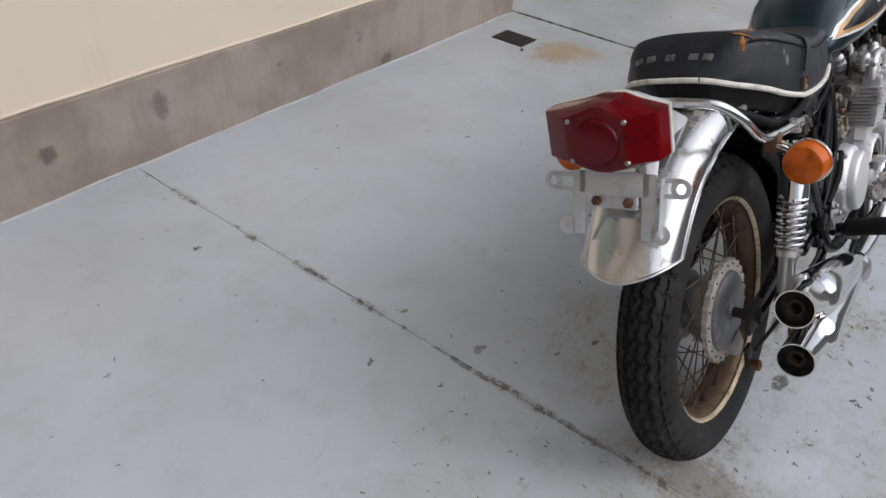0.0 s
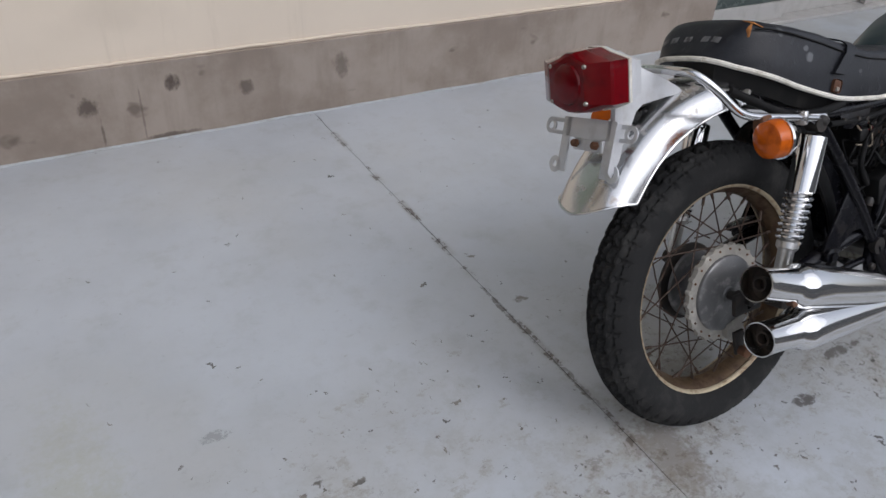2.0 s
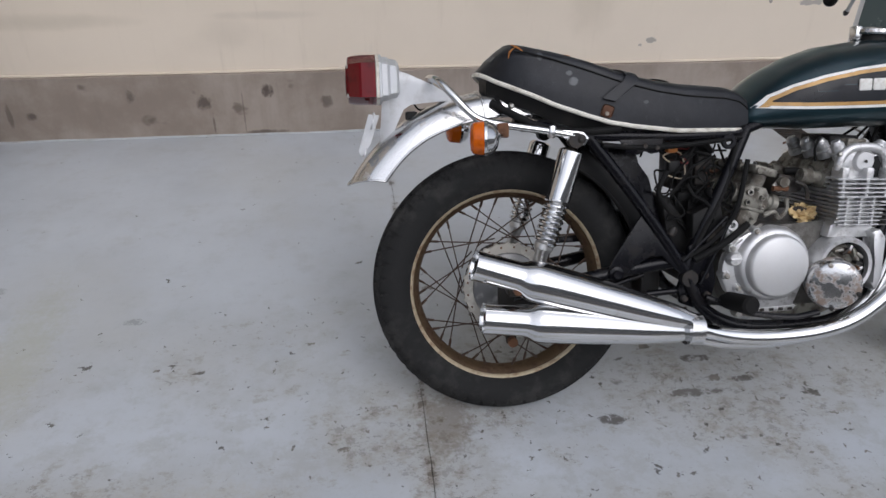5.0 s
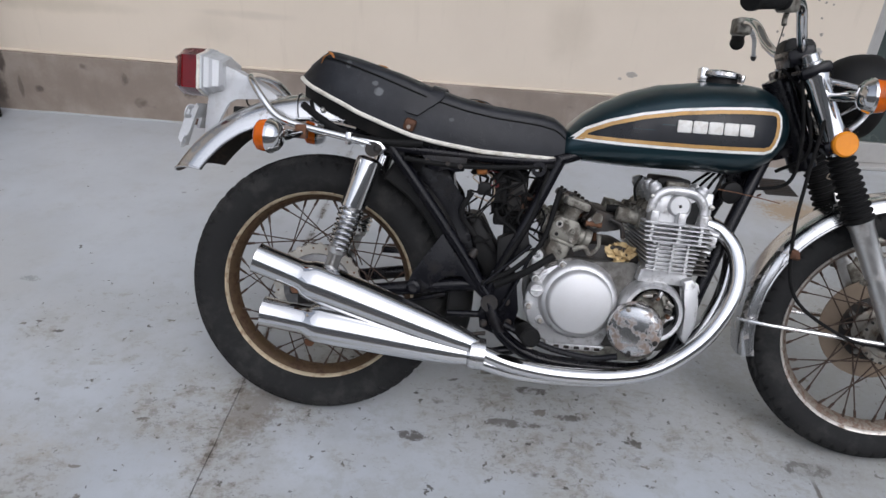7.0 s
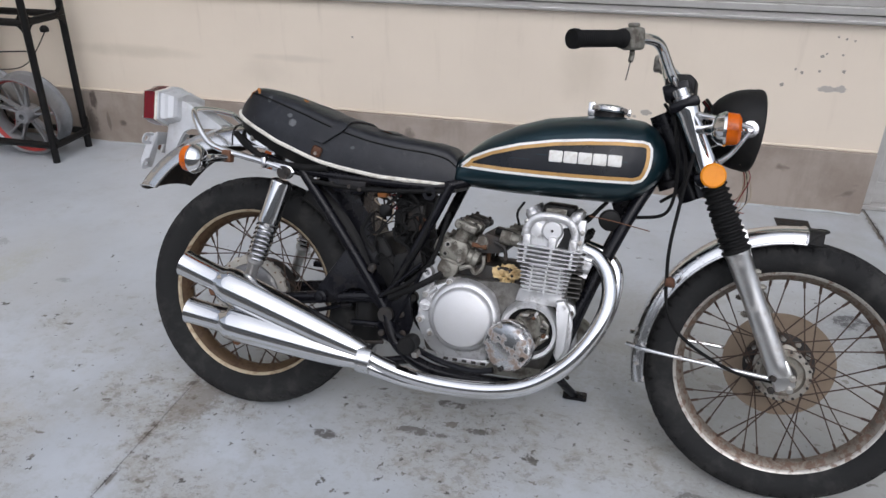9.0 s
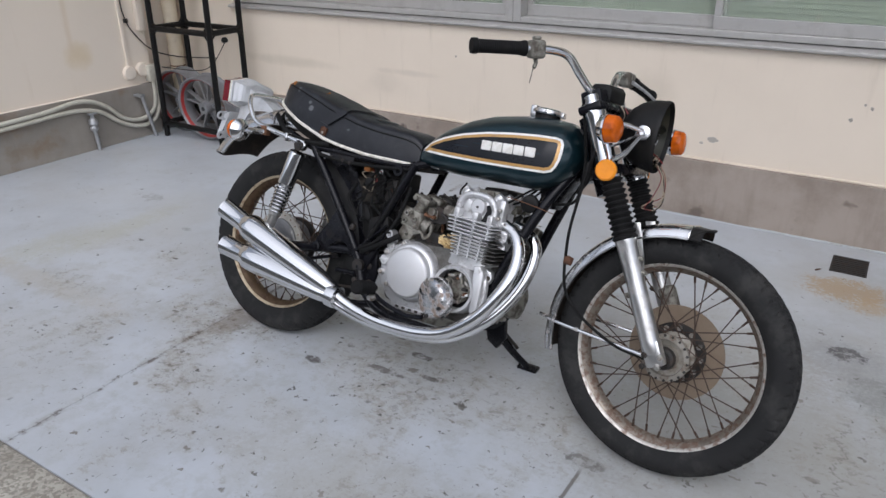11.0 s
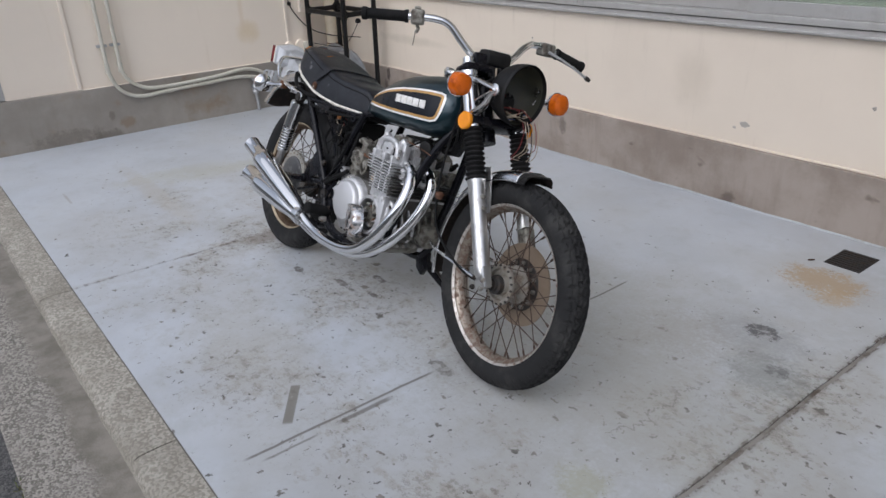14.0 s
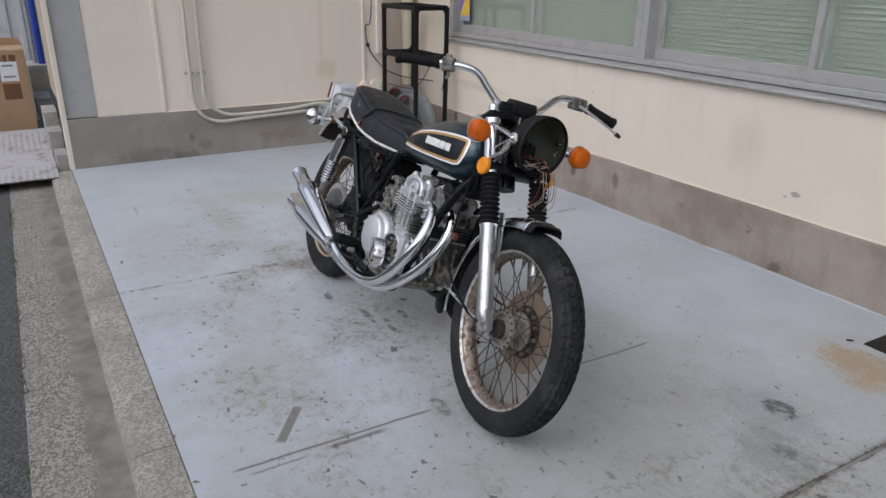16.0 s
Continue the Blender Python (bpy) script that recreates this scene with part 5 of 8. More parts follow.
part("connector", turned(noisy(box(-0.095, -0.055, -0.030, 0.026, -0.050, -0.018, 0.006), 0.004, 40), LAMP), BLACK_DULL, lamp)
part("screw_boss", turned(lathe([(0, 0), (0.010, 0), (0.010, 0.012), (0, 0.012)], "Z", 12), LAMP @ Matrix.Translation((-0.02, 0.080, 0.022)) @ Matrix.Rotation(radians(90), 4, "X")), CHROME, lamp)
rng = random.Random(5)
for k, mat in enumerate((WIRE_PALE, WIRE_PALE, RUBBER, WIRE_RED, WIRE_BLUE, WIRE_PALE, RUBBER, WIRE_PALE, WIRE_RED, WIRE_PALE)):
    a = LAMP @ Vector((-0.07, rng.uniform(-0.03, 0.03), -0.045))
    pts = [a]
    for i in range(4):
        pts.append(LAMP @ Vector((-0.05 + 0.018 * i + rng.uniform(-0.012, 0.012), rng.uniform(-0.055, 0.055), -0.045 - rng.uniform(0, 0.035))))
    part("wire", tube(pts, 0.0016 if mat is not RUBBER else 0.004, 6, 6), mat, lamp)
for k, mat in enumerate((WIRE_RED, WIRE_PALE, WIRE_PALE, RUBBER, WIRE_PALE, WIRE_RED, WIRE_PALE)):
    y = 0.02 + 0.012 * k
    a = LAMP @ Vector((0.0, y, -0.075))
    drop = rng.uniform(0.05, 0.13)
    pts = [a, a + Vector((0.02, 0.0, -0.035)), a + Vector((0.012 + rng.uniform(-0.02, 0.02), 0.01, -0.035 - drop * 0.6)), a + Vector((-0.005 + rng.uniform(-0.02, 0.02), 0.0, -0.03 - drop)), a + Vector((0.015, rng.uniform(-0.02, 0.02), -0.05 - drop * 0.8))]
    part("wire", tube(pts, 0.0013, 6, 6), mat, lamp)


def ear(y, at, outer):
    """A chrome headlamp ear, from the fork cover to the lamp's side."""
    s = 1 if y > 0 else -1
    a, b = STEER @ at(0.635), STEER @ at(0.555)
    tip = LAMP @ Vector((-0.030, 0.103 * s, 0.0))
    low = STEER @ at(0.505)
    top, mid = a + Vector((0.018, 0.004 * s, 0.002)), (STEER @ at(0.56)) + Vector((0.022, 0.004 * s, 0))
    bm = tube([top, top * 0.45 + tip * 0.55 + Vector((0, 0.003 * s, 0.004)), tip + Vector((0.004, 0, 0.003))], [0.024, 0.019, 0.018], 16, 6, flat=0.40)
    tube([low + Vector((0.014, 0.008 * s, 0.018)), low * 0.5 + tip * 0.5 + Vector((0.006, 0.003 * s, -0.005)), tip + Vector((-0.002, 0, -0.007))], [0.023, 0.017, 0.016], 16, 6, bm=bm, flat=0.40)
    tube([mid, mid * 0.5 + tip * 0.5, tip], [0.010, 0.012, 0.012], 12, 4, bm=bm, flat=0.3)
    e = part("lamp_ear", bm, CHROME_DULL, bike, "chrome headlamp bracket")
    part("ear_boss", rod(tip - Vector((0, 0.006 * s, 0)), tip + Vector((0, 0.007 * s, 0)), [(0, 0), (0.019, 0), (0.020, 0.3), (0.019, 0.9), (0.016, 1), (0, 1)], 24), CHROME_DULL, e)
    part("bolt", rod(tip + Vector((0, 0.006 * s, 0)), tip + Vector((0, 0.017 * s, 0)), [(0, 0), (0.011, 0), (0.011, 0.45), (0.009, 0.5), (0.009, 0.7), (0.006, 1), (0, 1)], 12), CHROME, e)


ear(-0.098, at_r, -1)
ear(0.098, at_l, 1)


def indicator(base, out, face, lbl, stem=True):
    """A turn lamp: chrome stem and cup, amber lens facing along `face`."""
    base, out, face = Vector(base), Vector(out), Vector(face).normalized()
    cup_back = out - face * 0.026
    cup = rod(cup_back, out + face * 0.004, [(0, 0), (0.012, 0), (0.022, 0.12), (0.031, 0.4), (0.0355, 0.75), (0.0375, 0.82), (0.0375, 1), (0, 1)], 32)
    ind = part("turn_lamp", cup, CHROME, bike, lbl)
    part("lens", rod(out + face * 0.0045, out + face * 0.034, [(0.0, 0), (0.0352, 0), (0.0345, 0.35), (0.0325, 0.75), (0.026, 0.94), (0.012, 1.0), (0.0, 1.0)], 32), AMBER_LENS, ind, "amber plastic lens")
    part("stem", rod(base, out - face * 0.012, [(0, 0), (0.010, 0), (0.010, 0.5), (0.012, 0.55), (0.012, 0.9), (0, 0.9)], 14), CHROME, ind)


fr = STEER @ at_r(0.600)
fl = STEER @ at_l(0.600)
indicator(fr, TWIST @ Vector((1.161, -0.172, 0.878)), (1, -0.12, 0.05), "chrome front turn lamp with amber lens")
indicator(fl, TWIST @ Vector((1.238, 0.182, 0.876)), (1, 0.0, 0.05), "chrome front turn lamp with amber lens")
for y, at in ((-1, at_r), (1, at_l)):
    c = STEER @ at(0.492) + Vector((0.003, 0.026 * y, 0))
    part("side_reflector", rod(c, c + Vector((0, 0.016 * y, 0)), [(0, 0), (0.027, 0), (0.028, 0.7), (0.024, 1), (0, 1)], 28), REFLECTOR, bike, "round orange side reflector")

# handlebar and controls
bar_pts = [(0.842, -0.330, 1.026), (0.885, -0.282, 1.034), (0.940, -0.222, 1.046), (0.985, -0.165, 1.053), (1.010, -0.128, 1.044), (1.032, -0.092, 1.008), (1.056, -0.052, 0.972), (1.075, 0.0, 0.962),
           (1.060, 0.085, 0.966), (1.045, 0.140, 0.995), (1.036, 0.185, 1.034), (1.030, 0.232, 1.052), (1.032, 0.300, 1.048), (1.050, 0.370, 1.034), (1.071, 0.436, 1.018)]
handlebar = part("handlebar", turned(tube(bar_pts, 0.0112, 16, 8), TWIST), CHROME, bike, "chrome swept-back handlebar")


def grip(a, b, lbl):
    prof = [(0, 0), (0.019, 0), (0.020, 0.03), (0.020, 0.10)]
    for k in range(20):
        u = 0.12 + 0.78 * k / 20
        prof += [(0.0165, u), (0.0172, u + 0.010), (0.0172, u + 0.026), (0.0165, u + 0.034)]
    prof += [(0.0185, 0.92), (0.020, 0.95), (0.020, 1), (0, 1)]
    return part("grip", turned(rod(a, b, prof, 20), TWIST), RUBBER, handlebar, lbl)


grip((0.833, -0.338, 1.025), (0.930, -0.232, 1.044), "black ribbed rubber grip")
grip((1.074, 0.446, 1.016), (1.040, 0.336, 1.042), "black ribbed rubber grip")
sw = TWIST @ Matrix.Translation((0.949, -0.211, 1.047)) @ (Vector((0.945, -0.210, 1.046)) - Vector((0.842, -0.330, 1.026))).to_track_quat("X", "Z").to_matrix().to_4x4()
ctl = box(-0.020, 0.022, -0.018, 0.020, -0.023, 0.023, 0.008, 3)
control = part("throttle_housing", turned(ctl, sw), ALU_DIRTY, handlebar, "dull alloy throttle housing")
part("switch", turned(box(-0.010, 0.010, -0.012, 0.008, 0.023, 0.032, 0.004), sw), ALU_DIRTY, control)
part("cable_stub", tube([sw @ Vector((0.0, 0, -0.024)), sw @ Vector((0.004, 0.004, -0.034)), sw @ Vector((-0.002, 0.002, -0.046))], 0.0055, 8, 4), ALU_DIRTY, control)
part("cable_end", tube([sw @ Vector((-0.004, 0, -0.045)), sw @ Vector((-0.01, 0.006, -0.085))], 0.0012, 6, 1, False), STEEL_DARK, control)
swl = TWIST @ Matrix.Translation((1.029, 0.288, 1.048))
ctl = part("clutch_housing", turned(box(-0.020, 0.022, -0.024, 0.034, -0.024, 0.020, 0.008, 3), swl), ALU_DIRTY, handlebar, "grimy clutch lever housing")
part("clutch_lever", turned(tube([(1.052, 0.285, 1.040), (1.082, 0.335, 1.022), (1.105, 0.390, 1.000), (1.122, 0.432, 0.981)], [0.008, 0.006, 0.0055, 0.006], 10, 6, flat=0.7), TWIST), ALU, ctl, "alloy lever")
part("lever_end", turned(rod((1.118, 0.424, 0.985), (1.127, 0.444, 0.976), [(0, 0), (0.006, 0), (0.0085, 0.5), (0.006, 1), (0, 1)], 12), TWIST), STEEL_DARK, ctl)
clamp = box(-0.030, 0.030, -0.052, 0.075, -0.022, 0.018, 0.006)
part("bar_clamp", turned(clamp, TWIST @ Matrix.Translation((1.066, -0.005, 0.958)) @ pose(0, 0, 0, 0, -20, -8)), BLACK_FRAME, bike, "black handlebar clamp")
inst = slab([(-0.035, -0.012), (-0.032, 0.026), (-0.018, 0.038), (0.026, 0.034), (0.036, 0.020), (0.034, -0.012)], -0.044, 0.044, 0.005)
instrument = part("instrument_panel", turned(inst, TWIST @ Matrix.Translation((1.074, 0.028, 0.962)) @ pose(0, 0, 0, 0, -6, -9)), BLACK_DULL, bike, "bare black instrument mounting")
part("ignition_barrel", rod((1.082, -0.075, 0.925), (1.094, -0.112, 0.934), [(0, 0), (0.018, 0), (0.018, 0.7), (0.014, 1), (0, 1)], 16), BLACK_DULL, instrument)
for k in range(6):
    y = -0.045 + 0.018 * k
    part("wire", tube([(1.130, y, 0.948), (1.146, y + rng.uniform(-0.01, 0.01), 0.925), (1.138, y + rng.uniform(-0.02, 0.02), 0.895), (1.16, y, 0.872)], 0.003, 6, 5), (RUBBER, WIRE_PALE, RUBBER, WIRE_RED, RUBBER, STEEL_DARK)[k], instrument)
for pts in ([(1.045, -0.085, 0.935), (1.06, -0.095, 0.90), (1.085, -0.085, 0.78), (1.075, -0.075, 0.68), (1.0, -0.05, 0.655)],
            [(1.04, -0.03, 0.93), (1.075, -0.07, 0.88), (1.10, -0.085, 0.80), (1.10, -0.08, 0.74), (1.06, -0.03, 0.70)],
            [(1.135, -0.02, 0.93), (1.118, -0.105, 0.84), (1.098, -0.115, 0.70), (1.090, -0.112, 0.56), (1.12, -0.105, 0.42), (1.25, -0.095, 0.335), (1.36, -0.085, 0.315)],
            [(1.05, 0.03, 0.93), (1.06, 0.05, 0.85), (1.05, 0.05, 0.76), (1.0, 0.03, 0.70)]):
    part("control_cable", tube(pts, 0.0042, 8, 8), RUBBER, bike, "black control cable")
knot = noisy(lathe([(0, -0.012), (0.010, -0.010), (0.013, 0), (0.010, 0.010), (0, 0.012)], "X", 12, (1.100, -0.108, 0.520)), 0.006, 60)
part("cable_clip", knot, LEATHER, bike, "frayed brown cable tie")


# fuel tank
def tank_top(x):
    pts = ((0.552, 0.742), (0.575, 0.772), (0.605, 0.800), (0.64, 0.824), (0.70, 0.854), (0.77, 0.876), (0.87, 0.890), (0.95, 0.893), (1.0, 0.887), (1.030, 0.872), (1.052, 0.845), (1.068, 0.80))
    return np.interp(x, [p[0] for p in pts], [p[1] for p in pts])


def tank_bottom(x):
    pts = ((0.552, 0.694), (0.60, 0.687), (0.70, 0.683), (0.95, 0.685), (0.99, 0.696), (1.02, 0.714), (1.045, 0.742), (1.068, 0.785))
    return np.interp(x, [p[0] for p in pts], [p[1] for p in pts])


def tank_half(x):
    pts = ((0.552, 0.074), (0.57, 0.093), (0.62, 0.114), (0.70, 0.131), (0.80, 0.139), (0.92, 0.139), (0.98, 0.133), (1.02, 0.119), (1.045, 0.098), (1.060, 0.072), (1.068, 0.035))
    return np.interp(x, [p[0] for p in pts], [p[1] for p in pts])


def tank_side(x, z, sgn=-1):
    """The y of the tank's skin at (x, z)."""
    zt, zb, w = tank_top(x), tank_bottom(x), tank_half(x)
    zc = zb + 0.40 * (zt - zb)
    u = (z - zc) / (zt - zc) if z > zc else (zc - z) / (zc - zb)
    u = min(max(abs(u), 0.0), 0.999)
    k = 2.3 if z > zc else 3.2
    return sgn * w * (1 - u ** k) ** (1 / k)


rings = []
for i in range(61):
    s = i / 60
    x = 0.552 + 0.516 * (0.5 - 0.5 * math.cos(math.pi * s)) if i not in (0, 60) else (0.552 if i == 0 else 1.068)
    zt, zb, w = tank_top(x), tank_bottom(x), tank_half(x)
    zc = zb + 0.40 * (zt - zb)
    ring = []
    for k in range(64):
        a = 2 * math.pi * k / 64
        ca, sa = math.cos(a), math.sin(a)
        e = 2 / 2.3 if sa > 0 else 2 / 3.2
        ring.append((x, w * math.copysign(abs(ca) ** e, ca), zc + ((zt - zc) if sa > 0 else (zc - zb)) * math.copysign(abs(sa) ** e, sa)))
    rings.append(ring)
tank = part("fuel_tank", skin(rings), TANK, bike, "dark green metallic fuel tank with black panel and gold lines", sharp=60)


def panel_outline():
    """The teardrop panel on the tank's side, as (x, z)."""
    up = [(0.566, 0.738), (0.60, 0.766), (0.65, 0.788), (0.72, 0.808), (0.80, 0.823), (0.88, 0.832), (0.95, 0.837), (1.000, 0.838)]
    nose = [(1.016, 0.834), (1.024, 0.822), (1.026, 0.800), (1.024, 0.778), (1.018, 0.758), (1.008, 0.744)]
    low = [(0.99, 0.7375), (0.92, 0.735), (0.84, 0.733), (0.76, 0.7325), (0.68, 0.733), (0.62, 0.735)]
    pts = [Vector((*p, 0)) for p in up + nose + low]
    fine = []
    for i, p in enumerate(pts):
        q = pts[(i + 1) % len(pts)]
        k = max(1, int((q - p).length / 0.012))
        fine += [p + (q - p) * j / k for j in range(k)]
    return fine


def inset(poly, d):
    out = []
    n = len(poly)
    cx = sum(p.x for p in poly) / n
    cz = sum(p.y for p in poly) / n
    for i, p in enumerate(poly):
        t = (poly[(i + 1) % n] - poly[i - 1]).normalized()
        nrm = Vector((-t.y, t.x, 0))
        if nrm.dot(Vector((cx, cz, 0)) - p) < 0:
            nrm = -nrm
        k = min(1.0, (p.x - 0.566) / 0.03 + 0.25)
        tip = Vector((1.9 * d * max(0, 1 - (p.x - 0.566) / 0.03), 0, 0))
        out.append(p + nrm * d * k + tip)
    return out


for sgn in (-1, 1):
    o0 = panel_outline()
    o1, o2 = inset(o0, 0.0042), inset(o0, 0.0062)
    o3, o4 = inset(o0, 0.0145), inset(o0, 0.0150)

    def on(p, lift):
        return (p.x, tank_side(p.x, p.y, sgn) + sgn * lift, p.y)

    def ring_between(a, b, lift):
        bm = bmesh.new()
        va = [bm.verts.new(on(p, lift)) for p in a]
        vb = [bm.verts.new(on(p, lift)) for p in b]
        n = len(a)
        for i in range(n):
            bm.faces.new((va[i], va[(i + 1) % n], vb[(i + 1) % n], vb[i]))
        return bm

    part("white_line", ring_between(o0, o2, 0.0014), STRIPE_WHITE, tank)
    part("gold_line", ring_between(inset(o0, 0.0064), o3, 0.0016), STRIPE_GOLD, tank)
    bm = bmesh.new()
    n = len(o4)
    prev = [bm.verts.new(on(p, 0.0014)) for p in o4]
    for s in (0.25, 0.5, 0.75, 0.97):
        cur = []
        for p in o4:
            c = Vector((min(max(p.x, 0.70), 0.97), 0.786 if p.x > 0.75 else 0.772, 0))
            q = p + (c - p) * s
            cur.append(bm.verts.new(on(q, 0.0014)))
        for i in range(n):
            bm.faces.new((prev[i], prev[(i + 1) % n], cur[(i + 1) % n], cur[i]))
        prev = cur
    part("black_panel", bm, PANEL_BLACK, tank)
    # emblem: a plain raised white badge of six blocks
    emblem = None
    for k in range(5):
        xa = 0.793 + 0.0335 * k
        za = 0.7735 + 0.0004 * k
        y = tank_side(xa + 0.015, 0.785, sgn)
        b = box(xa, xa + 0.0312, min(y, y + sgn * 0.0045), max(y, y + sgn * 0.0045), za - 0.002, za + 0.0245, 0.003)
        if emblem is None:
            emblem = part("emblem", b, EMBLEM, tank, "plain raised white badge")
        else:
            part("badge_block", b, EMBLEM, emblem)
cap = part("filler_neck", lathe([(0, 0.878), (0.040, 0.878), (0.038, 0.890), (0.036, 0.902), (0, 0.902)], "Z", 32, (0.914, 0.0, 0)), BLACK_DULL, tank)
part("fuel_cap", turned(lathe([(0, 0), (0.044, 0), (0.046, 0.004), (0.044, 0.012), (0.030, 0.017), (0, 0.018)], "Z", 32), Matrix.Translation((0.914, 0, 0.902)) @ pose(0, 0, 0, 0, 3, 0)), CHROME_DULL, cap, "chrome flip fuel cap")
part("cap_latch", box(0.862, 0.880, -0.014, 0.014, 0.890, 0.924, 0.004), CHROME_DULL, cap)
part("cap_hinge", box(0.955, 0.966, -0.012, 0.012, 0.896, 0.912, 0.003), CHROME_DULL, cap)


# seat
def seat_top(x):
    pts = ((-0.062, 0.836), (-0.045, 0.852), (-0.020, 0.876), (0.003, 0.893), (0.03, 0.890), (0.08, 0.879), (0.17, 0.855), (0.25, 0.828), (0.33, 0.808), (0.40, 0.797), (0.50, 0.789), (0.54, 0.780), (0.562, 0.762))
    return np.interp(x, [p[0] for p in pts], [p[1] for p in pts])


def seat_low(x):
    pts = ((-0.062, 0.826), (-0.03, 0.808), (0.05, 0.775), (0.09, 0.757), (0.16, 0.733), (0.215, 0.716), (0.27, 0.706), (0.375, 0.693), (0.53, 0.689), (0.562, 0.690))
    return np.interp(x, [p[0] for p in pts], [p[1] for p in pts])


def seat_half(x, side=-1):
    pts = ((-0.062, 0.034), (-0.052, 0.056), (-0.035, 0.077), (-0.010, 0.097), (0.03, 0.114), (0.08, 0.124), (0.20, 0.129), (0.32, 0.125), (0.42, 0.116), (0.50, 0.102), (0.562, 0.088))
    half = np.interp(x, [p[0] for p in pts], [p[1] for p in pts])
    return half * (np.interp(x, [-0.062, -0.03, 0.05], [1.7, 1.4, 1.0]) if side > 0 else 1.0)


def seat_crown(x):
    return np.interp(x, [-0.062, -0.02, 0.05, 0.14], [0.020, 0.034, 0.030, 0.020])


def seat_point(x, side):
    """A point of the seat's skin; side runs from -1 at one lower edge to 1 at the other."""
    zt, zb, w, crown = seat_top(x), seat_low(x), seat_half(x, side), seat_crown(x)
    a = abs(side)
    if a > 0.62:
        v = (a - 0.62) / 0.38
        yy = w * (0.93 + 0.07 * min(1, v * 1.6))
        zz = zb + max(zt - crown - zb, 0.002) * (1 - v)
    else:
        v = a / 0.62
        yy = w * 0.93 * math.sin(v * math.pi / 2) ** 0.85 if v > 0 else 0.0
        zz = zt - min(crown, zt - zb - 0.002) * v ** 2.5
    return Vector((x, math.copysign(yy, side), zz))


rings = []
xs = [-0.062, -0.058, -0.05, -0.04, -0.028, -0.012] + [0.005 + 0.557 * i / 40 for i in range(41)]
for x in xs:
    ring = []
    for k in range(28):
        side = -1 + 2 * k / 27
        ring.append(seat_point(x, side) + Vector((0, 0, 0.0012 * noise.noise((x * 30, side * 5, 3)))))
    rings.append(ring)
seat = part("seat", skin(rings, True, True), VINYL, bike, "black cracked vinyl bench seat with cream piping", sharp=50)
for sgn in (-1, 1):
    part("piping", tube([(x, sgn * (seat_half(x, sgn) + 0.002), seat_low(x)) for x in xs], 0.0052, 8, 2), PIPING, seat, "cream edge piping")
    part("seam", tube([(x, sgn * (seat_half(x) * 0.945), seat_top(x) - 0.0195 - 0.008 * min(1, max(0, (x - 0.03) / 0.15))) for x in xs[6:]], 0.0020, 6, 2), RUBBER, seat, "dark stitched seam")
part("piping_end", tube([(-0.062, -0.035, 0.826), (-0.066, 0.0, 0.828), (-0.062, 0.058, 0.826)], 0.0052, 8, 6), PIPING, seat)
# strap with buckles
sx = 0.226
strap_pts = []
for k in range(25):
    u = -1 + 2 * k / 24
    a = abs(u)
    xs_here = sx + 0.040 - (0.056 * (a - 0.7) / 0.3 if a > 0.7 else 0.0)
    zt, zb, w = seat_top(xs_here), seat_low(xs_here), seat_half(xs_here)
    if a > 0.7:
        v = (a - 0.7) / 0.3
        strap_pts.append((sx + 0.040 - 0.056 * v, math.copysign(w * (0.94 + 0.07 * v) + 0.004, u), zt - 0.018 - (zt - zb - 0.045) * v * 0.75))
    else:
        strap_pts.append((sx + 0.040, w * 0.94 * math.sin(u / 0.7 * math.pi / 2), zt + 0.004 - 0.020 * (a / 0.7) ** 2.5))
bm = bmesh.new()
rings = []
for i, p in enumerate(strap_pts):
    nrm = Vector((0, p[1] * 0.8, 0.06)).normalized() * 0.003
    P = Vector(p)
    rings.append([P + Vector((-0.0145, 0, 0.003)), P + Vector((0.0145, 0, -0.004)), P + Vector((0.0145, 0, -0.004)) + nrm, P + Vector((-0.0145, 0, 0.003)) + nrm])
strap = part("strap", skin(rings, True, True, bm), VINYL, seat, "black vinyl grab strap")
for sgn in (-1, 1):
    y = sgn * (seat_half(sx) + 0.004)
    part("buckle", turned(box(-0.013, 0.013, -0.003, 0.003, -0.013, 0.014, 0.006), Matrix.Translation((0.208, y, 0.740)) @ pose(0, 0, 0, 0, 18, 0)), LEATHER, strap, "rusty brown buckle")
    part("stud", rod((0.206, y, 0.735), (0.206, y + sgn * 0.006, 0.735), [(0, 0), (0.006, 0), (0.004, 1), (0, 1)], 10), BOLT, strap)
up = Vector((0, 0, 0.0015))
for run in (((0.004, -0.30), (0.014, -0.38), (0.024, -0.50)), ((0.010, -0.40), (-0.002, -0.48), (-0.006, -0.58)), ((0.115, -0.05), (0.135, -0.14), (0.14, -0.2)), ((0.350, -0.10), (0.362, -0.02), (0.372, 0.08))):
    part("tear", tube([seat_point(x, u) + up for x, u in run], [0.002, 0.0055, 0.002], 6, 4, flat=0.35), TEAR, seat, "orange tear in the vinyl")
part("loose_flap", noisy(skin([[seat_point(0.335 + 0.01 * i, u) + Vector((0, 0, 0.001 + 0.004 * math.sin(i * 0.6))) for u in (-0.16, -0.06, 0.04, 0.14)] for i in range(6)], False, False), 0.002, 40), VINYL, seat, "curled flap of torn vinyl")
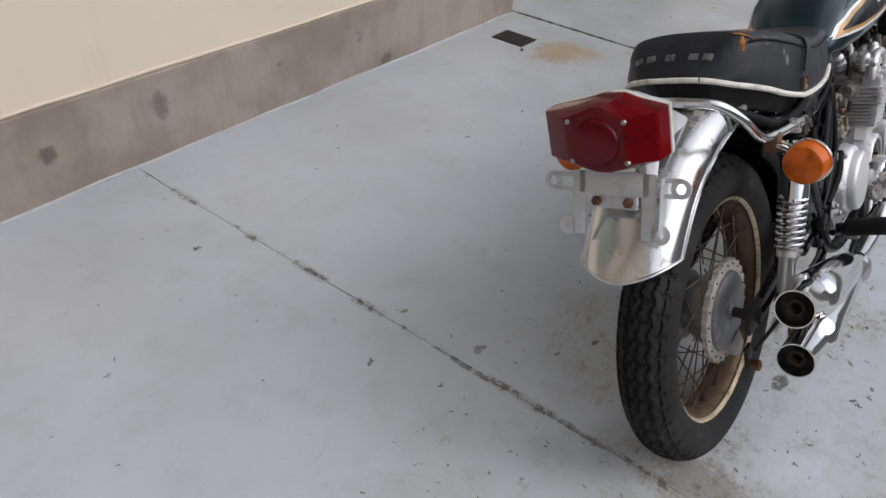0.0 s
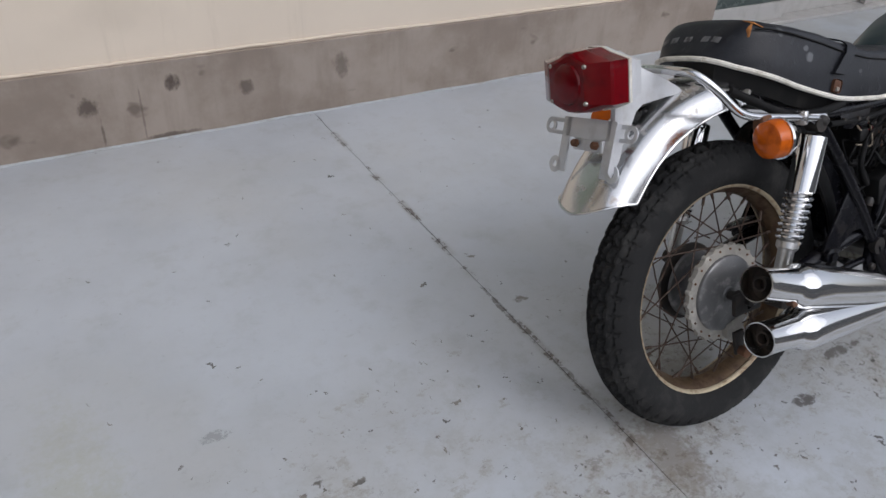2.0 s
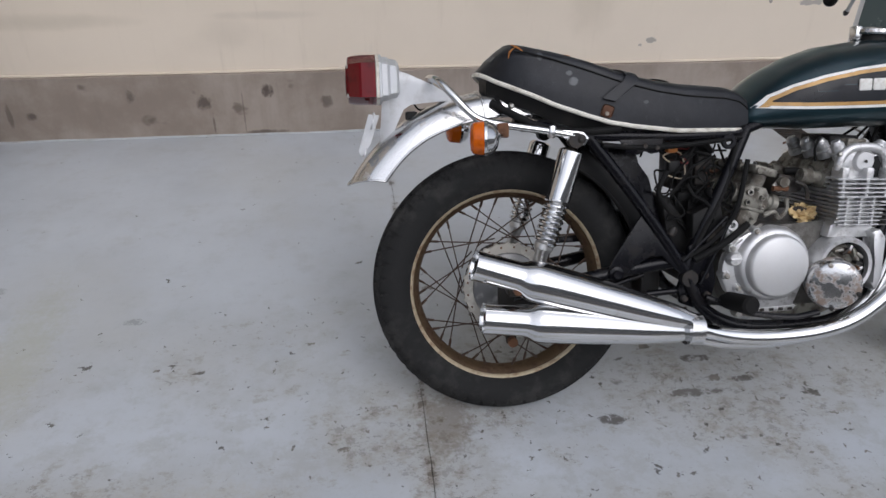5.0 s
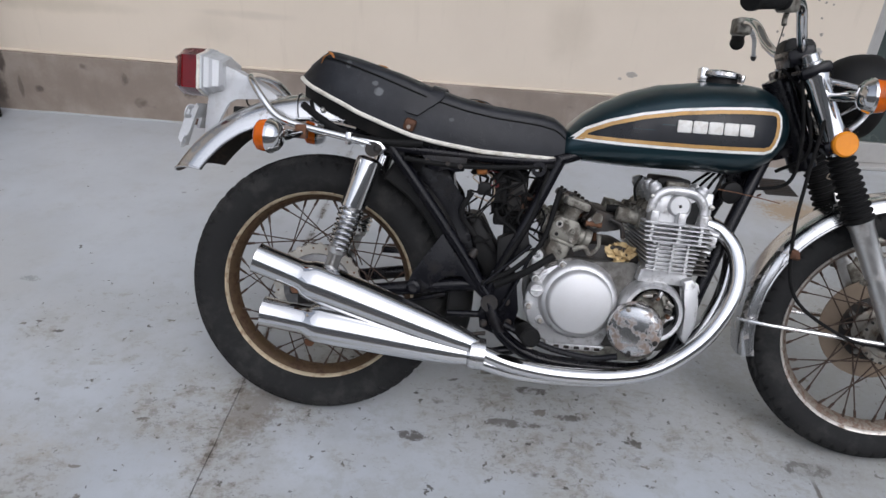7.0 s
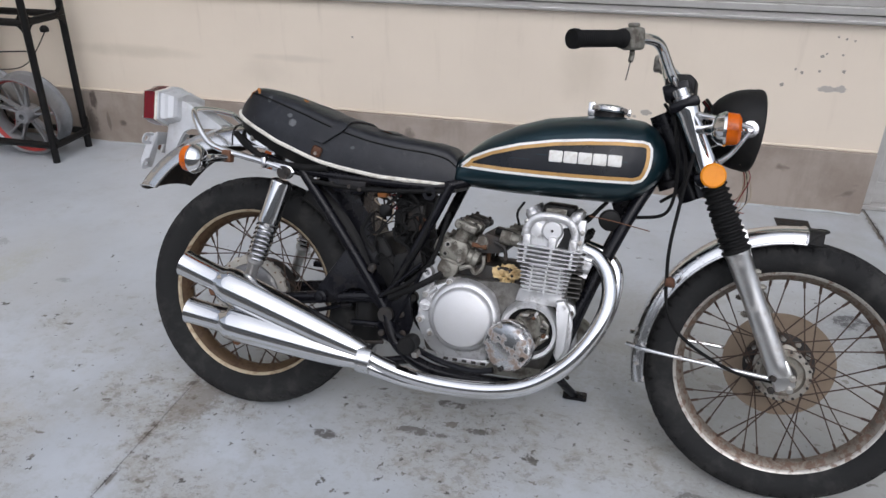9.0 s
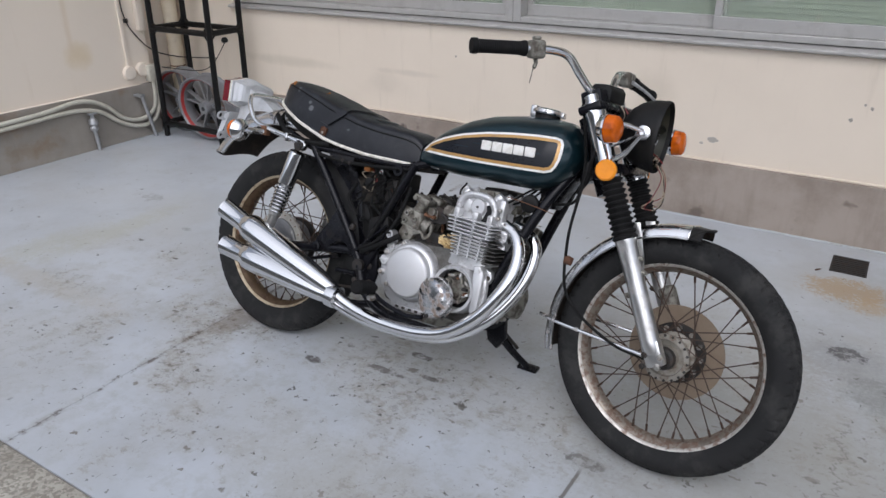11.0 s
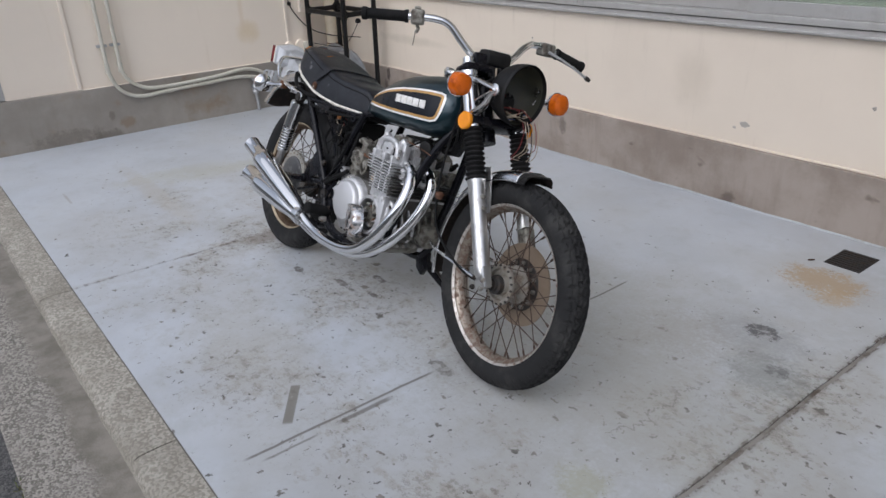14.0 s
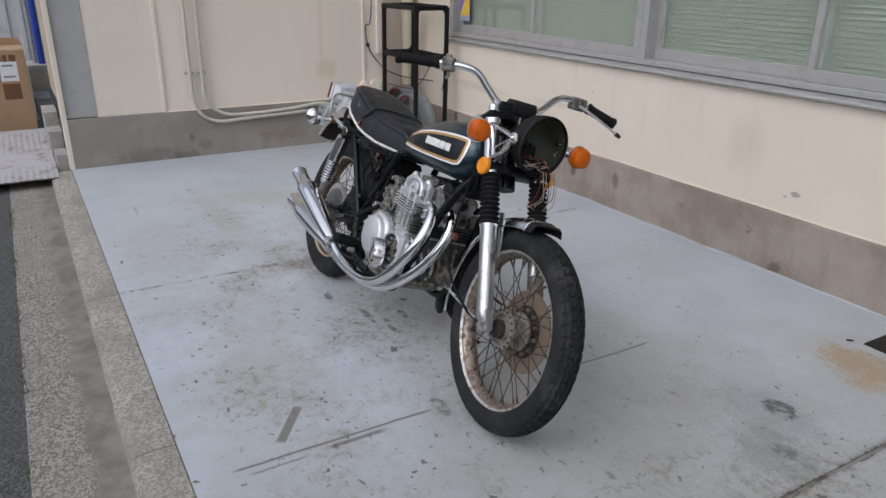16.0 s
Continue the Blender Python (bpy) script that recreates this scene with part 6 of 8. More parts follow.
for k in range(5):
    u = -0.22 + 0.15 * k
    x = -0.030 - 0.006 * (1 - abs(u))
    q = seat_point(x, u)
    du, dx = seat_point(x, u + 0.02) - seat_point(x, u - 0.02), seat_point(x + 0.006, u) - seat_point(x - 0.006, u)
    nrm = dx.cross(du).normalized()
    nrm = -nrm if nrm.x > 0 else nrm
    du.normalize()
    m = Matrix((nrm, du, nrm.cross(du))).transposed().to_4x4()
    part("seat_mark", turned(box(-0.0004, 0.0008, -0.0085, 0.0085, -0.0065, 0.0065, 0.0004), Matrix.Translation(q) @ m), FADED, seat, "faded grey block mark")
pan = []
for x in xs[2:]:
    w = seat_half(x) - 0.006
    drop = 0.036 if x < 0.45 else 0.02
    pan.append([(x, -w, seat_low(x) - 0.001), (x, w, seat_low(x) - 0.001), (x, w * 0.9, seat_low(x) - drop), (x, -w * 0.9, seat_low(x) - drop)])
part("seat_pan", skin(pan), BLACK_DULL, seat, "black steel seat pan")


# fenders
def fender(centre, r, a0, a1, half, m, name, material, lbl, depth=0.045, radial=None, cut=0.0, crown=3.2):
    """A rolled fender: an arched section swept round the wheel, rolled lips, a dark inside."""
    rings, inside = [], []
    n = 48
    for i in range(n + 1):
        rr = r if radial is None else radial(i / n)
        ring, under = [], []
        for k in range(17):
            u = -1 + 2 * k / 16
            back = cut * abs(u) ** 1.6 * max(0.0, 1 - i / 12)
            a = radians(a0 + (a1 - a0) * i / n) + (1 if a1 > a0 else -1) * radians(back)
            y, d = half * math.sin(u * math.pi / 2), -depth * abs(u) ** crown
            ring.append((centre[0] + (rr + d) * math.cos(a), y, centre[2] + (rr + d) * math.sin(a)))
            under.append((centre[0] + (rr + d - 0.0035) * math.cos(a), y * 0.96, centre[2] + (rr + d - 0.0035) * math.sin(a)))
        rings.append(ring)
        inside.append(under)
    ob = part(name, turned(skin([a + b[::-1] for a, b in zip(rings, [[(Vector(p) * 0.35 + Vector(q) * 0.65) for p, q in zip(x, y)] for x, y in zip(rings, inside)])]), m), material, bike, lbl)
    part("fender_inside", turned(skin(inside, False, False), m), SOOT, ob, "dark dirty inside of the fender")
    for s in (0, 16):
        part("rolled_edge", turned(tube([r_[s] for r_ in rings], 0.0032, 8, 1, False), m), material, ob)
    part("rolled_edge", turned(tube(rings[0], 0.0028, 8, 1, False), m), material, ob)
    return ob


rear_fender = fender(REAR, 0.470, 145.5, 62, 0.084, Matrix.Identity(4), "rear_fender", CHROME_DULL, "chrome rear fender with a flared tip", 0.058, lambda u: 0.452 + 0.016 * min(1, u * 3.0), 9.0, 2.7)
fender(REAR, 0.385, 62, -14, 0.068, Matrix.Identity(4), "inner_fender", BLACK_DULL, "black plastic inner fender", 0.060)
front_fender = fender(FRONT, 0.351, 90, 193, 0.056, STEER, "front_fender", CHROME_DULL, "chrome front fender with a black flap", 0.032)
fender(FRONT, 0.3506, 82, 90.5, 0.0555, STEER, "front_flap", BLACK_DULL, "black rubber fender tip", 0.030, None, 7.5)
for y in (-0.062, 0.062):
    part("fender_stay", turned(tube([(1.028, y * 0.92, 0.345), (1.10, y * 1.3, 0.342), (1.30, y * 1.5, 0.333), (1.372, y * 1.55, 0.330)], 0.0055, 10, 6), STEER), CHROME_DULL, front_fender)
    part("fender_bracket", turned(slab([(1.235, 0.655), (1.262, 0.660), (1.290, 0.575), (1.300, 0.525), (1.288, 0.520), (1.268, 0.570)], y * 0.9 - 0.002, y * 0.9 + 0.002, 0.001), STEER), ALU_FORK, front_fender, "forked alloy fender bracket")

lap = [(REAR.x + r * math.cos(radians(98)), 0.0865 * math.sin(u * math.pi / 2), REAR.z + r * math.sin(radians(98))) for u, r in [(-1 + k / 8, 0.4695 - 0.058 * abs(-1 + k / 8) ** 2.7) for k in range(17)]]
part("fender_lap", tube(lap, 0.0022, 6, 2), CHROME_DULL, rear_fender, "edge of the overlapping fender half")
part("side_bolt", rod((0.002, -0.074, 0.757), (0.002, -0.092, 0.757), [(0, 0), (0.0085, 0), (0.0085, 0.6), (0.004, 1), (0, 1)], 6), BOLT, rear_fender)

# tail lamp
def lamp_ring(x, grow):
    pts = ((-0.086, -0.038), (-0.086, 0.038), (-0.042, 0.049), (-0.018, 0.058), (0.018, 0.058), (0.052, 0.049), (0.112, 0.038), (0.112, -0.038), (0.058, -0.050), (0.020, -0.056), (-0.020, -0.056), (-0.050, -0.050))
    return [(x, y * grow, 0.820 + z * grow) for y, z in pts]


tail = part("tail_lamp", skin([lamp_ring(x, g) for x, g in ((-0.290, 0.98), (-0.286, 0.98), (-0.284, 0.90), (-0.272, 0.88), (-0.266, 0.81), (-0.252, 0.77), (-0.246, 0.66))]), SILVER_PAINT, bike, "large red tail lamp on a silver bracket", sharp=24)
part("gasket", skin([lamp_ring(x, g) for x, g in ((-0.298, 0.985), (-0.297, 1.0), (-0.2925, 1.0), (-0.2905, 0.98))]), PIPING, tail, "white lens gasket", sharp=24)
lens_rings = [[(x, p[1] * gy, 0.820 + (p[2] - 0.820) * gz) for p in lamp_ring(x, 1.0)] for x, gy, gz in ((-0.2985, 0.975, 0.975), (-0.330, 0.965, 0.97), (-0.335, 0.93, 0.965), (-0.355, 0.62, 0.93), (-0.360, 0.53, 0.89), (-0.362, 0.47, 0.80))]
lens = part("lens", skin(lens_rings), RED_LENS, tail, "red ribbed tail lens with bevelled sides", sharp=20)
part("round_lens", turned(lathe([(0, -0.367), (0.028, -0.367), (0.035, -0.3655), (0.038, -0.361), (0.038, -0.345), (0, -0.345)], "X", 40), Matrix.Translation((0, 0.004, 0.819))), RED_LENS, lens)
for y, z in ((-0.043, 0.030), (0.050, 0.030), (-0.043, -0.033), (0.050, -0.033)):
    part("screw", rod((-0.352, y, 0.820 + z), (-0.364, y, 0.820 + z), [(0, 0), (0.0042, 0), (0.0042, 0.8), (0.003, 1), (0, 1)], 10), BOLT, lens)
cheek = [(-0.287, 0.812), (-0.274, 0.836), (-0.255, 0.843), (-0.226, 0.833), (-0.170, 0.807), (-0.130, 0.784), (-0.113, 0.773), (-0.120, 0.767), (-0.165, 0.769), (-0.222, 0.768), (-0.240, 0.757), (-0.253, 0.732), (-0.263, 0.700), (-0.270, 0.674), (-0.297, 0.672), (-0.293, 0.700), (-0.287, 0.760)]
arm = part("lamp_bracket", slab(cheek, -0.036, -0.024, 0.004), SILVER_PAINT, tail, "silver cast lamp bracket", sharp=30)
part("bracket_cheek", slab([(x, z if z > 0.79 else z * 0.45 + 0.79 * 0.55) for x, z in cheek if z > 0.755], 0.024, 0.036, 0.004), SILVER_PAINT, arm, sharp=30)
part("bracket_back", slab([(-0.287, 0.812), (-0.274, 0.836), (-0.262, 0.838), (-0.276, 0.806), (-0.276, 0.765), (-0.286, 0.765)], -0.0238, 0.0238, 0.002), SILVER_PAINT, arm, sharp=30)
part("bracket_top", slab([(-0.256, 0.842), (-0.226, 0.8325), (-0.170, 0.8065), (-0.130, 0.7835), (-0.132, 0.779), (-0.172, 0.801), (-0.228, 0.827), (-0.256, 0.836)], -0.0238, 0.0238, 0.0015), SILVER_PAINT, arm, sharp=30)
part("bracket_nut", rod((-0.279, -0.036, 0.812), (-0.279, -0.046, 0.812), [(0, 0), (0.008, 0), (0.008, 0.7), (0.005, 1), (0, 1)], 6), BOLT, arm)
part("wire_plug", box(-0.232, -0.205, -0.020, 0.012, 0.722, 0.748, 0.004), BLACK_DULL, tail, "black wire connector")
plate_m = Matrix.Translation((-0.318, 0.012, 0.700)) @ pose(0, 0, 0, 0, 16, 0)


def slotted_plate():
    """The bare plate bracket: a yoke with slotted ears."""
    bm = box(-0.0015, 0.0015, -0.062, 0.062, 0.012, 0.050, 0.001)
    for s in (-1, 1):
        box(-0.0015, 0.0015, s * 0.062 - 0.012, s * 0.062 + 0.012, -0.056, 0.050, 0.001, bm=bm)
        lathe([(0.006, -0.0015), (0.0165, -0.0015), (0.0165, 0.0015), (0.006, 0.0015)], "X", 20, (0, s * 0.082, -0.044), bm, loop=True)
        for z in (0.036, 0.012):
            box(-0.0015, 0.0015, min(s * 0.07, s * 0.112), max(s * 0.07, s * 0.112), z - 0.004 + 0.006, z + 0.004 + 0.006, 0.001, bm=bm)
        lathe([(0.008, -0.0015), (0.016, -0.0015), (0.016, 0.0015), (0.008, 0.0015)], "X", 20, (0, s * 0.112, 0.030), bm, loop=True)
    return bm


part("plate_side", slab([(-0.318, 0.746), (-0.294, 0.743), (-0.316, 0.680), (-0.337, 0.653), (-0.344, 0.664)], -0.0745, -0.0720, 0.0008), SILVER_PAINT, tail, "bent side of the plate bracket", smooth=False)
plate = part("plate_bracket", turned(slotted_plate(), plate_m), SILVER_PAINT, tail, "bare slotted number plate bracket")
part("plate_mount", turned(box(0.002, 0.010, -0.040, 0.040, -0.010, 0.016, 0.002), plate_m), SILVER_PAINT, plate)
for y in (-0.028, 0.028):
    part("bolt", turned(rod((-0.001, y, 0.002), (-0.012, y, 0.002), [(0, 0), (0.0085, 0), (0.0085, 0.6), (0.005, 1), (0, 1)], 6), plate_m), RUST_DARK, plate)
part("lamp_wire", tube([(-0.215, 0.02, 0.775), (-0.20, 0.0, 0.752), (-0.17, -0.02, 0.755), (-0.185, -0.01, 0.742)], 0.0022, 6, 5), RUBBER, tail)

# grab rail and rear turn lamps
rail_pts = [(0.128, -0.150, 0.690), (0.06, -0.150, 0.703), (-0.02, -0.148, 0.716), (-0.070, -0.146, 0.727), (-0.100, -0.142, 0.744), (-0.135, -0.130, 0.782), (-0.162, -0.105, 0.812), (-0.172, -0.06, 0.820), (-0.174, 0.0, 0.822),
            (-0.172, 0.06, 0.820), (-0.162, 0.105, 0.812), (-0.135, 0.130, 0.782), (-0.100, 0.142, 0.744), (-0.070, 0.146, 0.727), (0.06, 0.150, 0.703), (0.128, 0.150, 0.690)]
rail = part("grab_rail", tube(rail_pts, 0.0082, 14, 6), CHROME, bike, "chrome tubular grab rail")
for s in (-1, 1):
    part("rail_lug", slab([(0.09, 0.690), (0.10, 0.704), (0.148, 0.698), (0.162, 0.684), (0.152, 0.668), (0.135, 0.668), (0.118, 0.682)], s * 0.150 - 0.005, s * 0.150 + 0.005, 0.003), CHROME, rail)
    part("lug_bolt", rod((0.143, s * 0.154, 0.683), (0.143, s * 0.162, 0.683), [(0, 0), (0.010, 0), (0.010, 0.5), (0.005, 1), (0, 1)], 12), STEEL_DARK, rail)
    part("rail_clamp", box(0.070, 0.084, s * 0.150 - 0.013, s * 0.150 + 0.013, 0.686, 0.714, 0.004), CHROME_DULL, rail)
    part("lamp_mount", box(-0.044, -0.018, s * 0.147 - 0.012, s * 0.147 + 0.012, 0.690, 0.722, 0.004), RUST_DARK if s < 0 else BLACK_DULL, rail, "rusty turn lamp clamp")
    indicator((-0.030, s * 0.150, 0.703), (-0.078, s * 0.217, 0.694), (-1, s * -0.14, 0.0), "chrome rear turn lamp with amber lens")


# shocks
def shock(y):
    top, low = Vector((0.132, y, 0.680)), Vector((0.036, y, 0.352))
    sh = part("shock_absorber", rod(top + (low - top) * 0.06, top + (low - top) * 0.40, [(0, 0), (0.018, 0), (0.027, 0.04), (0.028, 0.10), (0.028, 1.0), (0, 1.0)], 28), CHROME, bike, "chrome shrouded rear shock absorber")
    spring = []
    q = along(top, low)
    length = (low - top).length
    for i in range(8 * 14 + 1):
        a = 2 * math.pi * i / 14
        r = 0.0245 - 0.002 * i / 112
        spring.append(q @ Vector((r * math.cos(a), r * math.sin(a), length * (0.40 + 0.30 * i / 112))))
    part("spring", tube(spring, 0.0046, 8, 1, False), CHROME, sh, "chrome coil spring")
    part("damper", rod(top + (low - top) * 0.40, low, [(0, 0), (0.016, 0), (0.017, 0.48), (0.022, 0.50), (0.022, 0.56), (0.016, 0.60), (0.015, 0.92), (0.012, 1), (0, 1)], 20), ALU_FORK, sh)
    for p in (top, low):
        part("eye", rod(p + Vector((0, -0.014, 0)), p + Vector((0, 0.014, 0)), [(0, 0), (0.017, 0), (0.017, 1), (0, 1)], 18), STEEL_DARK, sh)


shock(-0.144)
shock(0.144)


# frame
def pipe(name, pts, r, lbl="", mat=BLACK_FRAME, n=6):
    return part(name, tube(pts, r, 14, n), mat, bike, lbl)


for s in (-1, 1):
    pipe("seat_rail", [(0.045, s * 0.112, 0.712), (0.075, s * 0.115, 0.706), (0.14, s * 0.118, 0.690), (0.30, s * 0.112, 0.682), (0.44, s * 0.105, 0.680), (0.56, s * 0.085, 0.690), (0.72, s * 0.05, 0.76)], 0.0125, "black seat rail tube")
    pipe("rear_stay", [(0.165, s * 0.118, 0.690), (0.27, s * 0.116, 0.560), (0.36, s * 0.112, 0.440), (0.425, s * 0.108, 0.345)], 0.0135, "black diagonal frame tube")
    pipe("seat_post", [(0.555, s * 0.092, 0.690), (0.50, s * 0.10, 0.560), (0.43, s * 0.105, 0.400), (0.415, s * 0.105, 0.340)], 0.0135, "black frame tube below the seat nose")
    pipe("down_tube", [(1.045, s * 0.030, 0.770), (0.99, s * 0.070, 0.655), (0.93, s * 0.095, 0.500), (0.88, s * 0.105, 0.345), (0.85, s * 0.110, 0.262), (0.80, s * 0.115, 0.222), (0.70, s * 0.118, 0.214), (0.55, s * 0.118, 0.222), (0.46, s * 0.115, 0.270), (0.42, s * 0.110, 0.345)], 0.0155, "black cradle tube")
    pipe("swing_arm", [(0.0, s * 0.096, 0.320), (0.12, s * 0.098, 0.340), (0.30, s * 0.098, 0.372), (0.42, s * 0.092, 0.385)], 0.0165, "black swing arm")
    gus = slab([(0.306, 0.508), (0.238, 0.402), (0.226, 0.372), (0.236, 0.352), (0.262, 0.352), (0.288, 0.382), (0.325, 0.404), (0.355, 0.404), (0.395, 0.362), (0.430, 0.335), (0.400, 0.395)], s * 0.112 - 0.004, s * 0.112 + 0.004, 0.002)
    part("footrest_plate", gus, BLACK_FRAME, bike, "black pillion footrest plate")
    part("footrest_pivot", rod((0.242, s * 0.112, 0.366), (0.242, s * 0.134, 0.366), [(0, 0), (0.017, 0), (0.017, 0.6), (0.010, 0.7), (0.010, 1), (0, 1)], 14), BLACK_FRAME, bike)
    part("axle_plate", turned(box(-0.035, 0.045, s * 0.096 - 0.006, s * 0.096 + 0.006, -0.024, 0.024, 0.004), Matrix.Translation((0, 0, 0.32))), STEEL_DARK, bike)
pipe("wiring_loom", [(-0.045, -0.085, 0.765), (0.0, -0.108, 0.738), (0.07, -0.126, 0.706), (0.16, -0.130, 0.697), (0.24, -0.126, 0.700)], 0.0085, "black taped wiring loom", RUBBER)
pipe("wiring_loom", [(-0.030, -0.070, 0.775), (-0.015, -0.100, 0.745), (0.03, -0.112, 0.722), (0.10, -0.122, 0.690), (0.20, -0.124, 0.672)], 0.005, "", RUBBER)
pipe("backbone", [(0.56, 0, 0.70), (0.80, 0, 0.755), (1.02, 0, 0.80), (1.05, 0, 0.80)], 0.022, "black backbone tube")
part("steering_head", rod((1.082, 0, 0.735), (1.022, 0, 0.870), [(0, 0), (0.030, 0), (0.030, 0.12), (0.026, 0.15), (0.026, 0.85), (0.030, 0.88), (0.030, 1), (0, 1)], 24), BLACK_FRAME, bike)
part("head_gusset", slab([(1.055, 0.780), (0.985, 0.790), (0.93, 0.720), (0.965, 0.640), (1.0, 0.64), (1.045, 0.730)], -0.030, 0.030, 0.004), BLACK_FRAME, bike, "black steering head gusset")
part("horn", rod((0.945, -0.070, 0.648), (0.950, -0.094, 0.644), [(0, 0), (0.022, 0), (0.026, 0.3), (0.025, 0.8), (0.015, 1), (0, 1)], 24), BLACK_DULL, bike, "black horn")
pipe("throttle_wire", [(0.90, -0.135, 0.655), (0.96, -0.13, 0.648), (1.04, -0.13, 0.635)], 0.0012, "", RUST_DARK, 3)
part("chain_guard", slab([(0.14, 0.424), (0.20, 0.428), (0.36, 0.415), (0.36, 0.398), (0.2, 0.410), (0.14, 0.408)], 0.050, 0.075, 0.002), BLACK_FRAME, bike, "black chain guard")
pipe("brake_rod", [(0.04, -0.085, 0.215), (0.20, -0.105, 0.235), (0.42, -0.115, 0.270)], 0.0045, "brake rod", STEEL_DARK)
pipe("torque_arm", [(0.16, -0.088, 0.300), (0.25, -0.088, 0.330), (0.32, -0.09, 0.352)], 0.006, "", BLACK_FRAME)
part("pivot_bolt", rod((0.422, -0.125, 0.345), (0.422, 0.125, 0.345), [(0, 0), (0.020, 0), (0.020, 0.06), (0.016, 0.07), (0.016, 0.93), (0.020, 0.94), (0.020, 1), (0, 1)], 18), STEEL_DARK, bike)

# electrics behind the engine
tray = part("battery_box", box(0.408, 0.490, -0.055, 0.060, 0.545, 0.655, 0.008), BLACK_DULL, bike, "open black electrics tray")
ab = slab([(0.190, 0.668), (0.306, 0.655), (0.316, 0.610), (0.328, 0.575), (0.352, 0.535), (0.378, 0.500), (0.398, 0.450), (0.402, 0.410), (0.392, 0.362), (0.350, 0.330), (0.322, 0.400), (0.295, 0.480), (0.250, 0.570), (0.195, 0.620)], -0.055, 0.070, 0.012)
part("inner_fender", ab, BLACK_FRAME, bike, "black inner fender and air box")
part("air_box", slab([(0.352, 0.540), (0.392, 0.535), (0.415, 0.490), (0.450, 0.440), (0.450, 0.400), (0.410, 0.380), (0.385, 0.440)], -0.070, 0.080, 0.012), BLACK_DULL, bike, "black plastic air box")
part("battery_tray", slab([(0.440, 0.560), (0.500, 0.565), (0.505, 0.500), (0.480, 0.450), (0.465, 0.430), (0.445, 0.470)], -0.045, 0.030, 0.006), BLACK_DULL, bike, "black battery tray")
for x0, x1, y0, y1, z0, z1, mat, nm in ((0.366, 0.391, -0.098, -0.072, 0.640, 0.666, RELAY, "relay"), (0.372, 0.402, -0.090, -0.062, 0.592, 0.622, BLACK_DULL, "fuse_holder"),
                                        (0.410, 0.440, -0.075, -0.056, 0.575, 0.640, BLACK_DULL, "rectifier"), (0.445, 0.485, -0.072, -0.056, 0.560, 0.630, STEEL_DARK, "regulator"),
                                        (0.415, 0.480, -0.050, 0.0, 0.520, 0.543, BLACK_DULL, "coil")):
    part(nm, box(x0, x1, y0, y1, z0, z1, 0.005), mat, tray, "orange plastic relay" if mat is RELAY else "")
part("switch_box", slab([(0.428, 0.498), (0.440, 0.502), (0.494, 0.527), (0.505, 0.484), (0.472, 0.448), (0.430, 0.436)], -0.108, -0.070, 0.004), BLACK_DULL, tray, "black switch box")
pivot = part("pivot_plate", slab([(0.420, 0.420), (0.452, 0.440), (0.478, 0.420), (0.492, 0.330), (0.480, 0.280), (0.440, 0.268), (0.405, 0.282), (0.398, 0.320), (0.412, 0.350)], -0.112, -0.098, 0.003), BLACK_FRAME, bike, "black swing arm pivot plate")
for x, z in ((0.445, 0.395), (0.462, 0.350), (0.440, 0.300), (0.413, 0.294), (0.470, 0.300)):
    part("bolt", rod((x, -0.112, z), (x, -0.121, z), [(0, 0), (0.009, 0), (0.009, 0.7), (0.006, 1), (0, 1)], 10), STEEL_DARK, pivot)
pipe("brake_rod", [(0.506, -0.120, 0.490), (0.455, -0.122, 0.440), (0.404, -0.122, 0.390)], 0.0042)
pipe("brake_rod", [(0.508, -0.122, 0.468), (0.480, -0.122, 0.400), (0.449, -0.122, 0.329)], 0.0042)
pipe("brake_rod", [(0.325, -0.10, 0.306), (0.404, -0.10, 0.311)], 0.008)
part("stop_switch", rod((0.372, -0.118, 0.452), (0.380, -0.118, 0.470), [(0, 0), (0.009, 0), (0.010, 0.6), (0.006, 1), (0, 1)], 12), STEEL_DARK, tray)
rng = random.Random(11)
for k in range(27):
    a = Vector((rng.uniform(0.37, 0.49), rng.uniform(-0.100, -0.062), rng.uniform(0.54, 0.66)))
    pts = [a]
    for i in range(4):
        a = a + Vector((rng.uniform(-0.045, 0.045), rng.uniform(-0.012, 0.012), rng.uniform(-0.06, 0.035)))
        a.y = min(max(a.y, -0.108), -0.062)
        pts.append(a.copy())
    part("wire", tube(pts, rng.choice((0.0018, 0.0025, 0.004)), 6, 5), RUBBER if k % 9 else (WIRE_RED, WIRE_PALE, LEATHER)[k // 9], tray)
for k, pts in enumerate(([(0.53, -0.10, 0.66), (0.50, -0.11, 0.55), (0.46, -0.115, 0.47), (0.43, -0.12, 0.41)], [(0.56, -0.10, 0.62), (0.53, -0.115, 0.50), (0.47, -0.12, 0.43), (0.40, -0.12, 0.39)], [(0.20, -0.128, 0.665), (0.30, -0.122, 0.657), (0.40, -0.12, 0.660), (0.54, -0.10, 0.672)],
                         [(0.43, -0.125, 0.39), (0.50, -0.13, 0.43), (0.56, -0.12, 0.47)], [(0.36, -0.11, 0.60), (0.34, -0.115, 0.55), (0.375, -0.11, 0.50)])):
    part("hose", tube(pts, 0.006 if k != 3 else 0.0085, 10, 8), RUBBER, tray, "black rubber hose")
bar = slab([(0.239, 0.676), (0.343, 0.676), (0.338, 0.646), (0.315, 0.642), (0.300, 0.650), (0.285, 0.641), (0.258, 0.646), (0.250, 0.660)], -0.124, -0.119, 0.001)
part("seat_hinge", bar, BLACK_FRAME, bike, "black seat hinge plate")
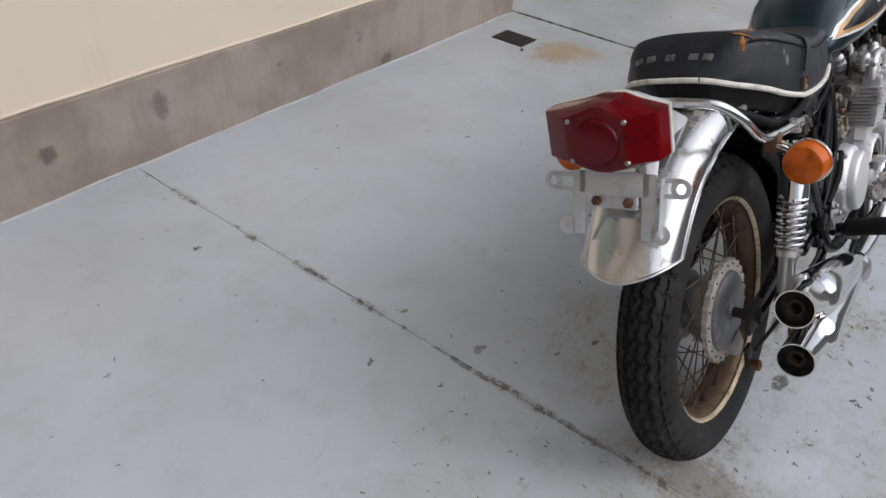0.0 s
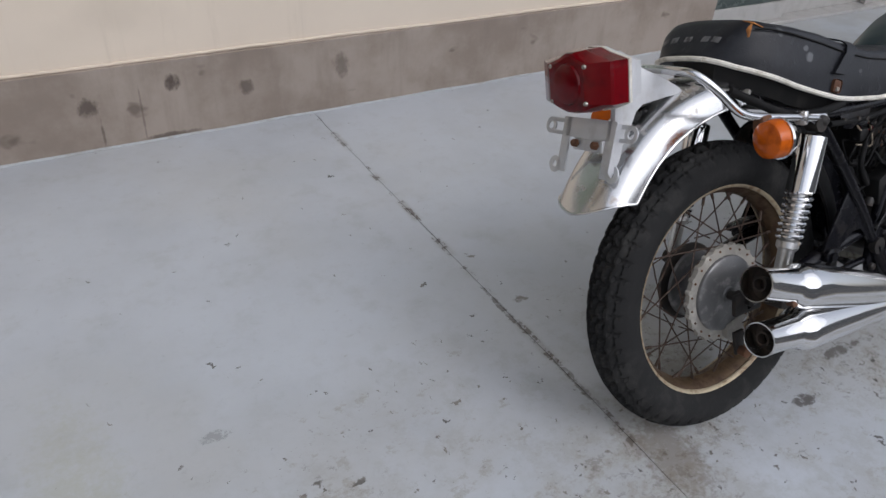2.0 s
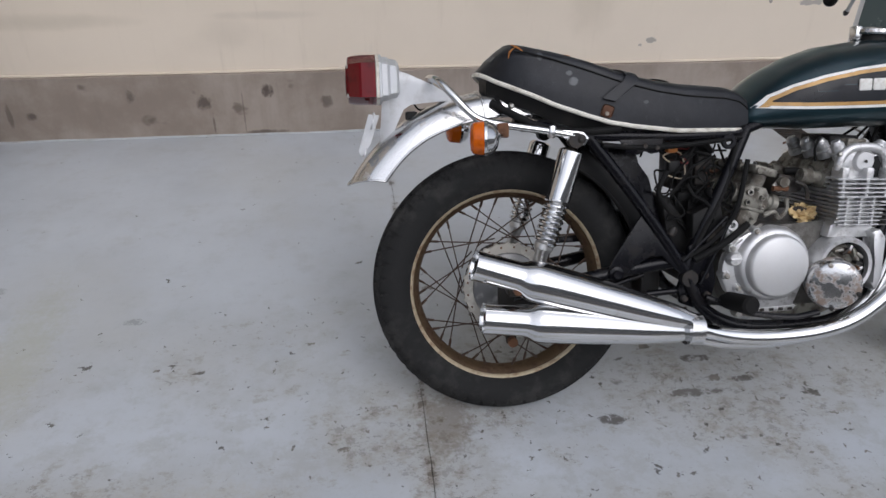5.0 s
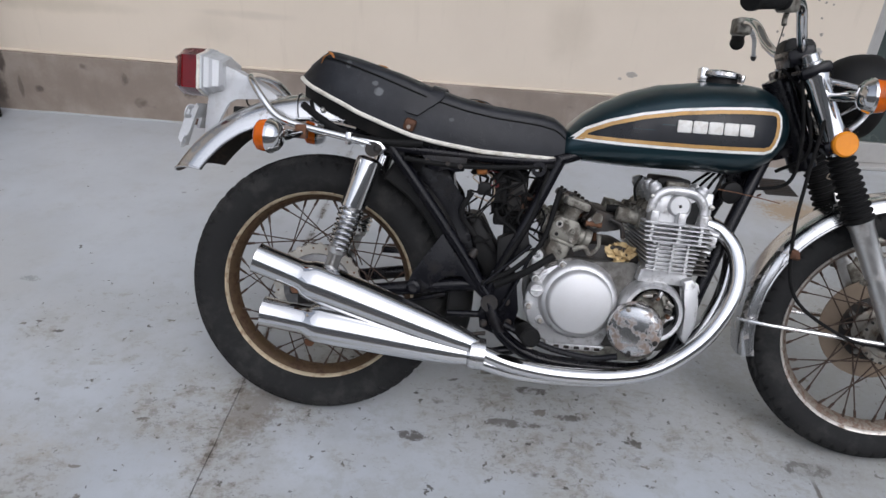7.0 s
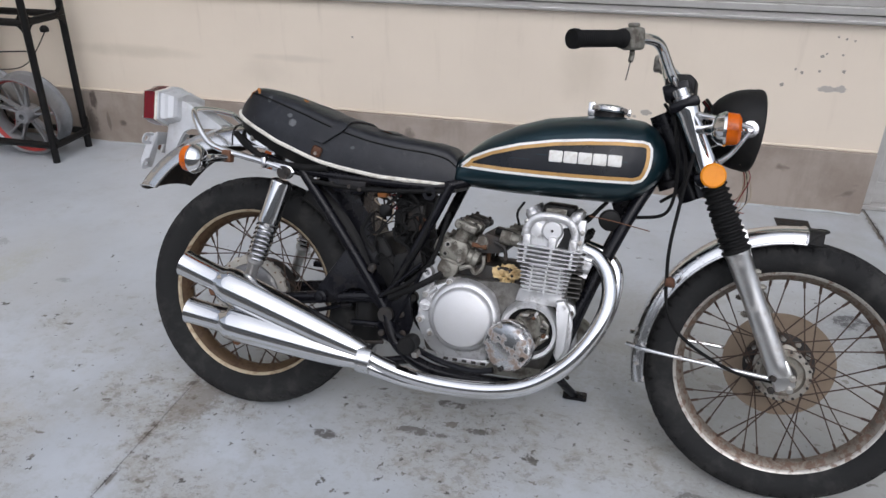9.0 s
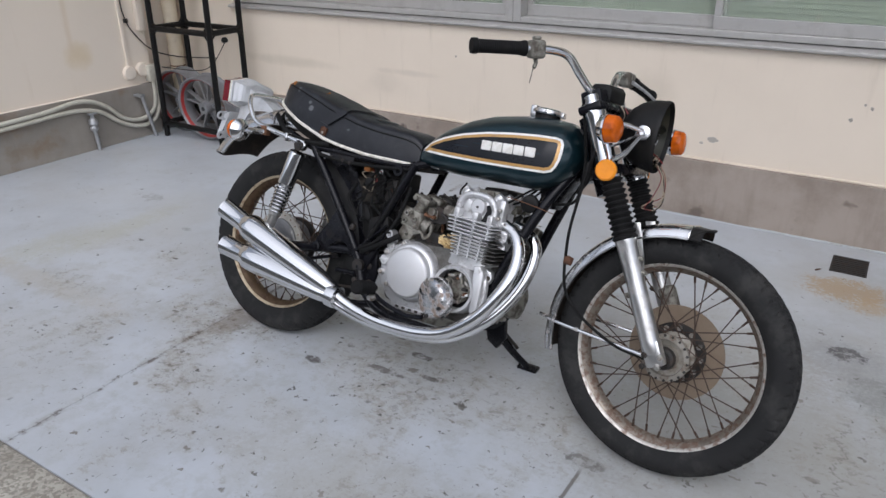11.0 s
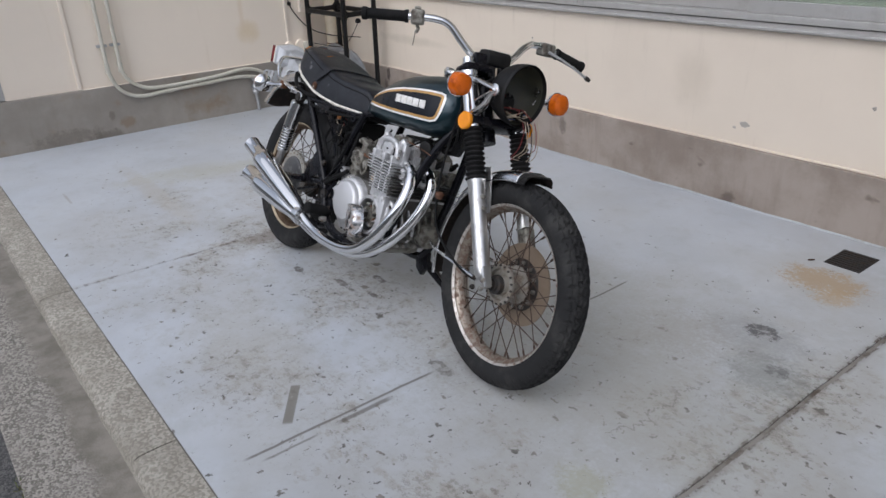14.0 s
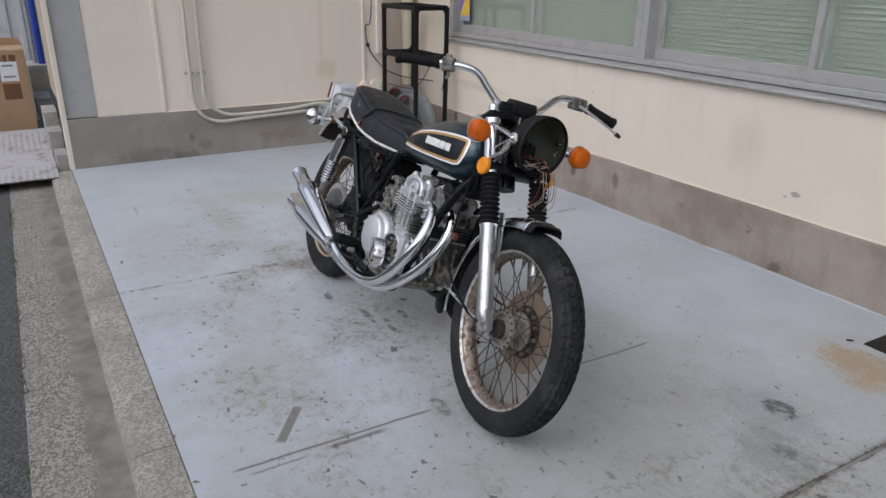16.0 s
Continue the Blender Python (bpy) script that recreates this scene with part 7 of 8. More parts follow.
for x, z in ((0.252, 0.664), (0.300, 0.660), (0.328, 0.656)):
    part("bolt", rod((x, -0.124, z), (x, -0.129, z), [(0, 0), (0.006, 0), (0.005, 1), (0, 1)], 10), STEEL_DARK, bike)
hp = rod((0.506, -0.112, 0.664), (0.506, -0.104, 0.664), [(0.008, 0), (0.017, 0), (0.018, 0.2), (0.018, 0.8), (0.017, 1), (0.008, 1), (0.008, 0)], 20)
part("hinge_plate", hp, BLACK_FRAME, bike)

# engine
engine = part("engine", slab([(0.530, 0.262), (0.512, 0.330), (0.515, 0.415), (0.545, 0.452), (0.600, 0.470), (0.690, 0.465), (0.740, 0.455), (0.872, 0.455), (0.882, 0.40), (0.880, 0.33), (0.862, 0.280), (0.83, 0.258)], -0.108, 0.155, 0.014), ALU_GRIME_SHADE, bike, "cast aluminium four-cylinder engine")
part("oil_pan", slab([(0.560, 0.262), (0.570, 0.232), (0.64, 0.222), (0.78, 0.222), (0.82, 0.240), (0.83, 0.262)], -0.085, 0.085, 0.008), ALU_DIRTY, engine)
# clutch cover in its housing
case = slab([(0.520, 0.408), (0.514, 0.385), (0.514, 0.352), (0.528, 0.322), (0.555, 0.288), (0.583, 0.274), (0.700, 0.276), (0.722, 0.330), (0.724, 0.410), (0.706, 0.450), (0.672, 0.473), (0.628, 0.480), (0.585, 0.468), (0.552, 0.452)], -0.162, -0.136, 0.007)
rc = part("clutch_housing", case, ALU, engine, "cast clutch housing")
rc.location = (-0.010, 0.046, -0.015)
part("housing_ring", lathe([(0.074, -0.184), (0.081, -0.183), (0.087, -0.178), (0.090, -0.168), (0.092, -0.160), (0.074, -0.160)], "Y", 64, (0.635, 0, 0.386), loop=True), ALU, rc)
clutch = [(0.0, -0.205), (0.066, -0.2045), (0.071, -0.202), (0.0745, -0.196), (0.0755, -0.186), (0.078, -0.180), (0.078, -0.160), (0, -0.160)]
cover = part("clutch_cover", lathe(clutch, "Y", 64, (0.636, 0, 0.386)), ALU_SATIN, rc, "round satin clutch cover")
for x, z in ((0.5335, 0.428), (0.523, 0.362), (0.553, 0.330), (0.592, 0.466)):
    boss = part("bolt_boss", rod((x, -0.140, z), (x, -0.169, z), [(0, 0), (0.012, 0), (0.011, 0.8), (0.009, 1), (0, 1)], 16), ALU, rc)
    part("cover_bolt", rod((x, -0.167, z), (x, -0.177, z), [(0, 0), (0.0068, 0), (0.0068, 0.7), (0.004, 1), (0, 1)], 12), BOLT, boss)
filler = part("oil_filler", rod((0.537, -0.160, 0.404), (0.537, -0.182, 0.404), [(0, 0), (0.018, 0), (0.018, 0.6), (0.0155, 0.85), (0.014, 1), (0, 1)], 24), ALU, rc, "round oil filler cap")
part("cap_grip", box(0.523, 0.551, -0.187, -0.180, 0.401, 0.407, 0.002), ALU, filler)
part("case_lug", slab([(0.520, 0.486), (0.524, 0.494), (0.532, 0.497), (0.541, 0.493), (0.545, 0.484), (0.547, 0.462), (0.556, 0.448), (0.530, 0.430), (0.522, 0.450)], -0.160, -0.142, 0.004), ALU, rc)
part("lug_eye", lathe([(0.007, -0.168), (0.0125, -0.168), (0.0135, -0.164), (0.0135, -0.140), (0.007, -0.140)], "Y", 24, (0.532, 0, 0.483), loop=True), ALU, rc)
part("lug_hole", lathe([(0, -0.160), (0.0072, -0.160), (0.0072, -0.150), (0, -0.150)], "Y", 18, (0.532, 0, 0.483)), BLACK_DULL, rc)
part("case_rib", tube([(0.560, -0.166, 0.446), (0.540, -0.166, 0.428), (0.524, -0.165, 0.404)], 0.0042, 8, 4), ALU, rc)
flange = slab([(0.570, 0.280), (0.578, 0.266), (0.600, 0.262), (0.700, 0.264), (0.712, 0.276), (0.70, 0.281), (0.590, 0.281)], -0.160, -0.120, 0.003)
part("case_flange", flange, ALU, rc)
for k in range(5):
    x = 0.592 + 0.024 * k
    part("flange_slot", box(x, x + 0.013, -0.1612, -0.150, 0.2660, 0.2735, 0.001, 1), STEEL_DARK, rc)
# ignition housing and its loose chrome cover
ph = lathe([(0.058, -0.178), (0.066, -0.179), (0.070, -0.174), (0.073, -0.150), (0.076, -0.125), (0.058, -0.125)], "Y", 48, (0.792, 0, 0.368), loop=True)
points = part("points_housing", ph, ALU, engine, "open ignition points housing")
points.location = (0.0, 0.024, -0.004)
part("points_plate", lathe([(0, -0.160), (0.042, -0.160), (0.045, -0.155), (0, -0.155)], "Y", 36, (0.796, 0, 0.372)), ALU_DIRTY, points)
part("points_void", lathe([(0, -0.142), (0.0590, -0.142), (0.0590, -0.136), (0, -0.136)], "Y", 36, (0.792, 0, 0.368)), BLACK_DULL, points)
rng = random.Random(8)
for k in range(16):
    a = k * 0.42 - 1.2
    rr = 0.030 if k % 2 else 0.040
    one = turned(box(-0.007 - 0.004 * (k % 3), 0.008, -0.014 - 0.004 * (k % 2), 0.0, -0.0035, 0.0035, 0.0015), Matrix.Translation((0.796 + rr * math.cos(a), -0.158, 0.372 + rr * math.sin(a))) @ Matrix.Rotation(a * 1.4, 4, "Y"))
    part("contact", one, (BOLT, ALU_DIRTY, ALU, STEEL_DARK)[k % 4], points)
for k, (x, z) in enumerate(((0.800, 0.402), (0.822, 0.385), (0.828, 0.360), (0.812, 0.338))):
    part("contact_bolt", rod((x, -0.158, z), (x, -0.176, z), [(0, 0), (0.0055, 0), (0.0055, 0.7), (0.003, 1), (0, 1)], 8), BOLT if k % 2 else RUST_DARK, points)
part("wire", tube([(0.840, -0.158, 0.395), (0.846, -0.166, 0.360), (0.838, -0.160, 0.320), (0.815, -0.150, 0.300)], 0.0022, 6, 5), RUBBER, points)
cm = Matrix.Translation((0.753, -0.190, 0.333)) @ pose(0, 0, 0, 4, 0, -20)
lid = part("points_cover", turned(lathe([(0, -0.030), (0.050, -0.029), (0.056, -0.026), (0.060, -0.020), (0.0605, 0.012), (0.057, 0.012), (0.056, -0.016), (0, -0.024)], "Y", 48), cm), CHROME_SCUFF, points, "loose scuffed chrome cover")
for x, z in ((-0.015, 0.051), (0.050, -0.016), (-0.004, -0.054)):
    part("cover_screw", turned(rod((x, -0.024, z), (x, -0.035, z), [(0, 0), (0.0055, 0), (0.0055, 0.8), (0, 1)], 10), cm), BOLT if z > 0 else STEEL_DARK, lid)
part("front_rib", slab([(0.846, 0.445), (0.868, 0.452), (0.884, 0.430), (0.882, 0.330), (0.868, 0.300), (0.856, 0.320), (0.866, 0.37), (0.858, 0.42)], -0.160, -0.120, 0.005), ALU, engine)
rib_rng = random.Random(21)
for k in range(10):
    y = -0.098 + 0.027 * k
    z0, z1 = 0.285 + rib_rng.uniform(0, 0.03), 0.395 + rib_rng.uniform(0, 0.05)
    part("case_rib", turned(tube([(0.872, y, z0), (0.890 + rib_rng.uniform(0, 0.01), y, z0 + 0.03), (0.888, y, z1 - 0.03), (0.868, y, z1)], [0.004, 0.0065, 0.0065, 0.004], 8, 3), Matrix.Identity(4)), ALU if k < 4 else ALU_DIRTY, engine)
for k in range(9):
    y, z = -0.085 + 0.026 * k, rib_rng.choice((0.285, 0.315, 0.425))
    boss = part("case_boss", rod((0.866, y + 0.012, z), (0.898, y + 0.012, z), [(0, 0), (0.011, 0), (0.010, 0.8), (0.007, 1), (0, 1)], 12), ALU_DIRTY, engine)
    part("boss_bolt", rod((0.897, y + 0.012, z), (0.905, y + 0.012, z), [(0, 0), (0.006, 0), (0.006, 0.8), (0, 1)], 6), BOLT, boss)
part("filter_housing", rod((0.870, 0.052, 0.330), (0.928, 0.052, 0.322), [(0, 0), (0.044, 0), (0.044, 0.7), (0.038, 0.92), (0.014, 1), (0, 1)], 28), ALU_DIRTY, engine, "grimy oil filter housing")
for y in (-0.135, -0.128):
    part("side_rib", tube([(0.872, y, 0.300), (0.886, y - 0.004, 0.340), (0.886, y - 0.004, 0.400), (0.868, y, 0.436)], 0.0065, 8, 4), ALU, engine)
for k in range(9):
    part("front_fin", box(0.868, 0.902, -0.146, 0.150, 0.458 + 0.0115 * k, 0.4615 + 0.0115 * k, 0.001, 1), ALU_GRIME_SHADE, engine)
# dark plate that puts the shade between the front fins into colour
part("front_fins_shade", box(0.860, 0.872, -0.140, 0.150, 0.452, 0.560, 0.003), ALU_GRIME_SHADE, engine)
part("mount_lug", slab([(0.870, 0.445), (0.892, 0.436), (0.898, 0.418), (0.890, 0.400), (0.872, 0.396)], -0.130, -0.105, 0.004), ALU, engine, "front engine mount lug")
part("mount_bolt", rod((0.886, -0.128, 0.418), (0.886, -0.136, 0.418), [(0, 0), (0.007, 0), (0.007, 1), (0, 1)], 6), STEEL_DARK, engine)
part("left_cover", lathe([(0, 0.205), (0.070, 0.203), (0.080, 0.190), (0.082, 0.165), (0, 0.165)], "Y", 40, (0.79, 0, 0.365)), ALU_DIRTY, engine)
part("starter_cover", slab([(0.585, 0.465), (0.600, 0.490), (0.650, 0.502), (0.720, 0.500), (0.760, 0.480), (0.765, 0.45), (0.60, 0.45)], -0.085, 0.090, 0.008), STEEL_DARK, engine, "oily starter cover")
# cylinder block, fins, head
CT = pose(0.812, 0, 0.440, 0, 2, 0)
cyl = part("cylinder_block", turned(slab([(-0.062, -0.010), (-0.056, 0.020), (-0.040, 0.032), (-0.040, 0.135), (0.042, 0.135), (0.042, 0.032), (0.058, 0.018), (0.064, -0.010)], -0.136, 0.142, 0.004), CT), ALU, engine, "finned aluminium cylinder block")
for k in range(7):
    w = 0.051 + 0.0014 * k
    part("fin", turned(box(-w, w + 0.003, -0.153 - 0.0010 * k, 0.160, 0.0, 0.0030, 0.0010, 1), CT @ Matrix.Translation((0, 0, 0.022 + 0.0093 * k))), ALU, cyl)
for x in (-0.030, 0.004, 0.036):
    part("fin_post", turned(box(x - 0.003, x + 0.003, -0.1510, -0.140, 0.018, 0.088, 0.001, 1), CT), ALU, cyl)
head = part("cylinder_head", turned(box(-0.056, 0.062, -0.136, 0.136, 0.088, 0.150, 0.008), CT), ALU, engine, "cast cylinder head")
for k in range(5):
    part("head_fin", turned(box(-0.068 - 0.0012 * k, 0.072 + 0.0012 * k, -0.168, 0.168, 0.0, 0.0036, 0.0012, 1), CT @ Matrix.Translation((0, 0, 0.089 + 0.0101 * k))), ALU, head)
for x in (-0.052, 0.008, 0.056):
    part("head_boss", turned(box(x - 0.0095, x + 0.0095, -0.164, -0.120, 0.128, 0.158, 0.005), CT), ALU, head)
    part("fin_post", turned(box(x - 0.004, x + 0.004, -0.1600, -0.130, 0.088, 0.132, 0.0015, 1), CT), ALU, head)
# arched cam cover
arch = []
for k in range(19):
    a = math.pi * k / 18
    arch.append((0.056 * math.cos(a), 0.146 + 0.034 * math.sin(a)))
cam_cover = part("cam_cover", turned(slab(arch + [(-0.062, 0.140), (0.062, 0.140)], -0.126, 0.118, 0.006), CT), ALU_DIRTY, head, "grimy arched cam cover")
ring_pts = []
for k in range(15):
    a = math.pi * k / 14
    ring_pts.append(CT @ Vector((0.059 * math.copysign(abs(math.cos(a)) ** 0.7, math.cos(a)), -0.142, 0.150 + 0.054 * math.sin(a) ** 0.8)))
plate_pts = [(0.052 * math.copysign(abs(math.cos(math.pi * k / 14)) ** 0.7, math.cos(math.pi * k / 14)), 0.150 + 0.048 * math.sin(math.pi * k / 14) ** 0.8) for k in range(15)]
part("cam_end_plate", turned(slab(plate_pts + [(-0.054, 0.128), (0.016, 0.128), (0.020, 0.150)], -0.137, -0.124, 0.002), CT), ALU, cam_cover)
part("cam_end_arch", tube(ring_pts, 0.0100, 14, 3), ALU, cam_cover, "arched oil gallery on the head")
part("cam_end_disc", turned(lathe([(0, -0.148), (0.021, -0.147), (0.025, -0.142), (0.0265, -0.12), (0, -0.12)], "Y", 28, (0.003, 0, 0.171)), CT), ALU_SATIN, cam_cover)
part("disc_screw", turned(rod((0.003, -0.147, 0.171), (0.003, -0.151, 0.171), [(0, 0), (0.0035, 0), (0.0035, 1), (0, 1)], 8), CT), STEEL_DARK, cam_cover)
part("cam_end_gap", turned(slab([(0.018, 0.132), (0.044, 0.134), (0.048, 0.166), (0.038, 0.184), (0.027, 0.180), (0.030, 0.165), (0.026, 0.150)], -0.140, -0.124, 0.0), CT), BLACK_DULL, cam_cover)
part("cam_rib", turned(box(-0.048, -0.022, -0.138, -0.12, 0.150, 0.186, 0.004), CT), ALU, cam_cover)
for s, y in ((-1, -0.120), (1, -0.120), (-1, -0.06), (1, -0.06), (-1, 0.0), (1, 0.0), (-1, 0.06), (1, 0.06)):
    p = Vector((0.036 * s, y, 0.176))
    part("tappet_cap", turned(lathe([(0, 0.046), (0.010, 0.046), (0.012, 0.040), (0.0155, 0.036), (0.0155, 0.020), (0.019, 0.018), (0.019, 0.0), (0, 0)], "Z", 20), CT @ Matrix.Translation(p) @ pose(0, 0, 0, 0, 30 * s, 0)), ALU, head)
for k in range(6):
    part("breather_rib", turned(box(-0.022 + 0.006 * (k % 2), 0.026, -0.112 + 0.036 * k, -0.100 + 0.036 * k, 0.200, 0.220, 0.003), CT), ALU_DIRTY, cam_cover)
for k, y in enumerate((-0.066, 0.004, 0.070)):
    part("tappet_cover", turned(box(0.020, 0.066, y - 0.018, y + 0.018, 0.152, 0.196 - 0.004 * k, 0.008, 2), CT), ALU if k == 0 else ALU_DIRTY, head, "ribbed tappet cover")
    for i in range(4):
        part("cover_fin", turned(box(0.060, 0.074, y - 0.016 + 0.0095 * i, y - 0.0125 + 0.0095 * i, 0.132, 0.166, 0.001, 1), CT), ALU, head)
    part("plug_cap", rod(CT @ Vector((0.058, y + 0.032, 0.135)), CT @ Vector((0.092, y + 0.032, 0.165)), [(0, 0), (0.009, 0), (0.010, 0.5), (0.007, 1), (0, 1)], 12), RUBBER, head, "black spark plug cap")
part("breather_box", turned(box(-0.034, 0.044, -0.06, 0.06, 0.200, 0.226, 0.006), CT), BLACK_DULL, cam_cover)
part("oil_feed", turned(box(0.058, 0.078, -0.13, -0.105, 0.125, 0.205, 0.004), CT), ALU, head)
for k, (x, z) in enumerate(((-0.068, 0.160), (0.080, 0.176), (0.078, 0.152), (-0.066, 0.186))):
    part("head_bolt", turned(rod((x * 0.9, -0.140, z), (x * 0.9, -0.152, z), [(0, 0), (0.006, 0), (0.006, 0.7), (0, 1)], 8), CT), BOLT, head)
for y in (-0.096, -0.034, 0.034, 0.104):
    a = CT @ Vector((0.066, y, 0.104))
    b = a + Vector((0.036, 0, -0.004))
    part("exhaust_port", rod(a, b, [(0, 0), (0.026, 0), (0.028, 0.3), (0.028, 0.55), (0.024, 0.6), (0.024, 1.0), (0.017, 1.0), (0.017, 0.3), (0, 0.3)], 20), ALU if y < 0 else ALU_DIRTY, head)
    if y < 0:
        cf = rod(b - Vector((0.020, 0, -0.004)), b, [(0.016, 0), (0.031, 0), (0.031, 1), (0.016, 1)], 20)
        col = part("exhaust_collar", cf, ALU, head, "finned exhaust collar")
        for k in range(9):
            turn = along(b - Vector((0.022, 0, -0.004)), b) @ Matrix.Rotation(2 * math.pi * k / 9, 4, "Z")
            part("collar_fin", turned(box(0.026, 0.040, -0.0035, 0.0035, 0.001, 0.022, 0.0015), turn), ALU, col)
    part("intake", rod(CT @ Vector((-0.056, y, 0.126)), CT @ Vector((-0.124, y, 0.134)), [(0, 0), (0.024, 0), (0.024, 0.25), (0.015, 0.30), (0.015, 0.55), (0.017, 0.58), (0.017, 0.98), (0, 1)], 18), ALU_DIRTY if y > -0.1 else ALU, head)
for y in (-0.115, -0.05, 0.02, 0.09):
    part("spark_lead", tube([CT @ Vector((0.03, y, 0.19)), CT @ Vector((0.075, y, 0.20)), CT @ Vector((0.10, y * 0.7, 0.23)), (0.95, y * 0.3, 0.70)], 0.0035, 8, 6), RUBBER, head)
# carburettors, hanging loose behind the head and tipped forward
CC = pose(0.574, 0, 0.500, 0, 16, 0)
for k, y in enumerate((-0.082, -0.014, 0.054, 0.122)):
    bowl = turned(slab([(-0.024, 0.004), (-0.028, -0.030), (-0.014, -0.046), (0.014, -0.044), (0.026, -0.026), (0.026, 0.006)], y - 0.022, y + 0.022, 0.008), CC)
    body = turned(slab([(-0.034, 0.004), (-0.036, 0.040), (-0.022, 0.058), (0.022, 0.058), (0.034, 0.044), (0.036, 0.010), (0.028, 0.002)], y - 0.024, y + 0.024, 0.007), CC)
    carb = part("carburettor", noisy(body, 0.002, 55, k), ALU_DIRTY, engine, "grimy disconnected carburettor")
    part("float_bowl", noisy(bowl, 0.0015, 60, k), ALU_DIRTY, carb, "oil-stained float bowl")
    part("bowl_band", turned(box(-0.029, 0.031, y - 0.025, y + 0.025, -0.002, 0.006, 0.002), CC), ALU_DIRTY, carb)
    part("slide_tower", noisy(rod(CC @ Vector((0.0, y, 0.052)), CC @ Vector((0.004, y, 0.092)), [(0, 0), (0.018, 0), (0.017, 1), (0, 1)], 16), 0.001, 60, k), ALU_DIRTY, carb)
    cap = noisy(turned(box(-0.026, 0.034, y - 0.024, y + 0.024, 0.086, 0.106, 0.007), CC), 0.0015, 70, k)
    cap = part("tower_cap", cap, ALU_DIRTY if k < 2 else STEEL_DARK, carb)
    for x in (-0.016, 0.022):
        part("screw", rod(CC @ Vector((x, y, 0.105)), CC @ Vector((x, y, 0.112)), [(0, 0), (0.0055, 0), (0.004, 1), (0, 1)], 8), STEEL_DARK, cap)
    part("cap_boss", rod(CC @ Vector((-0.014, y - 0.022, 0.094)), CC @ Vector((-0.014, y - 0.031, 0.094)), [(0, 0), (0.008, 0), (0.0075, 0.9), (0.004, 1), (0, 1)], 12), ALU_DIRTY, carb)
    for i, (x, z, r) in enumerate(((-0.020, 0.040, 0.008), (0.014, 0.034, 0.006), (-0.018, 0.016, 0.0075), (0.020, 0.014, 0.005), (-0.006, 0.050, 0.0045), (0.006, -0.020, 0.004))):
        port = part("port", rod(CC @ Vector((x, y - 0.022, z)), CC @ Vector((x, y - 0.032, z)), [(0, 0), (r, 0), (r, 1), (r * 0.6, 1), (r * 0.6, 0.5), (0, 0.5)], 12), ALU_DIRTY if i % 3 else BOLT, carb)
        if i in (0, 2):
            part("port_hole", rod(CC @ Vector((x, y - 0.027, z)), CC @ Vector((x, y - 0.0285, z)), [(0, 0), (r * 0.6, 0), (r * 0.6, 1), (0, 1)], 10), BLACK_DULL, port)
    part("throat", rod(CC @ Vector((-0.052, y, 0.030)), CC @ Vector((0.062, y, 0.026)), [(0.017, 0), (0.022, 0), (0.022, 0.12), (0.019, 0.15), (0.019, 0.85), (0.023, 0.88), (0.023, 1), (0.017, 1), (0.017, 0)], 20), ALU_DIRTY, carb)
    arm = [CC @ Vector((0.030, y - 0.028, -0.004)), CC @ Vector((0.052, y - 0.030, 0.010)), CC @ Vector((0.070, y - 0.028, 0.000)), CC @ Vector((0.082, y - 0.028, 0.022)), CC @ Vector((0.074, y - 0.026, 0.048))]
    part("link_arm", tube(arm, [0.007, 0.005, 0.006, 0.004, 0.006], 8, 4), (ALU_DIRTY, RUST_DARK, STEEL_DARK, STEEL_DARK)[k], carb)
    part("spring", rod(CC @ Vector((0.036, y - 0.020, 0.062)), CC @ Vector((0.072, y - 0.020, 0.070)), [(0, 0), (0.007, 0), (0.005, 0.2), (0.007, 0.4), (0.005, 0.6), (0.007, 0.8), (0.006, 1), (0, 1)], 10), (RUST_DARK, STEEL_DARK)[k % 2], carb)
    part("bellcrank", turned(slab([(0.038, 0.070), (0.052, 0.094), (0.066, 0.090), (0.074, 0.066), (0.060, 0.056), (0.046, 0.058)], y - 0.012, y - 0.006, 0.002), CC), (BOLT, STEEL_DARK)[k % 2], carb)
part("carb_rail", rod(CC @ Vector((0.056, -0.105, 0.082)), CC @ Vector((0.056, 0.145, 0.082)), [(0, 0), (0.006, 0), (0.006, 1), (0, 1)], 10), STEEL_DARK, engine, "oily throttle shaft")
part("rail_end", rod(CC @ Vector((0.056, -0.110, 0.082)), CC @ Vector((0.056, -0.096, 0.082)), [(0, 0), (0.012, 0), (0.013, 0.5), (0.012, 1), (0, 1)], 14), ALU_DIRTY, engine)
part("carb_plate", noisy(turned(slab([(0.040, 0.050), (0.052, 0.100), (0.090, 0.104), (0.120, 0.092), (0.118, 0.072), (0.088, 0.062), (0.066, 0.046)], -0.085, 0.110, 0.004), CC), 0.003, 40), STEEL_DARK, engine, "oily carburettor bracket")
part("choke_lever", tube([CC @ Vector((0.085, -0.100, 0.090)), CC @ Vector((0.112, -0.104, 0.086)), CC @ Vector((0.128, -0.104, 0.060))], 0.005, 8, 4), STEEL_DARK, engine)
part("fuel_hose", tube([CC @ Vector((0.075, -0.06, 0.110)), CC @ Vector((0.110, -0.07, 0.118)), CC @ Vector((0.150, -0.08, 0.112))], 0.009, 10, 5), RUBBER, engine, "black rubber fuel hose")
for k, pts in enumerate(([(0.735, -0.09, 0.610), (0.728, -0.095, 0.640), (0.742, -0.09, 0.668)], [(0.505, -0.06, 0.655), (0.520, -0.075, 0.600), (0.515, -0.08, 0.575)])):
    part("hose", tube(pts, 0.003, 8, 5), RUBBER, engine)


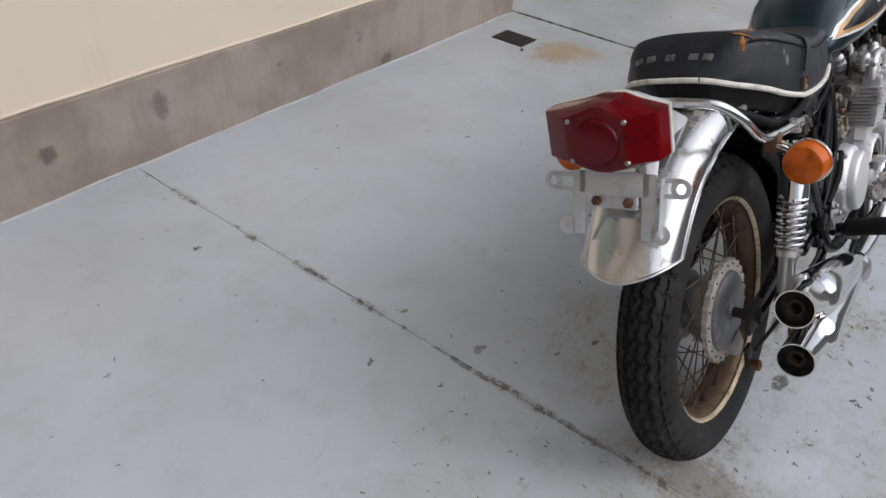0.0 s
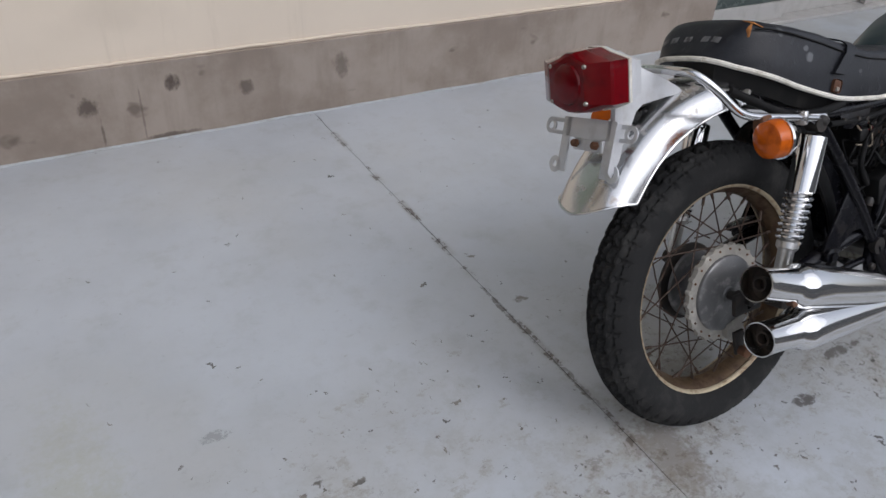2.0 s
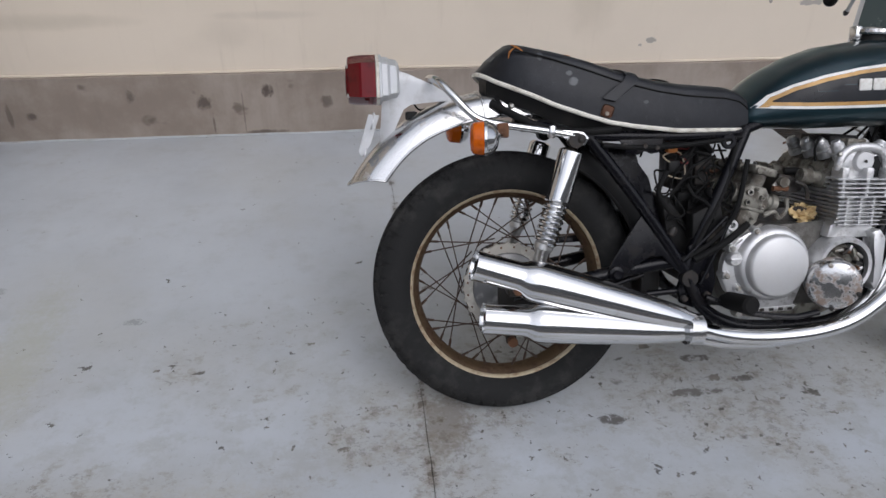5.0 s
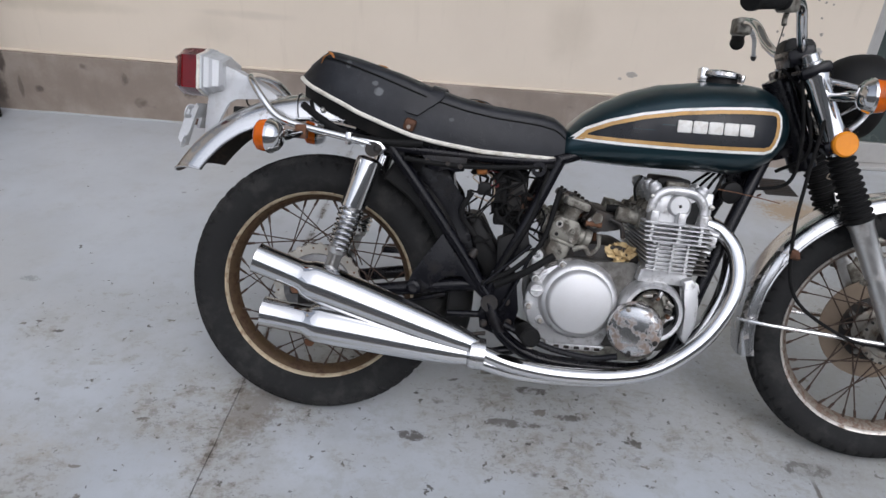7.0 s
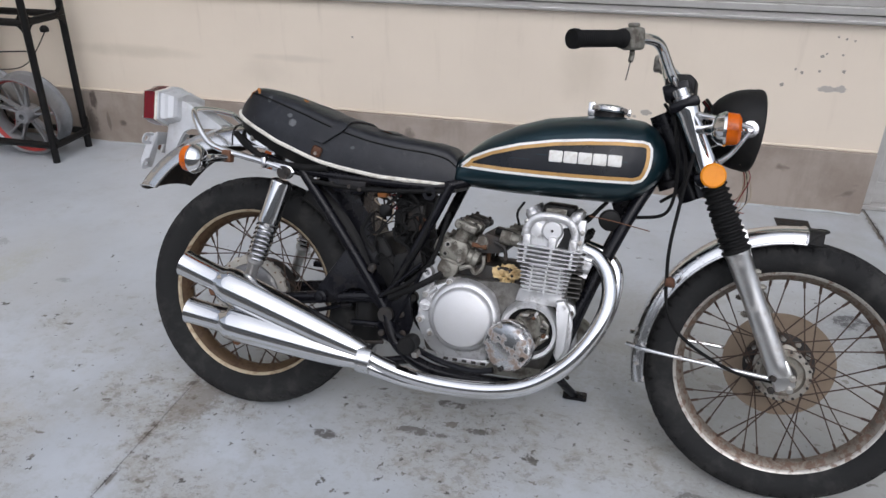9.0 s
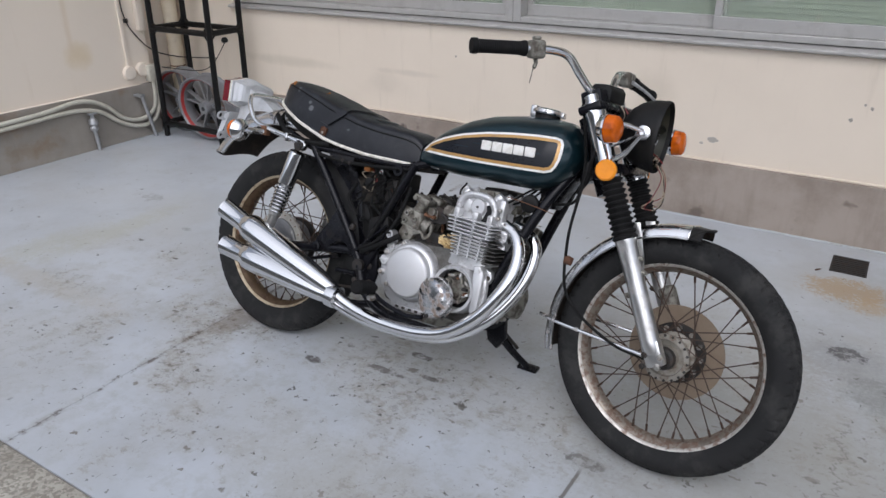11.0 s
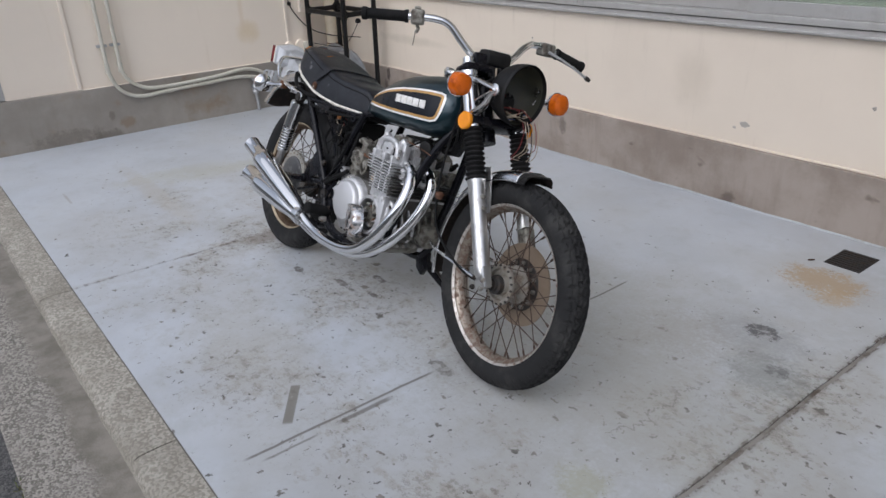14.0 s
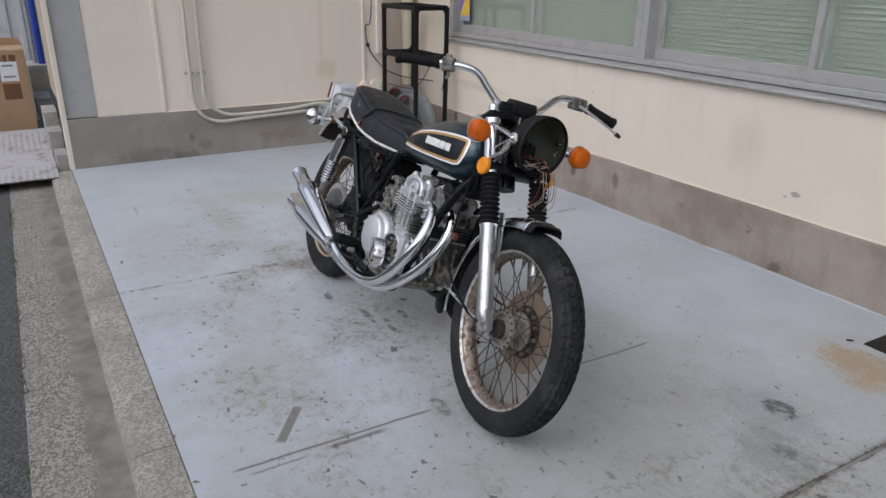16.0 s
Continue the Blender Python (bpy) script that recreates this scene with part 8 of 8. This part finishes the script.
def crumpled(centre, size, seed, folds):
    """A wad of cloth: a ball with sharp folds."""
    bm = bmesh.new()
    bmesh.ops.create_icosphere(bm, subdivisions=4, radius=1.0)
    for v in bm.verts:
        d = v.co.normalized()
        f = 1.0 - abs(noise.noise(d * folds + Vector((seed, 0, 0)))) * 1.1
        f += 0.35 * noise.noise(d * 1.6 + Vector((0, seed, 0))) - 0.25 * abs(noise.noise(d * folds * 2.2 + Vector((0, 0, seed))))
        v.co = Vector(centre) + Vector((d.x * size[0], d.y * size[1], d.z * size[2])) * f
    return bm


ragm = crumpled((0.716, -0.070, 0.474), (0.050, 0.034, 0.038), 2.0, 3.1)
rag = tagged(part("rag", ragm, RAG, None, smooth=False), "crumpled stained yellow rag stuffed behind the cylinders", "rag")
rag.matrix_world = bike.matrix_world
wad = tagged(part("paper_wad", crumpled((0.728, -0.085, 0.432), (0.026, 0.022, 0.024), 5.0, 1.8), PAPER_WAD, None, smooth=False), "dirty white paper wad under the yellow rag", "paper")
wad.matrix_world = bike.matrix_world

# exhaust
for pts in ([(0.895, -0.105, 0.572), (0.932, -0.112, 0.556), (0.962, -0.130, 0.515), (0.968, -0.150, 0.455), (0.945, -0.168, 0.385), (0.895, -0.178, 0.310), (0.815, -0.180, 0.246), (0.72, -0.180, 0.216), (0.60, -0.178, 0.208), (0.50, -0.180, 0.218), (0.425, -0.186, 0.240), (0.385, -0.190, 0.262)],
            [(0.895, -0.038, 0.572), (0.945, -0.042, 0.556), (0.978, -0.050, 0.515), (0.975, -0.068, 0.440), (0.945, -0.092, 0.360), (0.890, -0.120, 0.285), (0.81, -0.140, 0.226), (0.72, -0.150, 0.200), (0.60, -0.155, 0.192), (0.50, -0.168, 0.200), (0.425, -0.182, 0.220), (0.38, -0.188, 0.236)]):
    part("header_pipe", tube(pts, 0.0185, 20, 6), CHROME, bike, "chrome exhaust header pipe")


def muffler(front, back, lbl, drop):
    """A megaphone muffler: thin cone in front, fat drum, stepped tail pipe."""
    a, b = Vector(front), Vector(back)
    prof = [(0.0, -0.005), (0.021, -0.005), (0.023, 0.02), (0.026, 0.05), (0.031, 0.10), (0.0375, 0.25), (0.0425, 0.45), (0.0460, 0.64), (0.0465, 0.735), (0.0440, 0.765), (0.0370, 0.79), (0.0340, 0.81), (0.0335, 0.93), (0.0340, 0.985), (0.0350, 1.0),
            (0.0325, 1.0), (0.0300, 0.985), (0.0295, 0.93), (0.0, 0.925)]
    mu = part("muffler", rod(a, b, prof, 40), CHROME, bike, lbl)
    e = (b - a).normalized()
    part("baffle", rod(b - e * 0.030, b - e * 0.010, [(0.011, 0), (0.015, 0.0), (0.015, 1), (0.011, 1), (0.011, 0)], 20), SOOT, mu, "sooty baffle tube")
    part("tail_soot", rod(b - e * 0.036, b - e * 0.031, [(0, 0), (0.0293, 0), (0.0293, 1), (0.011, 1)], 30), SOOT, mu, "brown soot inside the tail pipe")
    return mu


muffler((0.405, -0.190, 0.258), (-0.106, -0.203, 0.422), "chrome upper muffler with a stepped tail pipe", 0)
muffler((0.402, -0.188, 0.238), (-0.088, -0.200, 0.299), "chrome lower muffler with a stepped tail pipe", 1)
part("muffler_clamp", rod((0.385, -0.192, 0.245), (0.418, -0.190, 0.242), [(0.018, 0), (0.036, 0), (0.037, 0.5), (0.036, 1), (0.018, 1)], 24), CHROME_DULL, bike, "muffler clamp")
part("muffler_bracket", box(-0.03, 0.012, -0.206, -0.160, 0.345, 0.385, 0.006), STEEL_DARK, bike, "black rubber muffler mount")
part("bracket_nut", rod((-0.012, -0.206, 0.363), (-0.012, -0.222, 0.363), [(0, 0), (0.011, 0), (0.011, 1), (0, 1)], 6), RUST_DARK, bike)
part("brake_arm", slab([(-0.02, 0.250), (0.01, 0.252), (0.012, 0.205), (-0.012, 0.195)], -0.088, -0.080, 0.002), STEEL_DARK, bike, "rear brake arm")
part("adjuster_nut", rod((0.0, -0.086, 0.205), (0.0, -0.112, 0.205), [(0, 0), (0.011, 0), (0.012, 0.8), (0, 1)], 12), RUST_DARK, bike)

# foot controls
peg = part("footrest", rod((0.505, -0.128, 0.292), (0.516, -0.240, 0.306), [(0, 0), (0.012, 0), (0.012, 0.18), (0.021, 0.20), (0.022, 0.95), (0.017, 1), (0, 1)], 18), RUBBER, bike, "black rubber footrest")
part("footrest_bolt", rod((0.522, -0.150, 0.268), (0.522, -0.176, 0.268), [(0, 0), (0.011, 0), (0.011, 0.7), (0.008, 1), (0, 1)], 6), BOLT, peg)
part("brake_pedal", tube([(0.46, -0.130, 0.300), (0.56, -0.150, 0.262), (0.66, -0.165, 0.250), (0.72, -0.175, 0.262)], 0.0075, 10, 6), BLACK_FRAME, bike, "black brake pedal")
# side stand, on the far side; its foot is on the floor
MI = bike.matrix_world.inverted()
foot = MI @ Vector((2.085, 0.325, 0.012))
knee = Vector((0.830, 0.120, 0.215))
stand = part("side_stand", tube([knee, knee + (foot - knee) * 0.5 + Vector((0, 0, -0.006)), foot], [0.015, 0.0125, 0.011], 12, 6), BLACK_FRAME, bike, "black side stand, folded out")
part("stand_foot", turned(box(-0.035, 0.035, -0.018, 0.018, -0.006, 0.004, 0.003), MI @ Matrix.Translation((2.088, 0.330, 0.007))), BLACK_FRAME, stand)
part("stand_bracket", slab([(0.79, 0.235), (0.86, 0.255), (0.87, 0.20), (0.845, 0.160), (0.81, 0.18)], 0.105, 0.125, 0.003), BLACK_FRAME, stand)
part("stand_spring", tube([knee + Vector((0.02, 0.012, 0)), knee + (foot - knee) * 0.45 + Vector((0.02, 0.01, 0))], 0.006, 8, 1, False), STEEL_DARK, stand)
pipe("centre_stand", [(0.50, -0.10, 0.235), (0.40, -0.11, 0.215), (0.30, -0.115, 0.225)], 0.012, "black folded stand leg")


# ---- loose things and fittings ----
# conduits on the side wall
def conduit(pts, r, lbl):
    c = thing("conduit", lbl, "conduit", group="wall conduits")
    part("pipe", tube(pts, r, 14, 8), CONDUIT, c)
    return c


CX = SIDE_X + 0.022
a = conduit([(CX, 0.105, 3.15), (CX, 0.085, 2.0), (CX, 0.078, 0.70), (CX, 0.078, 0.50), (CX, 0.085, 0.43), (CX, 0.125, 0.33), (CX, 0.20, 0.272), (CX, 0.30, 0.252), (CX, 0.45, 0.262), (CX, 0.75, 0.272), (CX, 0.95, 0.280), (CX, 1.08, 0.272), (CX, 1.20, 0.238), (CX, 1.32, 0.150), (CX, 1.42, 0.100), (CX, 1.53, 0.085), (CX, 1.61, 0.120), (CX, 1.655, 0.22), (CX, 1.66, 0.36)], 0.0135, "pale flexible conduit bent along the plinth")
b = conduit([(CX, 0.192, 3.15), (CX, 0.172, 2.0), (CX, 0.165, 0.70), (CX, 0.165, 0.50), (CX, 0.172, 0.44), (CX, 0.215, 0.365), (CX, 0.30, 0.312), (CX, 0.40, 0.296), (CX, 0.60, 0.298), (CX, 0.85, 0.310), (CX, 1.03, 0.330), (CX, 1.15, 0.315), (CX, 1.26, 0.255), (CX, 1.35, 0.170), (CX, 1.44, 0.135), (CX, 1.53, 0.135), (CX, 1.60, 0.175), (CX, 1.63, 0.25), (CX, 1.635, 0.36)], 0.0135, "pale flexible conduit bent along the plinth")
for c, y in ((a, 0.078), (b, 0.165)):
    for z, m in ((0.625, GALV), (1.5, GALV)):
        part("saddle", box(SIDE_X - 0.020, SIDE_X + 0.018, y - 0.032, y + 0.032, z - 0.008, z + 0.008, 0.003), m, c)
    part("coupling", lathe([(0.0137, 0.440), (0.0170, 0.442), (0.0170, 0.505), (0.0137, 0.507)], "Z", 16, (CX, y, 0)), CONDUIT, c)
part("coupling", rod((CX, 0.445, 0.262), (CX, 0.49, 0.263), [(0.0137, 0), (0.0165, 0), (0.0165, 1), (0.0137, 1)], 14), CONDUIT, a)
jb = thing("junction_box", "pale plastic junction box where the conduits end", "junction box")
part("box_body", box(SIDE_X - 0.018, SIDE_X + 0.035, 1.605, 1.685, 0.36, 0.47, 0.006), CONDUIT, jb)
for k, (y, z) in enumerate(((1.487, 0.437), (1.588, 0.445))):
    c = thing("round_cover", "round pale blanking cover on the wall", "cover plate", group="round covers")
    part("disc", lathe([(0, SIDE_X + 0.006), (0.040, SIDE_X + 0.005), (0.046, SIDE_X), (0.046, SIDE_X - 0.022), (0, SIDE_X - 0.022)], "X", 28, (0, y, z)), STUCCO_SIDE, c)
tap = thing("standpipe", "short galvanised tap riser against the plinth", "tap")
part("riser", tube([(SIDE_X + 0.030, 1.140, 0.0), (SIDE_X + 0.030, 1.132, 0.14)], 0.013, 14, 1, False), GALV, tap)
part("valve_body", noisy(lathe([(0, 0.13), (0.02, 0.132), (0.026, 0.15), (0.02, 0.165), (0.03, 0.18), (0.027, 0.2), (0.012, 0.215), (0.012, 0.245), (0, 0.246)], "Z", 20, (SIDE_X + 0.032, 1.130, 0)), 0.002, 50), GALV, tap)
part("valve_handle", box(SIDE_X + 0.018, SIDE_X + 0.048, 1.105, 1.16, 0.236, 0.248, 0.003), GALV, tap)
post = thing("support_post", "thin galvanised post standing on the floor", "post")
part("post_rod", tube([(SIDE_X + 0.055, 1.560, 0.0), (SIDE_X + 0.055, 1.500, 0.29)], 0.012, 14, 1, False), GALV, post)
part("post_head", box(SIDE_X - 0.018, SIDE_X + 0.067, 1.475, 1.515, 0.282, 0.298, 0.003), GALV, post)
wire = thing("wall_wire", "thin loose grey wire hanging on the side wall", "wire")
part("wire_run", tube([(SIDE_X - 0.015, 1.58, 2.2), (SIDE_X - 0.015, 1.565, 1.06), (SIDE_X - 0.012, 1.512, 0.92), (SIDE_X - 0.012, 1.526, 0.77), (SIDE_X - 0.01, 1.596, 0.652), (SIDE_X - 0.005, 1.70, 0.555), (SIDE_X + 0.06, 1.84, 0.50), (SIDE_X + 0.3, 1.97, 0.49)], 0.004, 8, 8), STEEL_DARK, wire)
part("wire_clip", box(SIDE_X - 0.022, SIDE_X - 0.004, 1.513, 1.540, 0.756, 0.782, 0.003), STEEL_DARK, wire)
trunk = thing("cable_trunking", "pale painted trunking box in the wall corner", "trunking")
part("trunk", box(SIDE_X - 0.021, SIDE_X + 0.02, 1.60, 1.658, 0.70, 3.15, 0.004), STUCCO_SIDE, trunk)

down = thing("downpipe", "cream pvc rain downpipe in the corner of the walls", "downpipe")
part("pipe", lathe([(0.050, 0.0), (0.050, 0.485), (0.0535, 0.486), (0.0535, 0.54), (0.050, 0.541), (0.050, 3.15), (0, 3.15), (0, 0.0)], "Z", 36, (-1.47, 1.905, 0)), PVC, down)
part("pipe_ring", lathe([(0.0502, 0.418), (0.0525, 0.419), (0.0525, 0.425), (0.0502, 0.426)], "Z", 36, (-1.47, 1.905, 0)), RUST_DARK, down, "brown stained pipe joint")

# sticker on the window
st = thing("sticker", "yellow, purple and grey sticker on the window glass", "sticker")
part("sheet", box(-0.878, -0.735, 2.0655, 2.0665, 0.985, 1.30), GREY_STICKER, st, smooth=False)
part("yellow_field", slab([(-0.870, 1.025), (-0.742, 1.025), (-0.742, 1.26)], 2.0640, 2.0650), YELLOW, st, smooth=False)
part("purple_field", slab([(-0.870, 1.035), (-0.870, 1.29), (-0.745, 1.29), (-0.745, 1.268)], 2.0640, 2.0650), PURPLE, st, smooth=False)

# rack of black tubes with an alloy wheel behind it
rack = thing("wheel_rack", "black tubular steel rack standing in the corner", "rack")
RX0, RX1, RY0, RY1 = -1.30, -0.752, 1.606, 1.875


def rack_tube(pts, r=0.0185):
    part("rack_tube", tube(pts, r, 14, 1, False), BLACK_RACK, rack)


for x, y in ((RX0, RY0), (RX1, RY0), (RX1 - 0.012, RY1), (RX0, RY1)):
    rack_tube([(x - 0.012, y, 0.0), (x + 0.012, y, 1.09)])
RAILS = (0.092, 0.722, 1.085)
for z in RAILS:
    rack_tube([(RX0, RY0, z), (RX1, RY0, z)])
    rack_tube([(RX1, RY0, z), (RX1 - 0.012, RY1, z)])
    rack_tube([(RX0, RY1, z), (RX1 - 0.012, RY1, z)])
    rack_tube([(RX0, RY0, z), (RX0, RY1, z)])


def fillet(a, z, s, d, size=0.085):
    """A rounded gusset between post and rail, in the plane of a and z."""
    curve = [(a + s * size * (1 - math.sin(t * math.pi / 16)), z + d * size * (1 - math.cos(t * math.pi / 16))) for t in range(9)]
    return [(a, z)] + curve


for z in RAILS:
    for d in (1, -1):
        if (z > 1 and d > 0) or (z < 0.1 and d < 0):
            continue
        for x, s in ((RX0, 1), (RX1, -1)):
            for y in (RY0, RY1):
                part("corner_web", slab(fillet(x, z, s, d), y - 0.012, y + 0.012, 0.002), BLACK_RACK, rack)
            for y, s2 in ((RY0, 1), (RY1, -1)):
                part("corner_web", slab(fillet(y, z, s2, d), x - 0.012, x + 0.012, 0.002, "X"), BLACK_RACK, rack)
part("clamp_knob", lathe([(0, 0), (0.02, 0.004), (0.022, 0.02), (0.012, 0.034), (0, 0.036)], "Z", 16, (RX1 - 0.0, RY0 + 0.12, 0.655)), BLACK_DULL, rack)
part("rack_wire", tube([(RX1, RY0 + 0.12, 0.66), (RX1 - 0.05, RY0 + 0.10, 0.58), (RX1 - 0.10, RY0 + 0.07, 0.51), (RX1 - 0.20, RY0 + 0.04, 0.475), (RX0 + 0.02, RY0 + 0.02, 0.47)], 0.003, 8, 8), STEEL_DARK, rack)

WM = Matrix.Translation((-0.972, 1.712, 0.222)) @ pose(0, 0, 0, 6, 0, 4)
wheel = thing("spare_wheel", "grey ten-spoke alloy wheel with red edge tape, in the rack", "wheel", WM)
outer = [(0.222, -0.050), (0.228, -0.048), (0.228, -0.040), (0.214, -0.034), (0.206, -0.02), (0.200, 0.0), (0.206, 0.02), (0.214, 0.034), (0.228, 0.040), (0.228, 0.048), (0.222, 0.050), (0.212, 0.044), (0.200, 0.024), (0.193, 0.0), (0.200, -0.024), (0.212, -0.044)]
outer = [(r * 0.945, y * 1.25) for r, y in outer]
part("rim", lathe(outer, "Y", 80, loop=True), GREY_RIM, wheel)
part("tape", lathe([(0.1885, -0.034), (0.1985, -0.0525), (0.1975, -0.0535), (0.1875, -0.0345)], "Y", 80, loop=True), RED_TAPE, wheel, "red rim tape")
hubm = part("hub", lathe([(0.016, -0.055), (0.036, -0.055), (0.042, -0.045), (0.046, 0.0), (0.042, 0.045), (0.036, 0.055), (0.016, 0.055)], "Y", 40, loop=True), GREY_RIM, wheel)
spk = None
for k in range(10):
    m = Matrix.Rotation(2 * math.pi * k / 10 + (0.20 if k % 2 else -0.06), 4, "Y")
    if spk is None:
        bm = skin([[(0.034, y, z) for y, z in ((-0.013, -0.009), (0.013, -0.009), (0.013, 0.009), (-0.013, 0.009))], [(0.13, y, z) for y, z in ((-0.011, -0.0045), (0.011, -0.0045), (0.011, 0.0045), (-0.011, 0.0045))], [(0.184, y, z) for y, z in ((-0.014, -0.006), (0.014, -0.006), (0.014, 0.006), (-0.014, 0.006))]])
        spk = part("wheel_spoke", bm, GREY_RIM, wheel)
        spk.matrix_basis = m
    else:
        again(spk, m, wheel)
WM2 = Matrix.Translation((-1.305, 1.790, 0.222)) @ pose(0, 0, 0, 4, 0, 4)
wheel2 = copy_thing(wheel, WM2)

# street side beyond the short wall
ramp_t = thing("ramp_plate", "worn painted steel ramp plate bridging the gutter", "ramp")
part("plate", slab([(-1.27, -0.012), (-1.24, 0.004), (-2.78, 0.060), (-2.78, 0.044)], -1.85, -0.885, 0.002), RAMP, ramp_t, smooth=False)
part("plate_foot", box(-2.76, -1.9, -1.83, -0.90, -0.054, 0.010, 0.002), BLOCK, ramp_t, smooth=False)
carton = thing("cardboard_box", "tall brown cardboard box with a white label, flaps open", "box")
BX, BY = -2.95, -0.935
part("carton_body", box(BX - 0.42, BX, BY - 0.42, BY, 0.006, 0.695, 0.004), CARDBOARD, carton, smooth=False)
part("flap", slab([(BY - 0.42, 0.695), (BY, 0.695), (BY - 0.02, 0.75), (BY - 0.38, 0.78)], BX - 0.43, BX - 0.42, 0.0, "X"), CARDBOARD, carton, smooth=False)
part("label", box(BX + 0.001, BX + 0.002, BY - 0.20, BY - 0.07, 0.44, 0.60), PAPER, carton, "white shipping label", smooth=False)
for y0, y1, z0, z1 in ((-0.215, -0.175, 0.60, 0.655), (-0.165, -0.135, 0.60, 0.655), (-0.120, -0.070, 0.60, 0.655), (-0.20, -0.070, 0.29, 0.42)):
    part("print_block", box(BX + 0.001, BX + 0.002, BY + y0, BY + y1, z0, z1), PRINT_BROWN, carton, smooth=False)
part("label_bar", box(BX + 0.002, BX + 0.003, BY - 0.18, BY - 0.10, 0.56, 0.575), GREY_BIN, carton, smooth=False)
part("label_bar", box(BX + 0.002, BX + 0.003, BY - 0.18, BY - 0.09, 0.47, 0.485), GREY_BIN, carton, smooth=False)
for k, (x, y, r, z, mat, nm, lb) in enumerate(((-3.62, -0.795, 0.030, 2.2, BLUE, "blue_pole", "blue painted vertical pole beside the building"), (-3.70, -0.845, 0.020, 2.2, GALV, "grey_pole", "thin galvanised pole beside the building"))):
    p = thing(nm, lb, "pole")
    foot_z = 0.501
    part("shaft", lathe([(0, foot_z), (r, foot_z), (r, z), (0, z)], "Z", 16, (x, y, 0.0)), mat, p)
boards = thing("timber_post", "beige timber boards on the side of the building", "timber post")
part("board", box(-1.98, -1.83, -0.79, -0.70, 0.02, 3.0, 0.003), BEIGE, boards, smooth=False)
part("board", box(-2.75, -2.02, -0.79, -0.72, 0.40, 3.0, 0.003), BEIGE, boards, smooth=False)
blocks = thing("concrete_blocks", "small stepped concrete blocks at the foot of the wall", "blocks")
part("block", box(-1.98, -1.74, -0.895, -0.802, -0.05, 0.22, 0.006), BLOCK, blocks, smooth=False)
part("block", box(-2.34, -2.0, -0.90, -0.802, -0.05, 0.32, 0.006), BLOCK, blocks, smooth=False)
part("block", box(-1.72, -1.50, -0.88, -0.802, -0.05, 0.10, 0.006), BLOCK, blocks, smooth=False)
binn = thing("grey_crate", "grey plastic crate behind the cardboard box", "crate")
part("crate_body", skin([[(-3.38, -0.90, 0.006), (-3.10, -0.90, 0.006), (-3.10, -0.81, 0.006), (-3.38, -0.81, 0.006)], [(-3.40, -0.91, 0.25), (-3.08, -0.91, 0.25), (-3.08, -0.80, 0.25), (-3.40, -0.80, 0.25)]]), GREY_BIN, binn, smooth=False)
part("crate_lid", box(-3.41, -3.07, -0.92, -0.79, 0.2505, 0.275, 0.006), GREY_BIN, binn, smooth=False)
# added ledge, only there to carry the feet of the two poles
gb = thing("low_wall", "low grey ledge added as a footing under the poles", "wall")
part("wall_body", box(-3.95, -3.50, -0.92, -0.70, 0.001, 0.50, 0.006), BLOCK, gb, smooth=False)
far = thing("far_shed", "pale corrugated shed far down the street", "shed")
part("shed_wall", box(-9.0, -8.8, -4.5, 0.4, -0.05, 2.6), PALE_STONE, far, smooth=False)
for k in range(24):
    part("shed_rib", box(-8.8, -8.77, -4.45 + 0.2 * k, -4.38 + 0.2 * k, 0.0, 2.58, 0.006, 1), PALE_STONE, far, smooth=False)

# weeds along the asphalt edge
rng = random.Random(8)
bm = bmesh.new()
for k in range(420):
    x = rng.uniform(-1.2, 3.2)
    if noise.noise((x * 2.5, 0, 0)) < 0.0:
        continue
    y = -1.195 + rng.uniform(-0.012, 0.012)
    h, w, d = rng.uniform(0.006, 0.022), rng.uniform(0.0015, 0.004), rng.uniform(0, 3.14)
    c, s = math.cos(d) * w, math.sin(d) * w
    t = (x + rng.uniform(-0.012, 0.012), y + rng.uniform(-0.012, 0.012), -0.05 + h)
    bm.faces.new([bm.verts.new(p) for p in ((x - c, y - s, -0.056), (x + c, y + s, -0.056), t)])
tagged(part("weeds", bm, EARTH, None, smooth=False), "small dry weeds along the edge of the asphalt", "weeds", kind="stuff")

# a curled dry leaf by the drain
leaf_rows = []
for i in range(7):
    u = i / 6
    w = 0.011 * math.sin(math.pi * (0.08 + 0.87 * u))
    leaf_rows.append([(-0.02 + 0.04 * u, w * v, 0.004 + 0.007 * abs(v) + 0.006 * u * u) for v in (-1, -0.5, 0, 0.5, 1)])
leaf_bm = skin(leaf_rows, False, False)
bmesh.ops.solidify(leaf_bm, geom=list(leaf_bm.faces), thickness=0.0012)
tagged(part("leaf", turned(leaf_bm, Matrix.Translation((2.814, 1.640, -0.002)) @ pose(0, 0, 0, 0, 0, 35) @ Matrix.Diagonal((0.65, 0.65, 0.65, 1))), RUST_DARK, None), "small curled brown dry leaf on the floor", "leaf")
